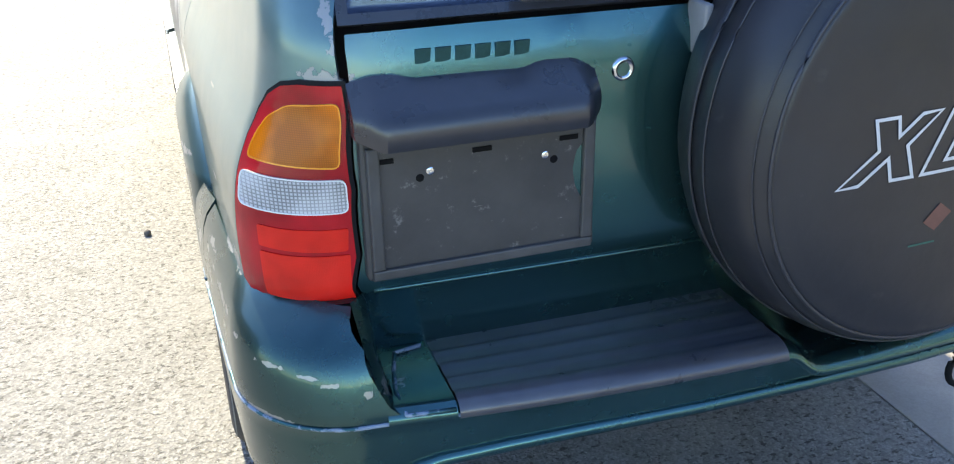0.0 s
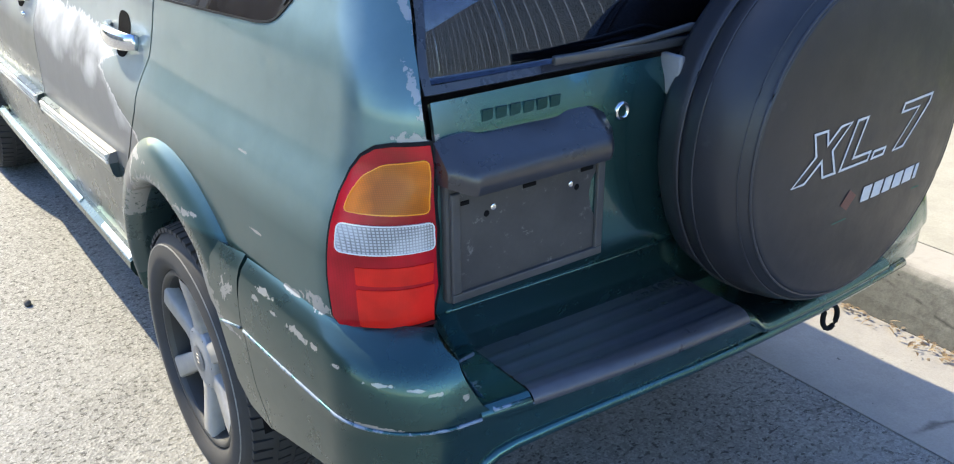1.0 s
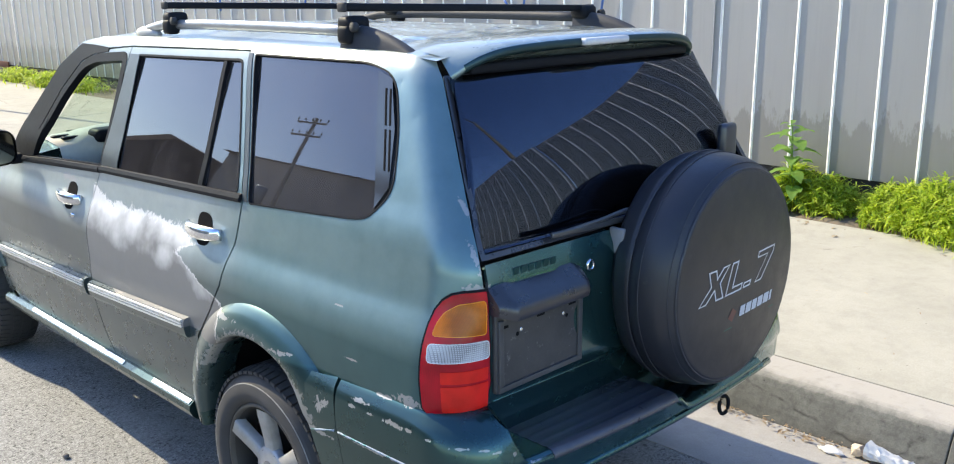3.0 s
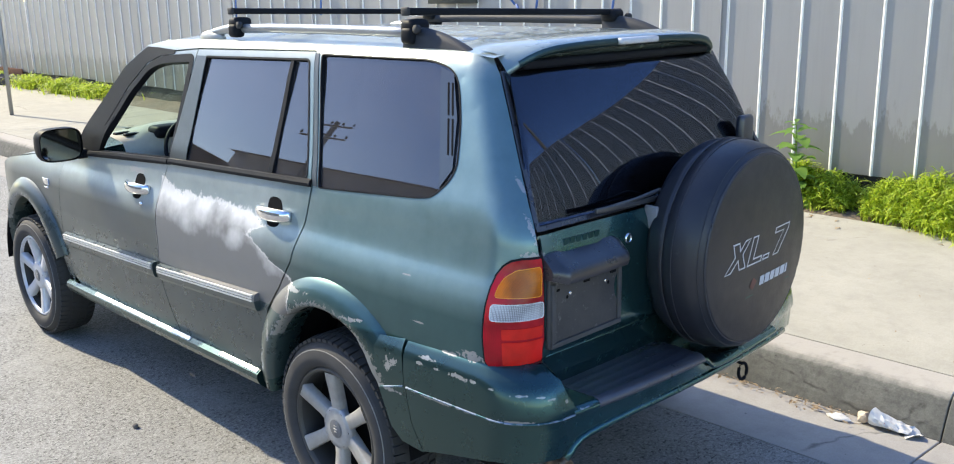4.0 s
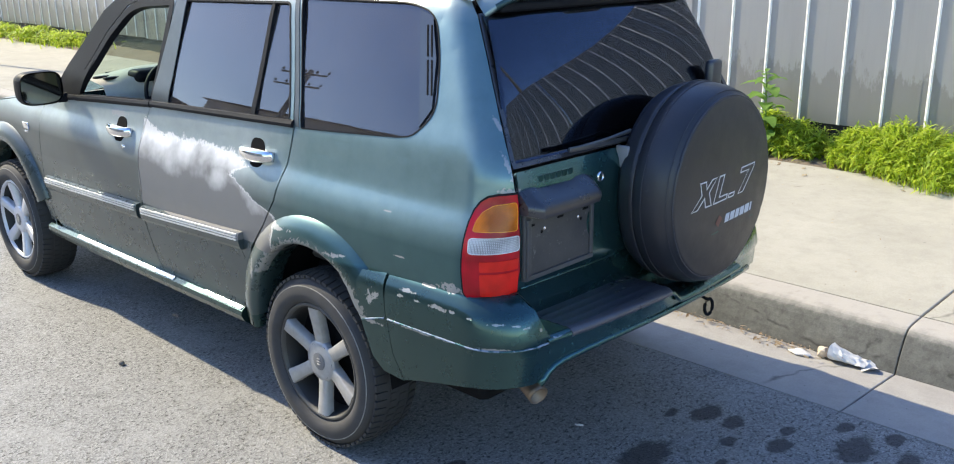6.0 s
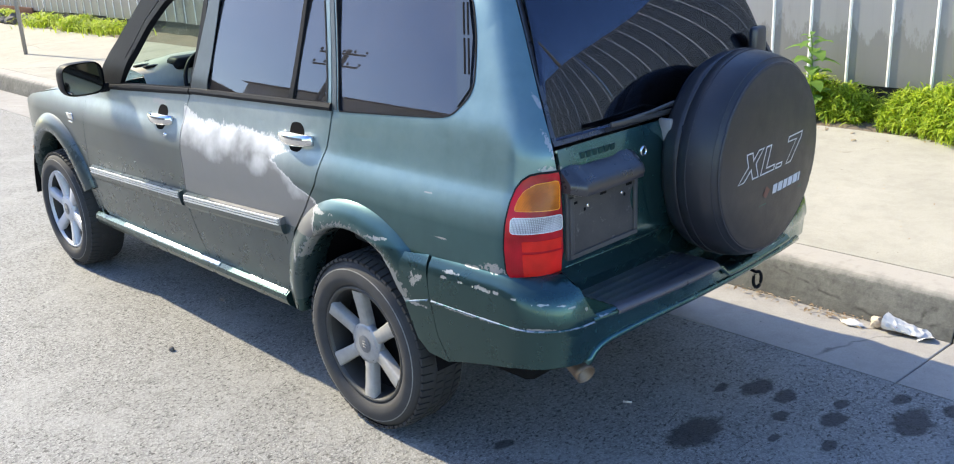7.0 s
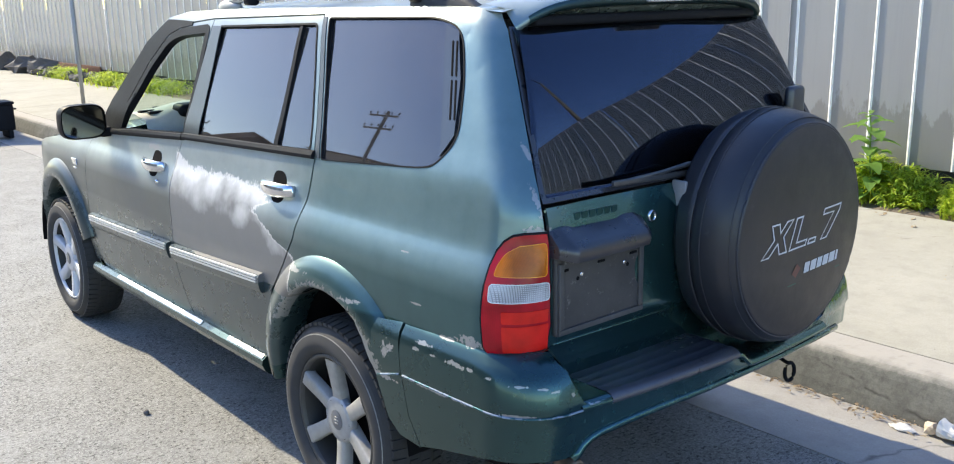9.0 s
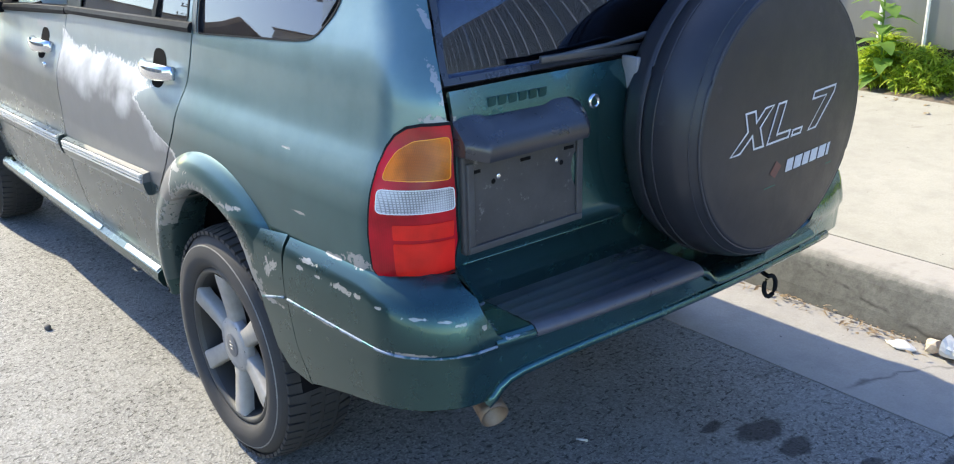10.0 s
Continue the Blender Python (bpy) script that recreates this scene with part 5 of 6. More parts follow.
    for ya, za, yb, zb in ((0.447, 0.722, 1.248, 0.681), (1.285, 0.684, 2.288, 0.650)):
        base = [(-0.004, -0.045), (0.014, -0.042), (0.020, -0.030), (0.024, -0.008), (0.024, 0.014), (0.018, 0.026), (-0.004, 0.030)]
        m = strip("door_moulding", line(ya, za, yb, zb), base, PAINT, "door moulding with three bright ridges")
        for up in (-0.002, 0.009, 0.019):
            ridge = [(0.020, up - 0.0035), (0.0285, up - 0.0030), (0.0285, up + 0.0030), (0.020, up + 0.0035)]
            r = strip("bright_ridge", line(ya + 0.012, za, yb - 0.012, zb), ridge, SILVER)
            r.parent = m
    sill = [(-0.02, 0.045), (0.012, 0.042), (0.032, 0.028), (0.038, 0.008), (0.030, -0.018), (0.005, -0.042), (-0.04, -0.046)]
    strip("side_sill", line(0.50, 0.375, 2.38, 0.358, 20), sill, PAINT, "worn painted side sill")
    # two silver strips added where the sill's top edge catches a highlight
    for ya, yb in ((0.51, 0.80), (1.05, 2.02)):
        strip("sill_edge", line(ya, 0.375 - (ya - 0.5) * 0.009, yb, 0.375 - (yb - 0.5) * 0.009, 10), [(0.014, 0.045), (0.026, 0.037), (0.030, 0.033), (0.024, 0.030)], SILVER, "silver strip standing for the highlight along the sill")

    # door pulls over dark cups
    for yc, zc in ((0.376, 1.066), (1.456, 1.022)):
        cup = rounded([(yc - 0.047, zc - 0.052), (yc - 0.047, zc + 0.056), (yc + 0.047, zc + 0.056), (yc + 0.047, zc - 0.052)], 0.045, 8)
        pull = part("handle_cup", panel(cup, [], surf, 0.02, 0.003, lift=0.0015), DARK, car, "dark handle recess")
        pts = []
        for i in range(13):
            t = i / 12
            y = yc - 0.112 + 0.216 * t
            q = Vector(surf(y, zc))
            pts.append((q + Vector((k * (0.006 + 0.030 * math.sin(math.pi * min(1, max(0, t))) ** 0.6), 0, 0)), 0.015 + 0.012 * math.sin(math.pi * (0.12 + 0.76 * t))))
        rows = [[p + Vector((0.6 * r * math.cos(a), 0, r * math.sin(a))) for a in np.linspace(0, 2 * math.pi, 12, endpoint=False)] for p, r in pts]
        bm = grid(rows, close_v=True)
        bm.verts.ensure_lookup_table()
        bm.faces.new(bm.verts[:12])
        bm.faces.new(bm.verts[-12:])
        bmesh.ops.recalc_face_normals(bm, faces=bm.faces)
        part("door_handle", bm, CHROME, car, "chrome pull handle")
    if k < 0:
        q = Vector(surf(1.395, 0.955))
        part("key_lock", lathe([(-0.008, 0.0), (-0.008, 0.008), (0.0, 0.010)], q, "x", 14), CHROME, car)

    # flares round the wheel openings
    for y0, a0, a1, cut in ((0.0, 3, 141, "rear"), (2.8, -4, 158, "front")):
        rows = []
        for i in range(41):
            a = radians(a0 + (a1 - a0) * i / 40)
            c, s = math.cos(a), math.sin(a)
            fade = 1.0
            row = []
            for r, out in ((0.105, -0.002), (0.098, 0.006), (0.075, 0.022), (0.040, 0.034), (0.012, 0.038), (0.0, 0.030), (-0.004, -0.03), (0.004, -0.10)):
                y, z = y0 + (0.400 + r) * c, 0.335 + (0.462 + r * (0.95 if s > 0 else 0.4)) * s
                q = Vector(surf(y, z)) if y < 3.4 else Vector(surf(3.4, z))
                row.append(Vector((q.x + k * out, y, z)))
            rows.append(row)
        part("wheel_flare", grid(rows), PAINT, car, "flared wheel-arch trim with chipped paint")
        liner = []
        for i in range(25):
            a = radians(4 + (172 if y0 < 1 else 146) * i / 24)
            liner.append([Vector((k * x, y0 + 0.42 * math.cos(a), 0.335 + 0.47 * math.sin(a))) for x in (0.86, 0.75, 0.55)])
        part("arch_liner", grid(liner), DARK, car)
        bm = bmesh.new()
        vs = [bm.verts.new((k * 0.56, y0 + 0.44 * math.cos(a), 0.335 + 0.48 * math.sin(a))) for a in np.linspace(-0.1, math.pi + 0.1, 24)]
        bm.faces.new(vs)
        part("inner_wing", bm, DARK, car)


def scaled(loop, d):
    """The outline moved inwards by d."""
    n = len(loop)
    area = sum(a[0] * b2[1] - b2[0] * a[1] for a, b2 in zip(loop, loop[1:] + loop[:1]))
    sgn = 1 if area > 0 else -1
    out = []
    for i in range(n):
        a, p, c = Vector(loop[i - 1]), Vector(loop[i]), Vector(loop[(i + 1) % n])
        e1, e2 = (p - a).normalized(), (c - p).normalized()
        n1, n2 = Vector((-e1.y, e1.x)) * sgn, Vector((-e2.y, e2.x)) * sgn
        m = n1 + n2
        m = m / max(0.5, m.length_squared / 2) if m.length > 1e-6 else n1
        out.append(tuple(p + m * d))
    return out


sides(flank)

# ---- roof, bonnet, screen ----
def roof_at(x, y):
    w = half_width(1.661) - taper(y) + 0.001
    z = 1.662 + 0.042 * (1 - min(1, abs(x) / w) ** 2.6)
    if y > 0.9:
        z -= 0.055 * (y - 0.9) ** 2
    if y < -0.25:
        z -= 0.16 * (y + 0.25) ** 2
    z += 0.004 * math.cos(x * 2 * math.pi / 0.19) * (1 if abs(x) < 0.42 and -0.35 < y < 1.0 else 0)
    return Vector((x, y, z))


rows = [[roof_at((half_width(1.661) - taper(y) + 0.001) * u, y) for u in np.sin(np.linspace(-math.pi / 2, math.pi / 2, 61))] for y in np.linspace(-0.56, 1.56, 45)]
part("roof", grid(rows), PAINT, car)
rows = []
for i in range(13):
    t = i / 12
    y, z, w = 2.20 - 0.66 * t, 1.095 + 0.555 * t - 0.02 * math.sin(math.pi * t), 0.70 - 0.15 * t
    rows.append([Vector((w * u, y + 0.14 * (1 - u * u) * (1 - 0.4 * t), z)) for u in np.linspace(-1, 1, 15)])
bm = grid(rows)
bmesh.ops.solidify(bm, geom=bm.faces[:], thickness=0.005)
part("windscreen", bm, CLEAR, car, "clear windscreen")
rows = []
for i in range(15):
    t = i / 14
    y = 2.20 + 1.28 * t
    rows.append([Vector(((half_width(1.0) - taper(y) - 0.02) * u, y + 0.08 * (1 - u * u) * (1 - t), 1.072 - 0.07 * t - 0.14 * t ** 3 + 0.05 * (1 - u * u))) for u in np.linspace(-1, 1, 25)])
part("bonnet", grid(rows), PAINT, car)
rows = []
for i in range(9):
    t = i / 8
    rows.append([Vector((0.72 * u, 3.40 + 0.26 * (1 - u ** 4) + 0.03 * math.sin(math.pi * t), 0.36 + 0.52 * t)) for u in np.linspace(-1, 1, 25)])
part("front_bumper", grid(rows), PAINT, car)
for k in (-1, 1):
    part("side_marker", box((0.02, 0.09, 0.04), (k * 0.765, 3.36, 0.60), 0.008), AMBER_LENS, car)
part("underbody", box((1.30, 4.0, 0.10), (0, 1.35, 0.36), 0.03), DARK, car)
part("cabin_floor", box((1.45, 2.9, 0.04), (0, 0.75, 0.50), 0.01), DARK, car)

# ---- tail ----
tailgate_outline = [seam(z, 0.011) for z in (0.60, 0.66, 0.75, 0.85, 0.95, 1.05, 1.12, 1.155)]
tailgate_outline += [(tail_p(x, 1.157 - 0.004 * 0), 1.157) for x in (-0.5, -0.25, 0, 0.25, 0.5)]
tailgate_outline += [(tail_p(0.685 - 0.011, z), z) for z in (1.155, 1.12, 1.05, 0.95, 0.85, 0.75, 0.66, 0.60)]
tailgate = part("tailgate", panel(tailgate_outline, [], body, 0.03), PAINT, car, "dark green tailgate")
pane = [seam(z, 0.008) for z in (1.172, 1.25, 1.35, 1.45, 1.55, 1.60)]
pane += [(tail_p(-(-0.685 + (max(0, z - 1.15) / 0.5) * 0.115 + 0.008), z), z) for z in (1.60, 1.55, 1.45, 1.35, 1.25, 1.172)]


def pane_depth(u, z):
    """The y of the rear pane, bowed both ways; u runs from -1 to 1 across it."""
    d = 1.606 - z
    s, q = d / 0.44, u * u
    flat = -0.606 - 0.62 * d + 0.38 * d * d + 0.035 * q
    return flat - 0.0289 * s + 0.0740 * s * s - 0.0207 * s ** 3 - 0.0144 * q - 0.0057 * q * q + 0.0085 * q ** 3 - s * q * (0.0085 - 0.0092 * s)


rows = []
for z in np.linspace(1.166, 1.606, 36):
    edge = 0.685 - (max(0, z - 1.15) / 0.5) * 0.115 - 0.006
    rows.append([Vector((edge * u, pane_depth(u, z), z)) for u in np.linspace(-1, 1, 61)])
bm = grid(rows)
bmesh.ops.solidify(bm, geom=bm.faces[:], thickness=-0.004)
part("rear_window", bm, TINTED, car, "tinted rear window mirroring the fence").cycles.shadow_terminator_geometry_offset = 0.0
part("window_seal", panel(scaled(pane, -0.007), [scaled(pane, 0.006)], body, 0.02, 0.01, lift=0.003), HOOD_PLASTIC, car)


def tail_lamp(k, surf):
    o = lamp_outline(0.0)
    lamp = part("tail_lamp", panel(o, [], surf, 0.02, 0.03, lift=0.006), RED_LENS, car, "red, amber and clear tail lamp")
    ins = lambda loop, mat, name, lift: part(name, panel(loop, [], surf, 0.015, 0.006, lift=lift), mat, lamp)
    xr = lambda z, d=0.0: tail_p(-0.690 - d, z)
    amber = rounded([(xr(1.068), 1.070), (xr(1.0), 0.984), (-0.757, 0.986), (-0.760, 1.014), (-0.771, 1.043), (-0.800, 1.064)], 0.010)
    clear = rounded([(xr(0.968), 0.968), (xr(0.918), 0.921), (-0.754, 0.921), (-0.752, 0.968)], 0.012)
    ins(amber, AMBER_LENS, "amber_lens", 0.009)
    ins(clear, CLEAR_LENS, "clear_lens", 0.009)
    for lens_part, loop, mat in zip(lamp.children, (amber, clear), (AMBER_RIM, PALE_RIM)):
        part("lens_rim", panel(scaled(loop, -0.0005), [scaled(loop, 0.0012)], surf, 0.015, 0.004, lift=0.0105), mat, lens_part)
    ins(rounded([(xr(0.90, 0.002), 0.896), (xr(0.79), 0.862), (-0.790, 0.866), (-0.788, 0.898)], 0.004), RED_REFLECTOR, "red_reflector", 0.008)
    ins(rounded([(xr(0.855, 0.002), 0.856), (xr(0.79), 0.784), (-0.792, 0.790), (-0.790, 0.858)], 0.004), RED_REFLECTOR, "red_reflector", 0.008)
    part("lamp_gasket", panel(scaled(o, -0.006), [scaled(o, 0.001)], surf, 0.02, 0.02, lift=0.004), BLACK_TRIM, car)


sides(tail_lamp)

# ---- bumper ----
HZ = [0.40, 0.44, 0.52, 0.60, 0.630, 0.642, 0.70, 0.735, 0.760, 0.778, 0.788]
HV = [0.66, 0.74, 0.86, 0.92, 0.93, 1.0, 0.92, 0.80, 0.58, 0.28, 0.0]
swell = smooth_interp(HZ, HV)


def bumper_surface(p, z):
    s = swell(z)
    return wrap(p, z, 0.850 + 0.042 * s, -0.825 - 0.125 * s, 0.15 + 0.03 * s, 0.050 * s)


def bp(x, z):
    s = swell(z)
    return (tail_p(x, z, 0.850 + 0.042 * s, -0.825 - 0.125 * s, 0.15 + 0.03 * s), z)


END_SHIFT = 0.22


def notch_half(dx=0.0):
    pts = [bp(x + dx, z) for x, z in ((-0.700, 0.780), (-0.698, 0.745), (-0.690, 0.70), (-0.674, 0.666), (-0.655, 0.648), (-0.62, 0.638))]
    return pts


low = [bp(-0.672, 0.508), bp(-0.658, 0.530), bp(-0.636, 0.545), bp(-0.60, 0.554), bp(-0.50, 0.562), bp(-0.40, 0.566), bp(-0.2, 0.567), bp(0.0, 0.568)]


def bumper_half(top, surface, skirt=True):
    loop = [(-0.42, 0.782), (-0.55, 0.785), (-0.68, 0.786), bp(-0.80, 0.786), bp(-0.75, 0.785)] + notch_half(0.0 if skirt else END_SHIFT) + top
    if skirt:
        loop += low[::-1] + [bp(-0.72, 0.508), bp(-0.80, 0.511), (-0.80, 0.505), (-0.66, 0.476), (-0.56, 0.453), (-0.50, 0.436), (-0.455, 0.52), (-0.435, 0.63), (-0.425, 0.70)]
    else:
        loop += [bp(x, 0.567) for x in (0.0, -0.2, -0.4, -0.55)] + [bp(-0.72, 0.562), (-0.62, 0.556), (-0.50, 0.550), (-0.445, 0.57), (-0.435, 0.63), (-0.425, 0.70)]
    return panel(loop, [], surface, 0.022, 0.02)


left_top = [bp(x, z) for x, z in ((-0.40, 0.636), (-0.2, 0.636), (-0.10, 0.636), (-0.05, 0.628), (0.0, 0.616))]
right_top = [bp(-x, z) for x, z in ((0.36, 0.620), (0.25, 0.614), (0.10, 0.614), (0.0, 0.616))]
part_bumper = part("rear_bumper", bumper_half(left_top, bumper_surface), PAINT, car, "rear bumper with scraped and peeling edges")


def far_end(p, z):
    """The bumper's other end, drawn in a little at its corner."""
    x, y, z = bumper_surface(p, z)
    t = min(1.0, max(0.0, (-x - 0.52) / 0.33))
    return (-x - 0.105 * t * t * (3 - 2 * t), y, z)


part("bumper_side", bumper_half(right_top, far_end, False), PAINT, part_bumper)
# front corner pieces of the bumper, by the wheel
def corner_piece(k):
    loop = [(-0.405, 0.784), (-0.25, 0.770), (-0.175, 0.752), (-0.235, 0.700), (-0.300, 0.610), (-0.352, 0.480), (-0.40, 0.440), (-0.498, 0.432), (-0.4525, 0.52), (-0.4325, 0.63), (-0.4225, 0.70)]
    s = bumper_surface if k < 0 else far_end
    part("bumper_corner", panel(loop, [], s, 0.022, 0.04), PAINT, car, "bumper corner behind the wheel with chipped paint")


corner_piece(-1)
corner_piece(1)
# worn crease line round the bumper
crease = [bumper_surface(p, 0.640) for p in np.linspace(-0.44, bp(-0.72, 0.640)[0], 24)] + [bumper_surface(*bp(x, 0.640)) for x in np.linspace(-0.70, -0.08, 24)]
part("bumper_crease", tube([Vector(q) for q in crease], 0.0032, 8), CHIPPED, part_bumper, "raised bumper crease worn to pale primer")
part("bumper_crease", tube([Vector(bumper_surface(p, 0.606 + 0.034 * t)) for p, t in ((-0.312, 0.0), (-0.345, 0.30), (-0.385, 0.65), (-0.424, 1.0))], 0.0035, 8), CHIPPED, part_bumper, "raised bumper crease worn to pale primer")
# lip along the lower edge
lip = [bumper_surface(*bp(x, z)) for x, z in ((-0.690, 0.500), (-0.672, 0.514), (-0.658, 0.534), (-0.636, 0.549), (-0.60, 0.558), (-0.50, 0.566), (-0.40, 0.570), (-0.2, 0.571), (0.0, 0.572), (0.2, 0.571), (0.40, 0.570), (0.50, 0.569), (0.57, 0.567))]
part("bumper_lip", tube([Vector(q) + Vector((0, 0.001, -0.002)) for q in lip], 0.012, 10), PAINT, part_bumper)
# step ledge: painted end, ribbed pad
def ledge(x0, x1, n, mat, name, label, rib, z=0.655, y_in=-0.79):
    rows = []
    for i in range(n + 1):
        x = x0 + (x1 - x0) * i / n
        y_out = bumper_surface(*bp(x, 0.650))[1] - 0.003
        level = z(x) if callable(z) else z
        row = []
        for j in range(33):
            t = j / 32
            y = y_in + (y_out - y_in) * t
            dz = rib * max(0.0, math.sin(t * math.pi * 10)) ** 3 if rib and 0.1 < t < 0.92 else 0.0
            row.append(Vector((x, y, level + 0.006 + dz - 0.012 * max(0, (t - 0.9) / 0.1) ** 2)))
        row += [Vector((x, y_out - 0.003, level - 0.016)), Vector((x, y_out + 0.004, level - 0.022))]
        rows.append(row)
    return part(name, grid(rows), mat, car, label)


ledge(-0.578, -0.06, 20, STEP_PLASTIC, "step_pad", "ribbed dark plastic step pad on the bumper", 0.0028)
ledge(-0.678, -0.581, 6, PAINT, "step_end", "painted step end with peeled rim", 0.0)
rim = [Vector((-0.590, -0.806, 0.663)), Vector((-0.634, -0.815, 0.664)), Vector((-0.646, -0.86, 0.663)), Vector((-0.656, -0.91, 0.662))] + [Vector((x, bumper_surface(*bp(x, 0.650))[1] - 0.002, 0.652)) for x in (-0.652, -0.62, -0.583)]
part("step_rim", tube(rim, 0.0036, 6), CHIPPED, part_bumper, "peeled pale rim of the step end")
ledge(-0.064, 0.46, 50, PAINT, "step_shelf", "", 0.0, lambda x: 0.610 + 0.045 / (1 + math.exp((x + 0.025) / 0.011)))
for k, dx, at in ((-1, 0.0, bumper_surface), (1, END_SHIFT, far_end)):
    rows = []
    for x, z in ((-0.656, 0.650), (-0.674, 0.666), (-0.690, 0.70), (-0.698, 0.745), (-0.700, 0.782)):
        outer, inner = Vector(at(*bp(x + dx, z))), Vector((-k * (-0.668 + dx), -0.79, z))
        rows.append([outer.lerp(inner, j / 6) + Vector((-k * 0.010 * math.sin(math.pi * j / 6), 0, 0)) for j in range(7)])
    part("notch_wall", grid(rows), PAINT, part_bumper)
    rows = []
    for x in np.linspace(-0.69 + dx, -0.78, 6):
        edge = Vector(at(*bp(x, 0.78)))
        rows.append([Vector((edge.x, y, 0.781 - 0.002 * abs(y + 0.8))) for y in (-0.76, edge.y + 0.01)])
    part("lamp_shelf", grid(rows), PAINT, part_bumper)
part("tail_inner", box((1.25, 0.02, 0.5), (0, -0.735, 0.86), 0.0), DARK, car)

# tow eye and exhaust
bm = tube([(0.49, -0.74, 0.45), (0.49, -0.82, 0.42)] + [(0.49 + 0.012 * math.sin(a) * 1.7, -0.838 - 0.006 * math.sin(a), 0.388 + 0.034 * math.cos(a)) for a in np.linspace(-0.3, 5.6, 16)], 0.007, 8)
part("tow_eye", bm, BLACK_TRIM, car, "black steel towing eye")
bm = lathe([(0.30, 0.034), (0.02, 0.034), (0.0, 0.035), (0.0, 0.031), (0.30, 0.030)], (0, 0, 0), "y", 24)
bm.transform(pose(-0.612, -0.862, 0.405, 20, 0, -14))
part("exhaust_tip", bm, EXHAUST, car, "pale rusty exhaust tail pipe")


# pressed ridge across the tailgate
part("tailgate_ridge", tube([Vector(body(tail_p(x, 0.782), 0.782)) + Vector((0, -0.001, 0)) for x in np.linspace(-0.66, 0.62, 30)], 0.004, 6), PAINT, tailgate)


# ---- number plate housing ----
def slab(outline, y, depth, mat, name, parent, label="", bevel=0.008, tilt=0.0):
    """A flat slab in the tail's plane with bevelled edges."""
    bm = bmesh.new()
    f = bm.faces.new([bm.verts.new((x, y, z)) for x, z in outline])
    ex = bmesh.ops.extrude_face_region(bm, geom=[f])["geom"]
    vs = [v for v in ex if isinstance(v, bmesh.types.BMVert)]
    bmesh.ops.translate(bm, vec=(0, -depth, 0), verts=vs)
    edges = [e for e in bm.edges if all(v in vs for v in e.verts)]
    if bevel:
        bmesh.ops.bevel(bm, geom=edges, offset=bevel, segments=2, profile=0.5, affect="EDGES")
    bmesh.ops.recalc_face_normals(bm, faces=bm.faces)
    return part(name, bm, mat, parent, label, smooth=False)


plate_bed = slab(rounded([(-0.672, 0.808), (-0.322, 0.808), (-0.322, 1.03), (-0.672, 1.03)], 0.012), -0.822, 0.026, SCUFFED, "plate_bed", car, "empty weathered plastic number plate bed", 0.006)
for outline in ([(-0.664, 0.812), (-0.330, 0.812), (-0.330, 0.828), (-0.664, 0.828)], [(-0.664, 0.828), (-0.646, 0.828), (-0.646, 1.01), (-0.664, 1.01)], [(-0.348, 0.828), (-0.330, 0.828), (-0.330, 1.01), (-0.348, 1.01)]):
    slab(outline, -0.847, 0.008, GREY_PLASTIC, "bed_rim", plate_bed, "", 0.003)
for x in (-0.64, -0.50, -0.37):
    slab([(x - 0.014, 0.985), (x + 0.014, 0.985), (x + 0.014, 0.992), (x - 0.014, 0.992)], -0.847, 0.003, DARK, "clip_slot", plate_bed, "", 0)
for x in (-0.59, -0.575, -0.405, -0.392):
    part("screw_hole", lathe([(-0.8485, 0.0), (-0.8495, 0.004), (-0.848, 0.006)], (x, 0, 0.966 if x in (-0.575, -0.405) else 0.958), "y", 12), CHROME if x in (-0.575, -0.405) else DARK, plate_bed)
# lamp hood over the plate, a rounded moulding lower in its middle
rows = []
HOOD = [(-0.004, 1.093), (0.003, 1.102), (0.012, 1.104), (0.064, 1.068), (0.075, 1.060), (0.081, 1.050), (0.083, 1.036), (0.078, 1.020), (0.0, 1.016)]
for i in range(41):
    t = i / 40
    x = -0.680 + 0.348 * t
    end = min(t, 1 - t) * 0.348
    squeeze = min(1.0, end / 0.030)
    dip = 0.009 * (1 / (1 + math.exp(-(x + 0.605) / 0.006)) - 1 / (1 + math.exp(-(x + 0.425) / 0.006)))
    rows.append([Vector((x, -0.825 - out * (0.55 + 0.45 * squeeze), 1.066 + (z - 1.066 - (dip if z > 1.08 else 0)) * (0.78 + 0.22 * squeeze))) for out, z in HOOD])
bm = bmesh.new()
for a, b2 in ((0, 3), (2, 4), (3, 6), (5, 8), (7, 9)):
    grid([row[a:b2] for row in rows], bm=bm)
bm.faces.new([bm.verts.new(p) for p in rows[0]])
bm.faces.new([bm.verts.new(p) for p in rows[-1]])
bmesh.ops.remove_doubles(bm, verts=bm.verts, dist=0.0001)
bmesh.ops.recalc_face_normals(bm, faces=bm.faces)
part("plate_hood", bm, HOOD_PLASTIC, car, "dark moulded hood over the plate bed").data.set_sharp_from_angle(angle=radians(28))
part("tail_lock", lathe([(-0.826, 0.018), (-0.836, 0.018), (-0.840, 0.015), (-0.840, 0.011), (-0.836, 0.010), (-0.834, 0.004), (-0.834, 0.0)], (-0.288, -0.009, 1.078), "y", 24), CHROME, car, "chrome lock barrel")
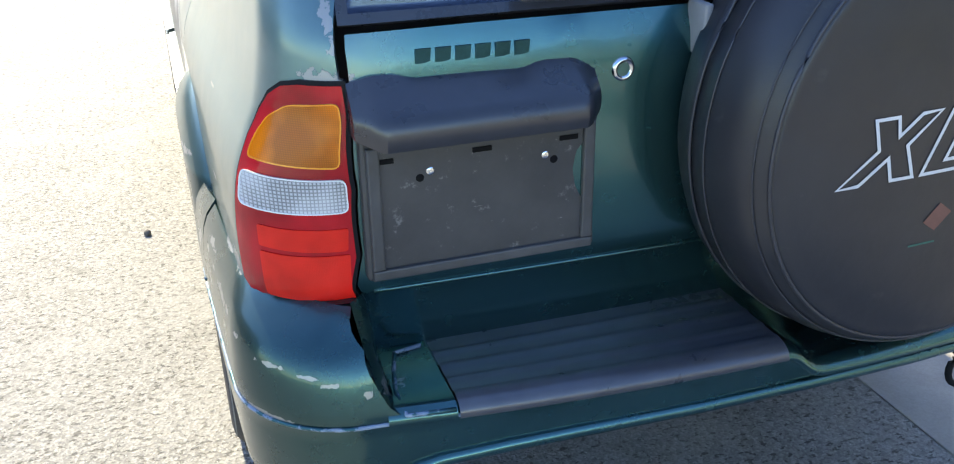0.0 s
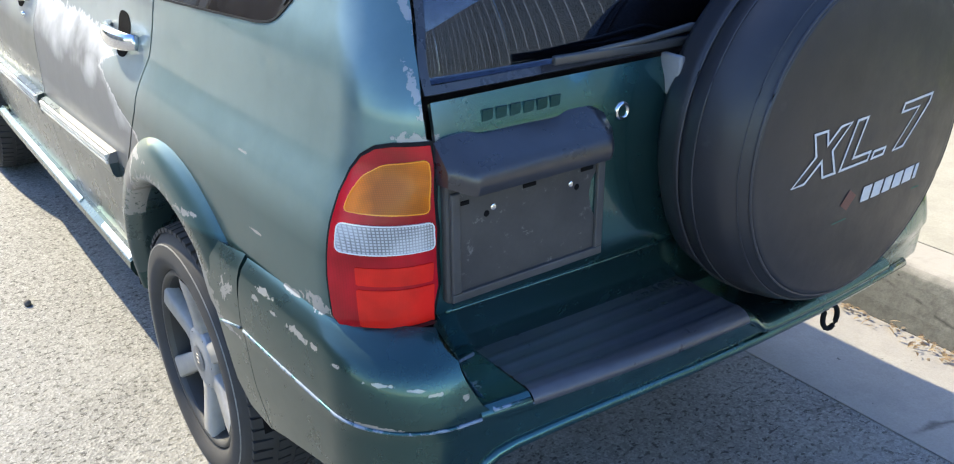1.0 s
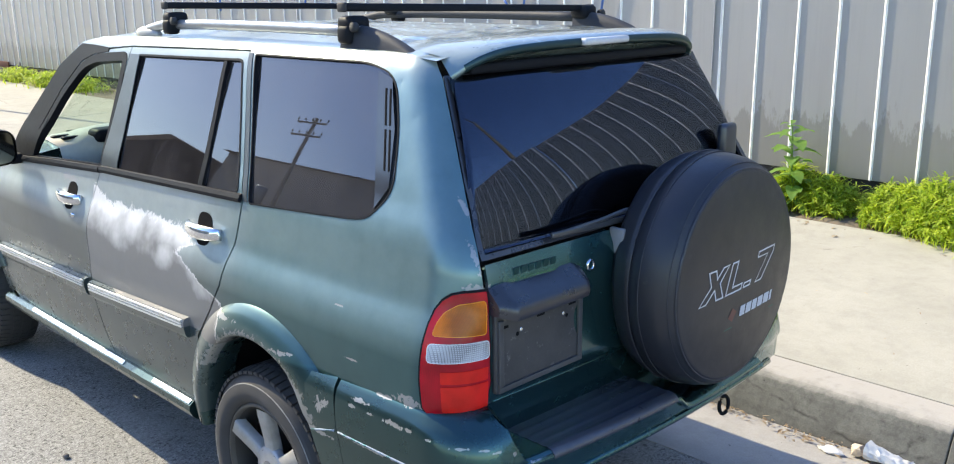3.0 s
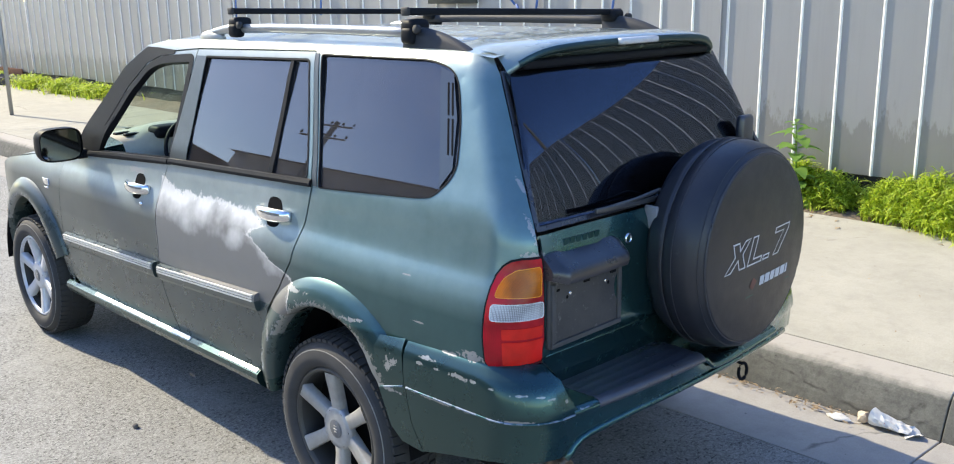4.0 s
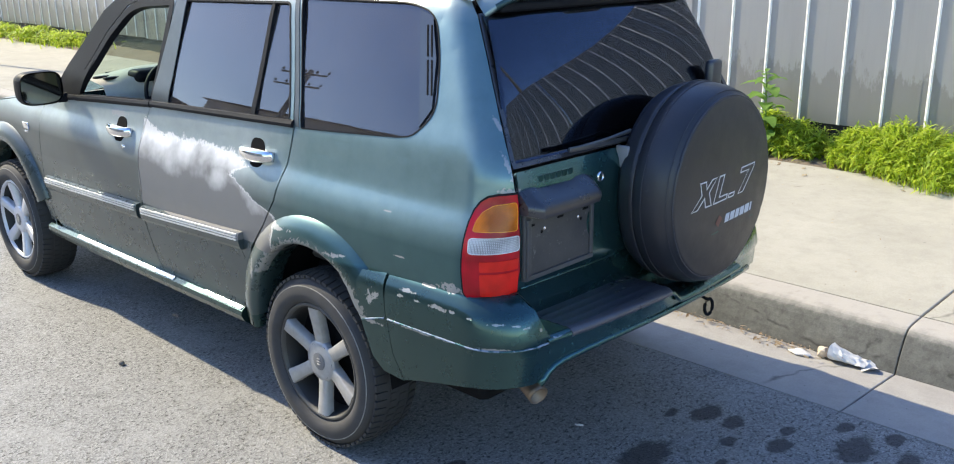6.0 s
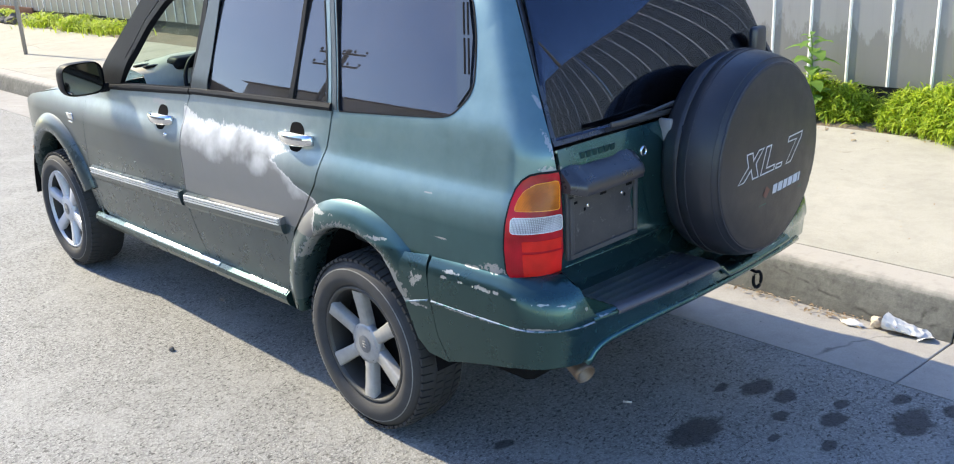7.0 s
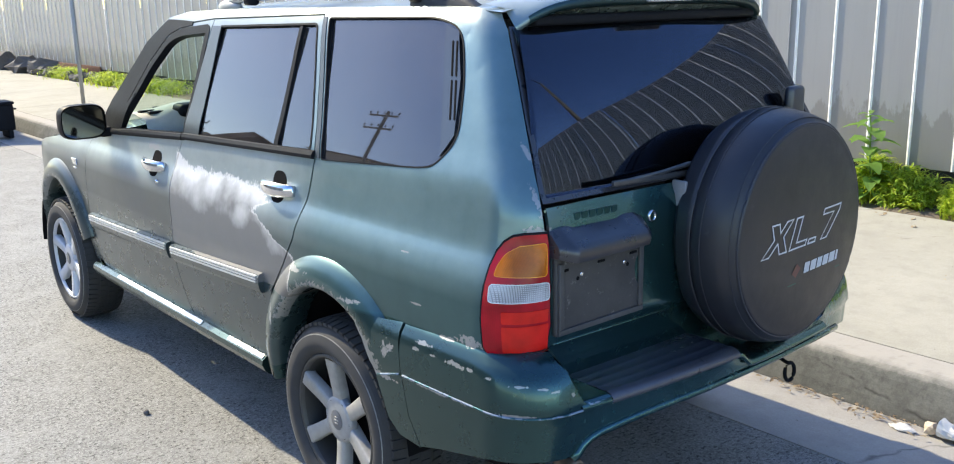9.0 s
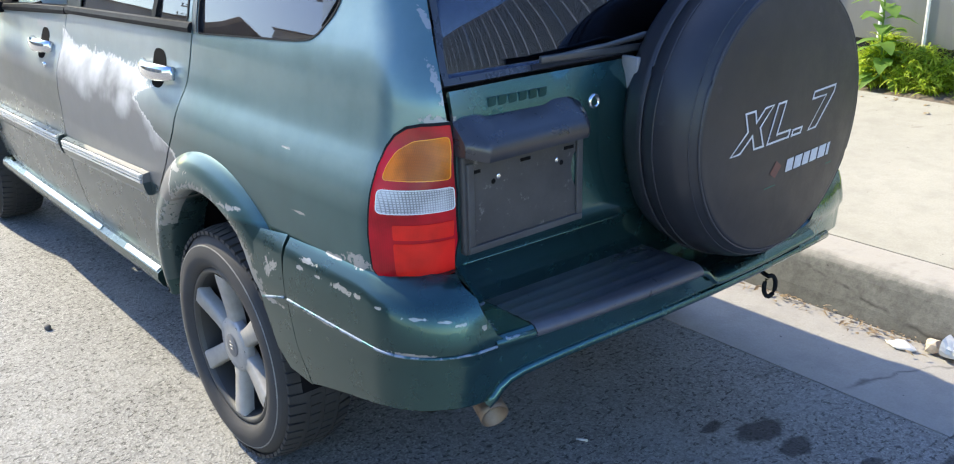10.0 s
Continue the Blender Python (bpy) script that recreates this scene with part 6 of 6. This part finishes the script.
# ghost of a removed badge, as plain blocks
for i in range(6):
    x = -0.586 + 0.0275 * i
    slab([(x, 1.112), (x + 0.021, 1.112), (x + 0.023, 1.131), (x + 0.002, 1.131)], body(tail_p(x + 0.011, 1.121), 1.121)[1] + 0.003, 0.0045, BADGE_MARK, "badge_block", tailgate, "", 0)

# ---- spare wheel cover ----
SX, SZ = 0.142, 0.995
spare_profile = [(-0.835, 0.20), (-0.836, 0.305), (-0.846, 0.338), (-0.868, 0.352), (-0.90, 0.357), (-0.918, 0.3585), (-0.921, 0.3545), (-0.924, 0.3585), (-0.960, 0.357), (-1.000, 0.352), (-1.030, 0.342), (-1.046, 0.330), (-1.054, 0.3195), (-1.0575, 0.3190), (-1.060, 0.3145), (-1.060, 0.308), (-1.064, 0.29), (-1.070, 0.22), (-1.074, 0.12), (-1.075, 0.0)]
wob = lambda a, y: (0.008 if y > -0.91 else 0.003) * noise.noise((math.cos(a) * 2.5, math.sin(a) * 2.5, y * 9)) if -1.03 < y < -0.84 and abs(y + 0.92) > 0.004 and abs(y + 0.96) > 0.002 else 0.0
cover = part("spare_cover", lathe(spare_profile, (SX, 0, SZ), "y", 96, wobble=wob), COVER, car, "black vinyl spare wheel cover with faded print")
for along, radius, r in ((-0.9205, 0.3590, 0.0022), (-0.9560, 0.3585, 0.0016), (-1.0560, 0.3205, 0.0030), (-1.0405, 0.3365, 0.0014)):
    ring = [(SX + radius * math.cos(a), along, SZ + radius * math.sin(a)) for a in np.linspace(0, 2 * math.pi, 97)]
    part("seam", tube(ring, r, 6, cap=False), SEAM, cover)
part("spare_bracket", box((0.22, 0.10, 0.26), (SX, -0.83, 1.0), 0.02), BLACK_TRIM, car)
part("bracket_arm", box((0.085, 0.036, 0.19), (0.535, -0.765, 1.285), 0.016, 3), HOOD_PLASTIC, car)
part("hinge_cover", box((0.014, 0.05, 0.075), (-0.176, -0.852, 1.128), 0.004), plain("bracket_grey", (0.22, 0.22, 0.23), 0.5, grain=0.2), car, "pale grey bracket plate")


def face_point(u, w):
    """A place on the cover's face: u to the right, w up, turned a little."""
    c, s = math.cos(radians(2.0)), math.sin(radians(2.0))
    x, z = u * c - w * s, u * s + w * c
    r = math.hypot(x, z)
    y = float(np.interp(r, [0.0, 0.12, 0.22, 0.29, 0.31], [-1.075, -1.074, -1.070, -1.064, -1.060]))
    return Vector((SX + x, y - 0.0015, SZ + z))


def outline_stroke(points, width, mat, name, label):
    """A flat line of a given width along a closed outline."""
    inner = scaled(points, width)
    bm = bmesh.new()
    a = [bm.verts.new(face_point(*p)) for p in points]
    b2 = [bm.verts.new(face_point(*p)) for p in inner]
    n = len(points)
    for i in range(n):
        j = (i + 1) % n
        bm.faces.new((a[i], a[j], b2[j], b2[i]))
    part(name, bm, mat, cover, label, smooth=False)


def lean(pts, h0=-0.030):
    """Slants plain shapes to the right."""
    return [(u + (w - h0) * 0.42, w) for u, w in pts]


def shift(pts, u0, w0):
    return lean([(u0 + u, w0 + w) for u, w in pts], w0)


PRINT = [
    ([(0, 0), (0.035, 0), (0.060, 0.030), (0.080, 0), (0.118, 0), (0.083, 0.047), (0.112, 0.090), (0.078, 0.090), (0.060, 0.066), (0.046, 0.090), (0.008, 0.090), (0.036, 0.047)], -0.218),
    ([(0, 0), (0.085, 0), (0.085, 0.020), (0.034, 0.020), (0.034, 0.090), (0, 0.090)], -0.093),
    ([(0, 0), (0.040, 0), (0.040, 0.017), (0, 0.017)], 0.000),
    ([(0.018, 0), (0.054, 0), (0.097, 0.070), (0.097, 0.090), (0, 0.090), (0, 0.070), (0.058, 0.070)], 0.048),
]
for pts, u0 in PRINT:
    outline_stroke([(u * 1.05, w * 1.05) for u, w in shift(pts, u0, -0.036)], 0.0050, WHITE_MARK, "printed_outline", "white outlined slanted shape")


def print_block(pts, mat, name, label=""):
    bm = bmesh.new()
    bm.faces.new([bm.verts.new(face_point(*p)) for p in pts])
    part(name, bm, mat, cover, label, smooth=False)


for i, w in enumerate((0.028, 0.030, 0.027, 0.030, 0.032, 0.012)):
    u = -0.012 + sum((0.028, 0.030, 0.027, 0.030, 0.032, 0.012)[:i]) + 0.0065 * i
    print_block([(u, -0.123), (u + w, -0.123), (u + w + 0.007, -0.092), (u + 0.007, -0.092)], WHITE_MARK, "printed_bar", "plain white printed bar")
print_block([(-0.074, -0.112), (-0.052, -0.128), (-0.028, -0.102), (-0.050, -0.085)], RED_MARK, "printed_emblem", "faded red diamond print")
print_block([(-0.092, -0.148), (0.205, -0.150), (0.205, -0.147), (-0.092, -0.145)], GREEN_MARK, "printed_line", "thin faded green line")

# ---- spoiler, third brake lamp, wiper ----
rows = []
for i in range(41):
    u = -1 + 2 * i / 40
    x = 0.565 * u
    e = abs(u) ** 9
    drop = 0.062 * e
    top = 1.692 - 0.014 * u * u
    rows.append([Vector(p) for p in ((x, -0.46, top + 0.004 - drop * 0.2), (x, -0.54, top + 0.010 - drop * 0.5), (x, -0.600 + 0.03 * e, top + 0.006 - drop), (x, -0.640 + 0.06 * e, top - 0.006 - drop), (x, -0.648 + 0.06 * e, top - 0.018 - drop), (x, -0.640 + 0.06 * e, top - 0.030 - drop), (x, -0.60 + 0.03 * e, top - 0.036 - drop), (x, -0.555, 1.607 - drop * 0.2))])
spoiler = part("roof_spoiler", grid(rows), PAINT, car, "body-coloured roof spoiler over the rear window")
part("spoiler_lip", grid([[p + Vector((0, -0.003, 0)) for p in row[3:7]] for row in rows[1:-1]]), plain("spoiler_green", (0.020, 0.052, 0.058), 0.32, 0.5, grain=0.2), spoiler, "dark green rear lip")
part("spoiler_underside", box((1.02, 0.05, 0.03), (0, -0.585, 1.622), 0.008), BLACK_TRIM, spoiler)
part("brake_lamp", box((0.21, 0.03, 0.022), (0.005, -0.652, 1.675), 0.008), plain("pale_lens", (0.62, 0.62, 0.62), 0.2, grain=0.15, scale=90), car, "pale high-mounted brake lamp")
wiper = part("wiper_arm", tube([(-0.02, -0.848, 1.180), (-0.12, -0.838, 1.205), (-0.24, -0.836, 1.196), (-0.40, -0.826, 1.190)], [0.012, 0.008, 0.006, 0.004], 8), WIPER, car)
part("wiper_blade", box((0.36, 0.012, 0.016), (-0.26, -0.832, 1.183), 0.003, turn=pose(0, 0, 0, 0, 2.0, 0)), WIPER, wiper)
part("wiper_pivot", lathe([(-0.82, 0.028), (-0.855, 0.026), (-0.865, 0.018), (-0.866, 0)], (-0.02, 0, 1.180), "y", 16), BLACK_TRIM, wiper)

# ---- roof rails and crossbars ----
for k, rx in ((-1, 0.555), (1, 0.505)):
    zr = lambda y: roof_at(rx, y).z
    pts = [(k * rx, y, zr(y) + h) for y, h in ((1.23, 0.004), (1.14, 0.025), (1.02, 0.040), (0.7, 0.046), (0.3, 0.046), (-0.05, 0.044), (-0.20, 0.042))]
    # light and shade put into the rails' colours: left lit, right shaded
    rail = part("roof_rail", tube(pts, [0.012, 0.017, 0.018, 0.018, 0.018, 0.018, 0.018], 12), LIT_RAIL if k < 0 else RAIL, car, "roof rail coloured silver for its lit top" if k < 0 else "roof rail coloured dark grey for its shaded underside")
    rows = []
    for i in range(17):
        t = i / 16
        y = -0.13 - 0.31 * t
        h = 0.066 * (1 - t ** 2.2) + 0.004
        rows.append([Vector((k * rx + 0.030 * c * (1 - 0.3 * t), y, zr(y) - 0.01 + max(0, h * s))) for c, s in ((-1, 0), (-0.9, 0.6), (-0.5, 0.95), (0, 1.05), (0.5, 0.95), (0.9, 0.6), (1, 0))])
    part("rail_foot", grid(rows), RAIL, rail, "dark grey plastic rail foot")
    part("front_foot", blob((k * rx, 1.16, zr(1.16) + 0.006), (0.026, 0.10, 0.030), 2, 0.05), POLE, rail)


def crossbar(y):
    bar = thing("roof_crossbar", "black steel roof crossbar clamped to the roof rails", "roof rack", "crossbars on the roof")
    height = lambda x: 1.782 - 0.030 * (x + 0.59) / 1.125
    part("bar", box((1.125, 0.034, 0.024), (-0.0275, y, height(-0.0275)), 0.006, turn=pose(0, 0, 0, 0, 1.53, 0)), BLACK_TRIM, bar)
    for k, rx in ((-1, 0.555), (1, 0.505)):
        z0 = roof_at(rx, y).z + 0.046
        clamp = part("clamp", box((0.075, 0.075, 0.05), (k * rx, y, z0 + 0.016), 0.016), BLACK_TRIM, bar)
        part("clamp_jaw", box((0.05, 0.06, 0.055), (k * (rx + 0.020), y, z0 - 0.012), 0.014), BLACK_TRIM, clamp)
        x = -0.594 if k < 0 else 0.539
        part("end_cap", box((0.012, 0.038, 0.028), (x, y, height(x)), 0.005), RUBBER, bar)
        part("clamp_knob", lathe([(0, 0.0), (0, 0.014), (0.016, 0.014), (0.02, 0.0)], (k * (rx + 0.04), y - 0.045, z0 + 0.01), "x", 12), RUBBER, clamp)


crossbar(-0.16)
crossbar(0.93)

# ---- door mirror ----
for k in (-1, 1):
    rows = []
    for i in range(13):
        t = i / 12
        s = 0.55 + 0.45 * math.sin(math.pi * min(1.0, 0.12 + t * 0.5))
        y = 2.155 - 0.145 * t
        row = []
        for j in range(24):
            a = 2 * math.pi * j / 24
            c, d = math.cos(a), math.sin(a)
            c, d = math.copysign(abs(c) ** 0.55, c), math.copysign(abs(d) ** 0.55, d)
            row.append(Vector((k * (0.925 + 0.105 * c * s), y, 1.165 + 0.082 * d * s)))
        rows.append(row)
    bm = grid(rows, close_v=True)
    bm.verts.ensure_lookup_table()
    bm.faces.new(bm.verts[:24])
    mirror = part("door_mirror", bm, BLACK_TRIM, car, "black door mirror housing")
    bm = bmesh.new()
    bm.faces.new([bm.verts.new((k * (0.925 + 0.095 * math.copysign(abs(math.cos(a)) ** 0.55, math.cos(a))), 2.018, 1.165 + 0.073 * math.copysign(abs(math.sin(a)) ** 0.55, math.sin(a)))) for a in np.linspace(0, 2 * math.pi, 24, endpoint=False)])
    part("mirror_pane", bm, MIRROR, mirror)
    part("mirror_stalk", box((0.10, 0.07, 0.045), (k * 0.80, 2.07, 1.105), 0.012), BLACK_TRIM, mirror)
    s = body if k < 0 else right(body)
    part("mirror_base", panel([(1.90, 1.135), (1.80, 1.30), (2.0, 1.16), (2.06, 1.10)], [], s, 0.03, 0.01, lift=0.004), BLACK_TRIM, mirror)
q = Vector(body(2.50, 0.915))
badge = part("side_badge", box((0.006, 0.075, 0.035), q + Vector((-0.003, 0, 0)), 0.003), CHROME, car, "small chrome fender badge")
part("badge_bar", box((0.005, 0.05, 0.010), q + Vector((-0.003, 0, -0.032)), 0.002), CHROME, badge)


# ---- wheels ----
def wheel(k, y, spin, alloy):
    """Tyre, rim, six spokes and hub cap on an axle along x; k: the side."""
    c = Vector((0, y, 0.338))
    X = lambda d: k * (0.878 - d)
    root = part("wheel", lathe([(X(0.235), 0.215), (X(0.232), 0.25), (X(0.225), 0.30), (X(0.20), 0.328), (X(0.165), 0.338), (X(0.07), 0.338), (X(0.035), 0.328), (X(0.014), 0.305)], c, "x", 72), RUBBER, car, "worn black tyre on alloy wheel")
    part("sidewall", lathe([(X(0.0145), 0.3055), (X(0.006), 0.296), (X(0.004), 0.290), (X(0.0), 0.268), (X(0.001), 0.255), (X(0.006), 0.243), (X(0.016), 0.232), (X(0.024), 0.228)], c, "x", 72), SIDEWALL, root, "dusty grey tyre sidewall")
    part("scuff_ring", lathe([(X(0.0075), 0.2975), (X(0.0045), 0.2965), (X(0.0055), 0.2935)], c, "x", 72), plain("scuffed_rubber", (0.20, 0.195, 0.18), 0.8, grain=0.5, scale=50), root)
    bm = bmesh.new()
    for i in range(64):
        a = 2 * math.pi * i / 64
        for d0, d1, off in ((0.022, 0.066, 0.0), (0.080, 0.112, 0.5), (0.124, 0.158, 0.0), (0.170, 0.210, 0.5)):
            b0 = a + off * 2 * math.pi / 64
            vs = []
            for r in (0.330, 0.341):
                for d in (d0, d1):
                    for da in (-0.036, 0.036):
                        rr = r - (0.008 if (d0 < 0.03 and d == d0) or (d1 > 0.2 and d == d1) else 0)
                        vs.append(bm.verts.new(c + Vector((X(d), rr * math.cos(b0 + da), rr * math.sin(b0 + da)))))
            bm.faces.new((vs[4], vs[5], vs[7], vs[6]))
            bm.faces.new((vs[0], vs[1], vs[5], vs[4]))
            bm.faces.new((vs[2], vs[6], vs[7], vs[3]))
            bm.faces.new((vs[0], vs[4], vs[6], vs[2]))
            bm.faces.new((vs[1], vs[3], vs[7], vs[5]))
    bmesh.ops.recalc_face_normals(bm, faces=bm.faces)
    part("tread", bm, RUBBER, root, smooth=False)
    rim = part("rim", lathe([(X(0.022), 0.229), (X(0.015), 0.224), (X(0.017), 0.216), (X(0.030), 0.212)], c, "x", 64), plain("rim_lip", (0.055, 0.054, 0.052), 0.5, 0.2) if alloy is ALLOY else alloy, root, "alloy rim")
    part("rim_barrel", lathe([(X(0.030), 0.212), (X(0.045), 0.206), (X(0.09), 0.200), (X(0.16), 0.196)], c, "x", 64), plain("barrel_black", (0.022, 0.021, 0.020), 0.6), rim)
    part("brake_disc", lathe([(X(0.105), 0.20), (X(0.105), 0.06), (X(0.09), 0.0)], c, "x", 40), DARK, root)
    for i in range(6):
        a = radians(spin) + i * math.pi / 3
        rows = []
        for r, w, d in ((0.05, 0.028, 0.034), (0.10, 0.025, 0.031), (0.15, 0.026, 0.024), (0.19, 0.028, 0.018), (0.212, 0.030, 0.017)):
            rad, tan = Vector((0, math.cos(a), math.sin(a))), Vector((0, -math.sin(a), math.cos(a)))
            ctr = c + rad * r
            rows.append([ctr + Vector((X(d + 0.035), 0, 0)) - tan * w * 1.0, ctr + Vector((X(d + 0.006), 0, 0)) - tan * w, ctr + Vector((X(d), 0, 0)) - tan * w * 0.8, ctr + Vector((X(d), 0, 0)) + tan * w * 0.8, ctr + Vector((X(d + 0.006), 0, 0)) + tan * w, ctr + Vector((X(d + 0.035), 0, 0)) + tan * w])
        bm = grid(rows)
        part("spoke", bm, alloy, rim)
    part("hub_cap", lathe([(X(0.056), 0.080), (X(0.038), 0.080), (X(0.032), 0.076), (X(0.029), 0.058), (X(0.027), 0.034), (X(0.026), 0.0)], c, "x", 40), CAP_ALLOY if alloy is ALLOY else alloy, rim, "hub cap with worn emblem")
    part("cap_emblem", lathe([(X(0.0255), 0.034), (X(0.0245), 0.032), (X(0.0245), 0.0)], c, "x", 28), plain("cap_grey", (0.16, 0.17, 0.19), 0.4, 0.4), rim)
    for i in range(3):
        part("emblem_bar", box((0.002, 0.022 - 0.006 * abs(i - 1), 0.004), c + Vector((X(0.0238), 0, 0.011 * (i - 1))), 0.0005, 1), ALLOY, rim)
    for i in range(6):
        a = radians(spin + 30) + i * math.pi / 3
        part("lug_hole", lathe([(X(0.0325), 0.007), (X(0.0305), 0.006), (X(0.0320), 0.0)], c + Vector((0, 0.064 * math.cos(a), 0.064 * math.sin(a))), "x", 10), DARK, rim)


LIGHT_ALLOY = plain("pale_alloy", (0.55, 0.56, 0.60), 0.4, 0.3, grain=0.12, scale=22)
wheel(-1, 0.0, 27, ALLOY)
wheel(-1, 2.8, 20, LIGHT_ALLOY)
wheel(1, 0.0, 40, ALLOY)
wheel(1, 2.8, 12, LIGHT_ALLOY)
part("rear_axle", tube([(-0.70, 0, 0.338), (0.70, 0, 0.338)], 0.045, 12), DARK, car)
part("front_axle", tube([(-0.70, 2.8, 0.338), (0.70, 2.8, 0.338)], 0.035, 12), DARK, car)

# ---- cabin ----
rows = []
for i in range(19):
    t = i / 18
    x = -0.70 + 1.40 * t
    hump = 0.045 * math.exp(-((x + 0.38) / 0.19) ** 4)
    rows.append([Vector(p) for p in ((x, 2.34 - 0.2 * x * x, 1.160), (x, 2.15, 1.180 + hump * 0.3), (x, 1.98, 1.185 + hump), (x, 1.84 - hump, 1.165 + hump * 1.3), (x, 1.80, 1.08), (x, 1.86, 0.85), (x, 1.90, 0.62))])
dash = part("dashboard", grid(rows), DASH, car, "beige dashboard top with air vents")
part("cluster_hood", box((0.34, 0.12, 0.06), (-0.38, 1.84, 1.200), 0.025, 3), BLACK_TRIM, dash)
for x, y in ((-0.62, 2.0), (-0.60, 1.93), (-0.50, 2.12)):
    part("air_vent", box((0.10, 0.035, 0.012), (x, y, 1.190), 0.004), BLACK_TRIM, dash)
bm = lathe([(0.0, 0.178), (0.010, 0.173), (0.014, 0.178), (0.010, 0.186), (0.0, 0.190), (-0.010, 0.186), (-0.014, 0.178), (-0.010, 0.173), (0.0, 0.178)], (0, 0, 0), "y", 40)
box((0.34, 0.02, 0.05), (0, 0.01, 0), 0.008, bm=bm)
box((0.10, 0.05, 0.12), (0, 0.0, -0.01), 0.02, bm=bm)
bm.transform(pose(-0.38, 1.68, 1.095, -25, 0, 0))
part("steering_wheel", bm, BLACK_TRIM, car)
for x in (-0.36, 0.36):
    seat = part("front_seat", box((0.50, 0.50, 0.16), (x, 1.05, 0.66), 0.06, 3), SEAT, car)
    part("seat_back", box((0.48, 0.14, 0.60), (x, 0.78, 0.98), 0.06, 3, turn=None), SEAT, seat)
    part("headrest", box((0.26, 0.09, 0.16), (x, 0.73, 1.36), 0.04, 3), SEAT, seat)
part("rear_bench", box((1.25, 0.5, 0.16), (0, 0.15, 0.68), 0.06, 3), SEAT, car)
part("bench_back", box((1.25, 0.14, 0.55), (0, -0.12, 0.98), 0.06, 3), SEAT, car)
part("headliner", grid([[roof_at(0.5 * u, y) - Vector((0, 0, 0.03)) for u in np.linspace(-1, 1, 9)] for y in np.linspace(-0.45, 1.45, 9)]), DASH, car)

# ---- the car ahead ----
def pickup():
    t = thing("pickup", "white pickup parked further ahead at the kerb", "pickup")
    part("bed", box((1.75, 2.2, 0.62), (0.10, 12.95, 0.82), 0.05, 3), WHITE_PAINT, t)
    part("cab", box((1.65, 1.7, 0.85), (0.10, 15.1, 1.45), 0.14, 3), WHITE_PAINT, t)
    part("nose", box((1.72, 3.0, 0.60), (0.10, 15.8, 0.82), 0.08, 3), WHITE_PAINT, t)
    part("cab_window", box((1.30, 0.02, 0.45), (0.10, 14.245, 1.60), 0.06, 2), BLACK_TRIM, t)
    part("rear_bumper", box((1.72, 0.16, 0.18), (0.10, 11.80, 0.56), 0.03), CHROME, t)
    for k in (-1, 1):
        part("tail_lamp", box((0.14, 0.05, 0.36), (0.10 + k * 0.80, 11.835, 0.92), 0.02), RED_LENS, t)
        for y in (12.9, 16.4):
            part("wheel", lathe([(-0.11, 0.0), (-0.11, 0.30), (-0.09, 0.34), (0.09, 0.34), (0.11, 0.30), (0.11, 0.0)], (0.10 + k * 0.74, y, 0.34), "x", 32), RUBBER, t)
    crate = thing("tool_box", "black steel box on the road behind the pickup", "box")
    part("crate_body", box((0.60, 0.42, 0.34), (0.70, 11.35, 0.28), 0.02), BLACK_TRIM, crate)
    part("crate_lid", box((0.62, 0.44, 0.04), (0.70, 11.35, 0.47), 0.01), BLACK_TRIM, crate)
    part("crate_handle", tube([(1.01, 11.25, 0.38), (1.05, 11.25, 0.38), (1.05, 11.45, 0.38), (1.01, 11.45, 0.38)], 0.010, 8), BLACK_TRIM, crate)
    for dx in (-0.24, 0.24):
        part("foot", box((0.06, 0.36, 0.12), (0.70 + dx, 11.35, 0.06), 0.01), BLACK_TRIM, crate)


pickup()
shed(-18, 4, 31, 7.8, 8.0, 14, "long dark warehouse across the street")
gabled_shed(-18, 31.2, 40.2, 7.1, 7.9, 16, "gabled dark warehouse across the street")
shed(-18, 40.4, 90, 7.4, 7.6, 14, "low dark warehouse across the street")
lamp_post = thing("street_lamp", "slim brown street lamp pole standing beyond the fence", "street lamp")
part("pole", tube([(5.4, -6.75, 0.0), (5.4, -6.75, 3.5), (5.42, -6.72, 7.3)], [0.085, 0.07, 0.05], 10), WOOD_POLE, lamp_post)
part("arm", tube([(5.42, -6.72, 7.2), (5.2, -6.6, 7.4), (4.8, -6.4, 7.45)], 0.03, 8), WOOD_POLE, lamp_post)
part("lamp_head", box((0.34, 0.16, 0.10), (4.68, -6.35, 7.42), 0.03), POLE, lamp_post)
utility_pole(-12.5, 17.9, 7.6)
utility_pole(-15.5, 36.2, 7.3)
utility_pole(-12.5, -14.0, 8.3)
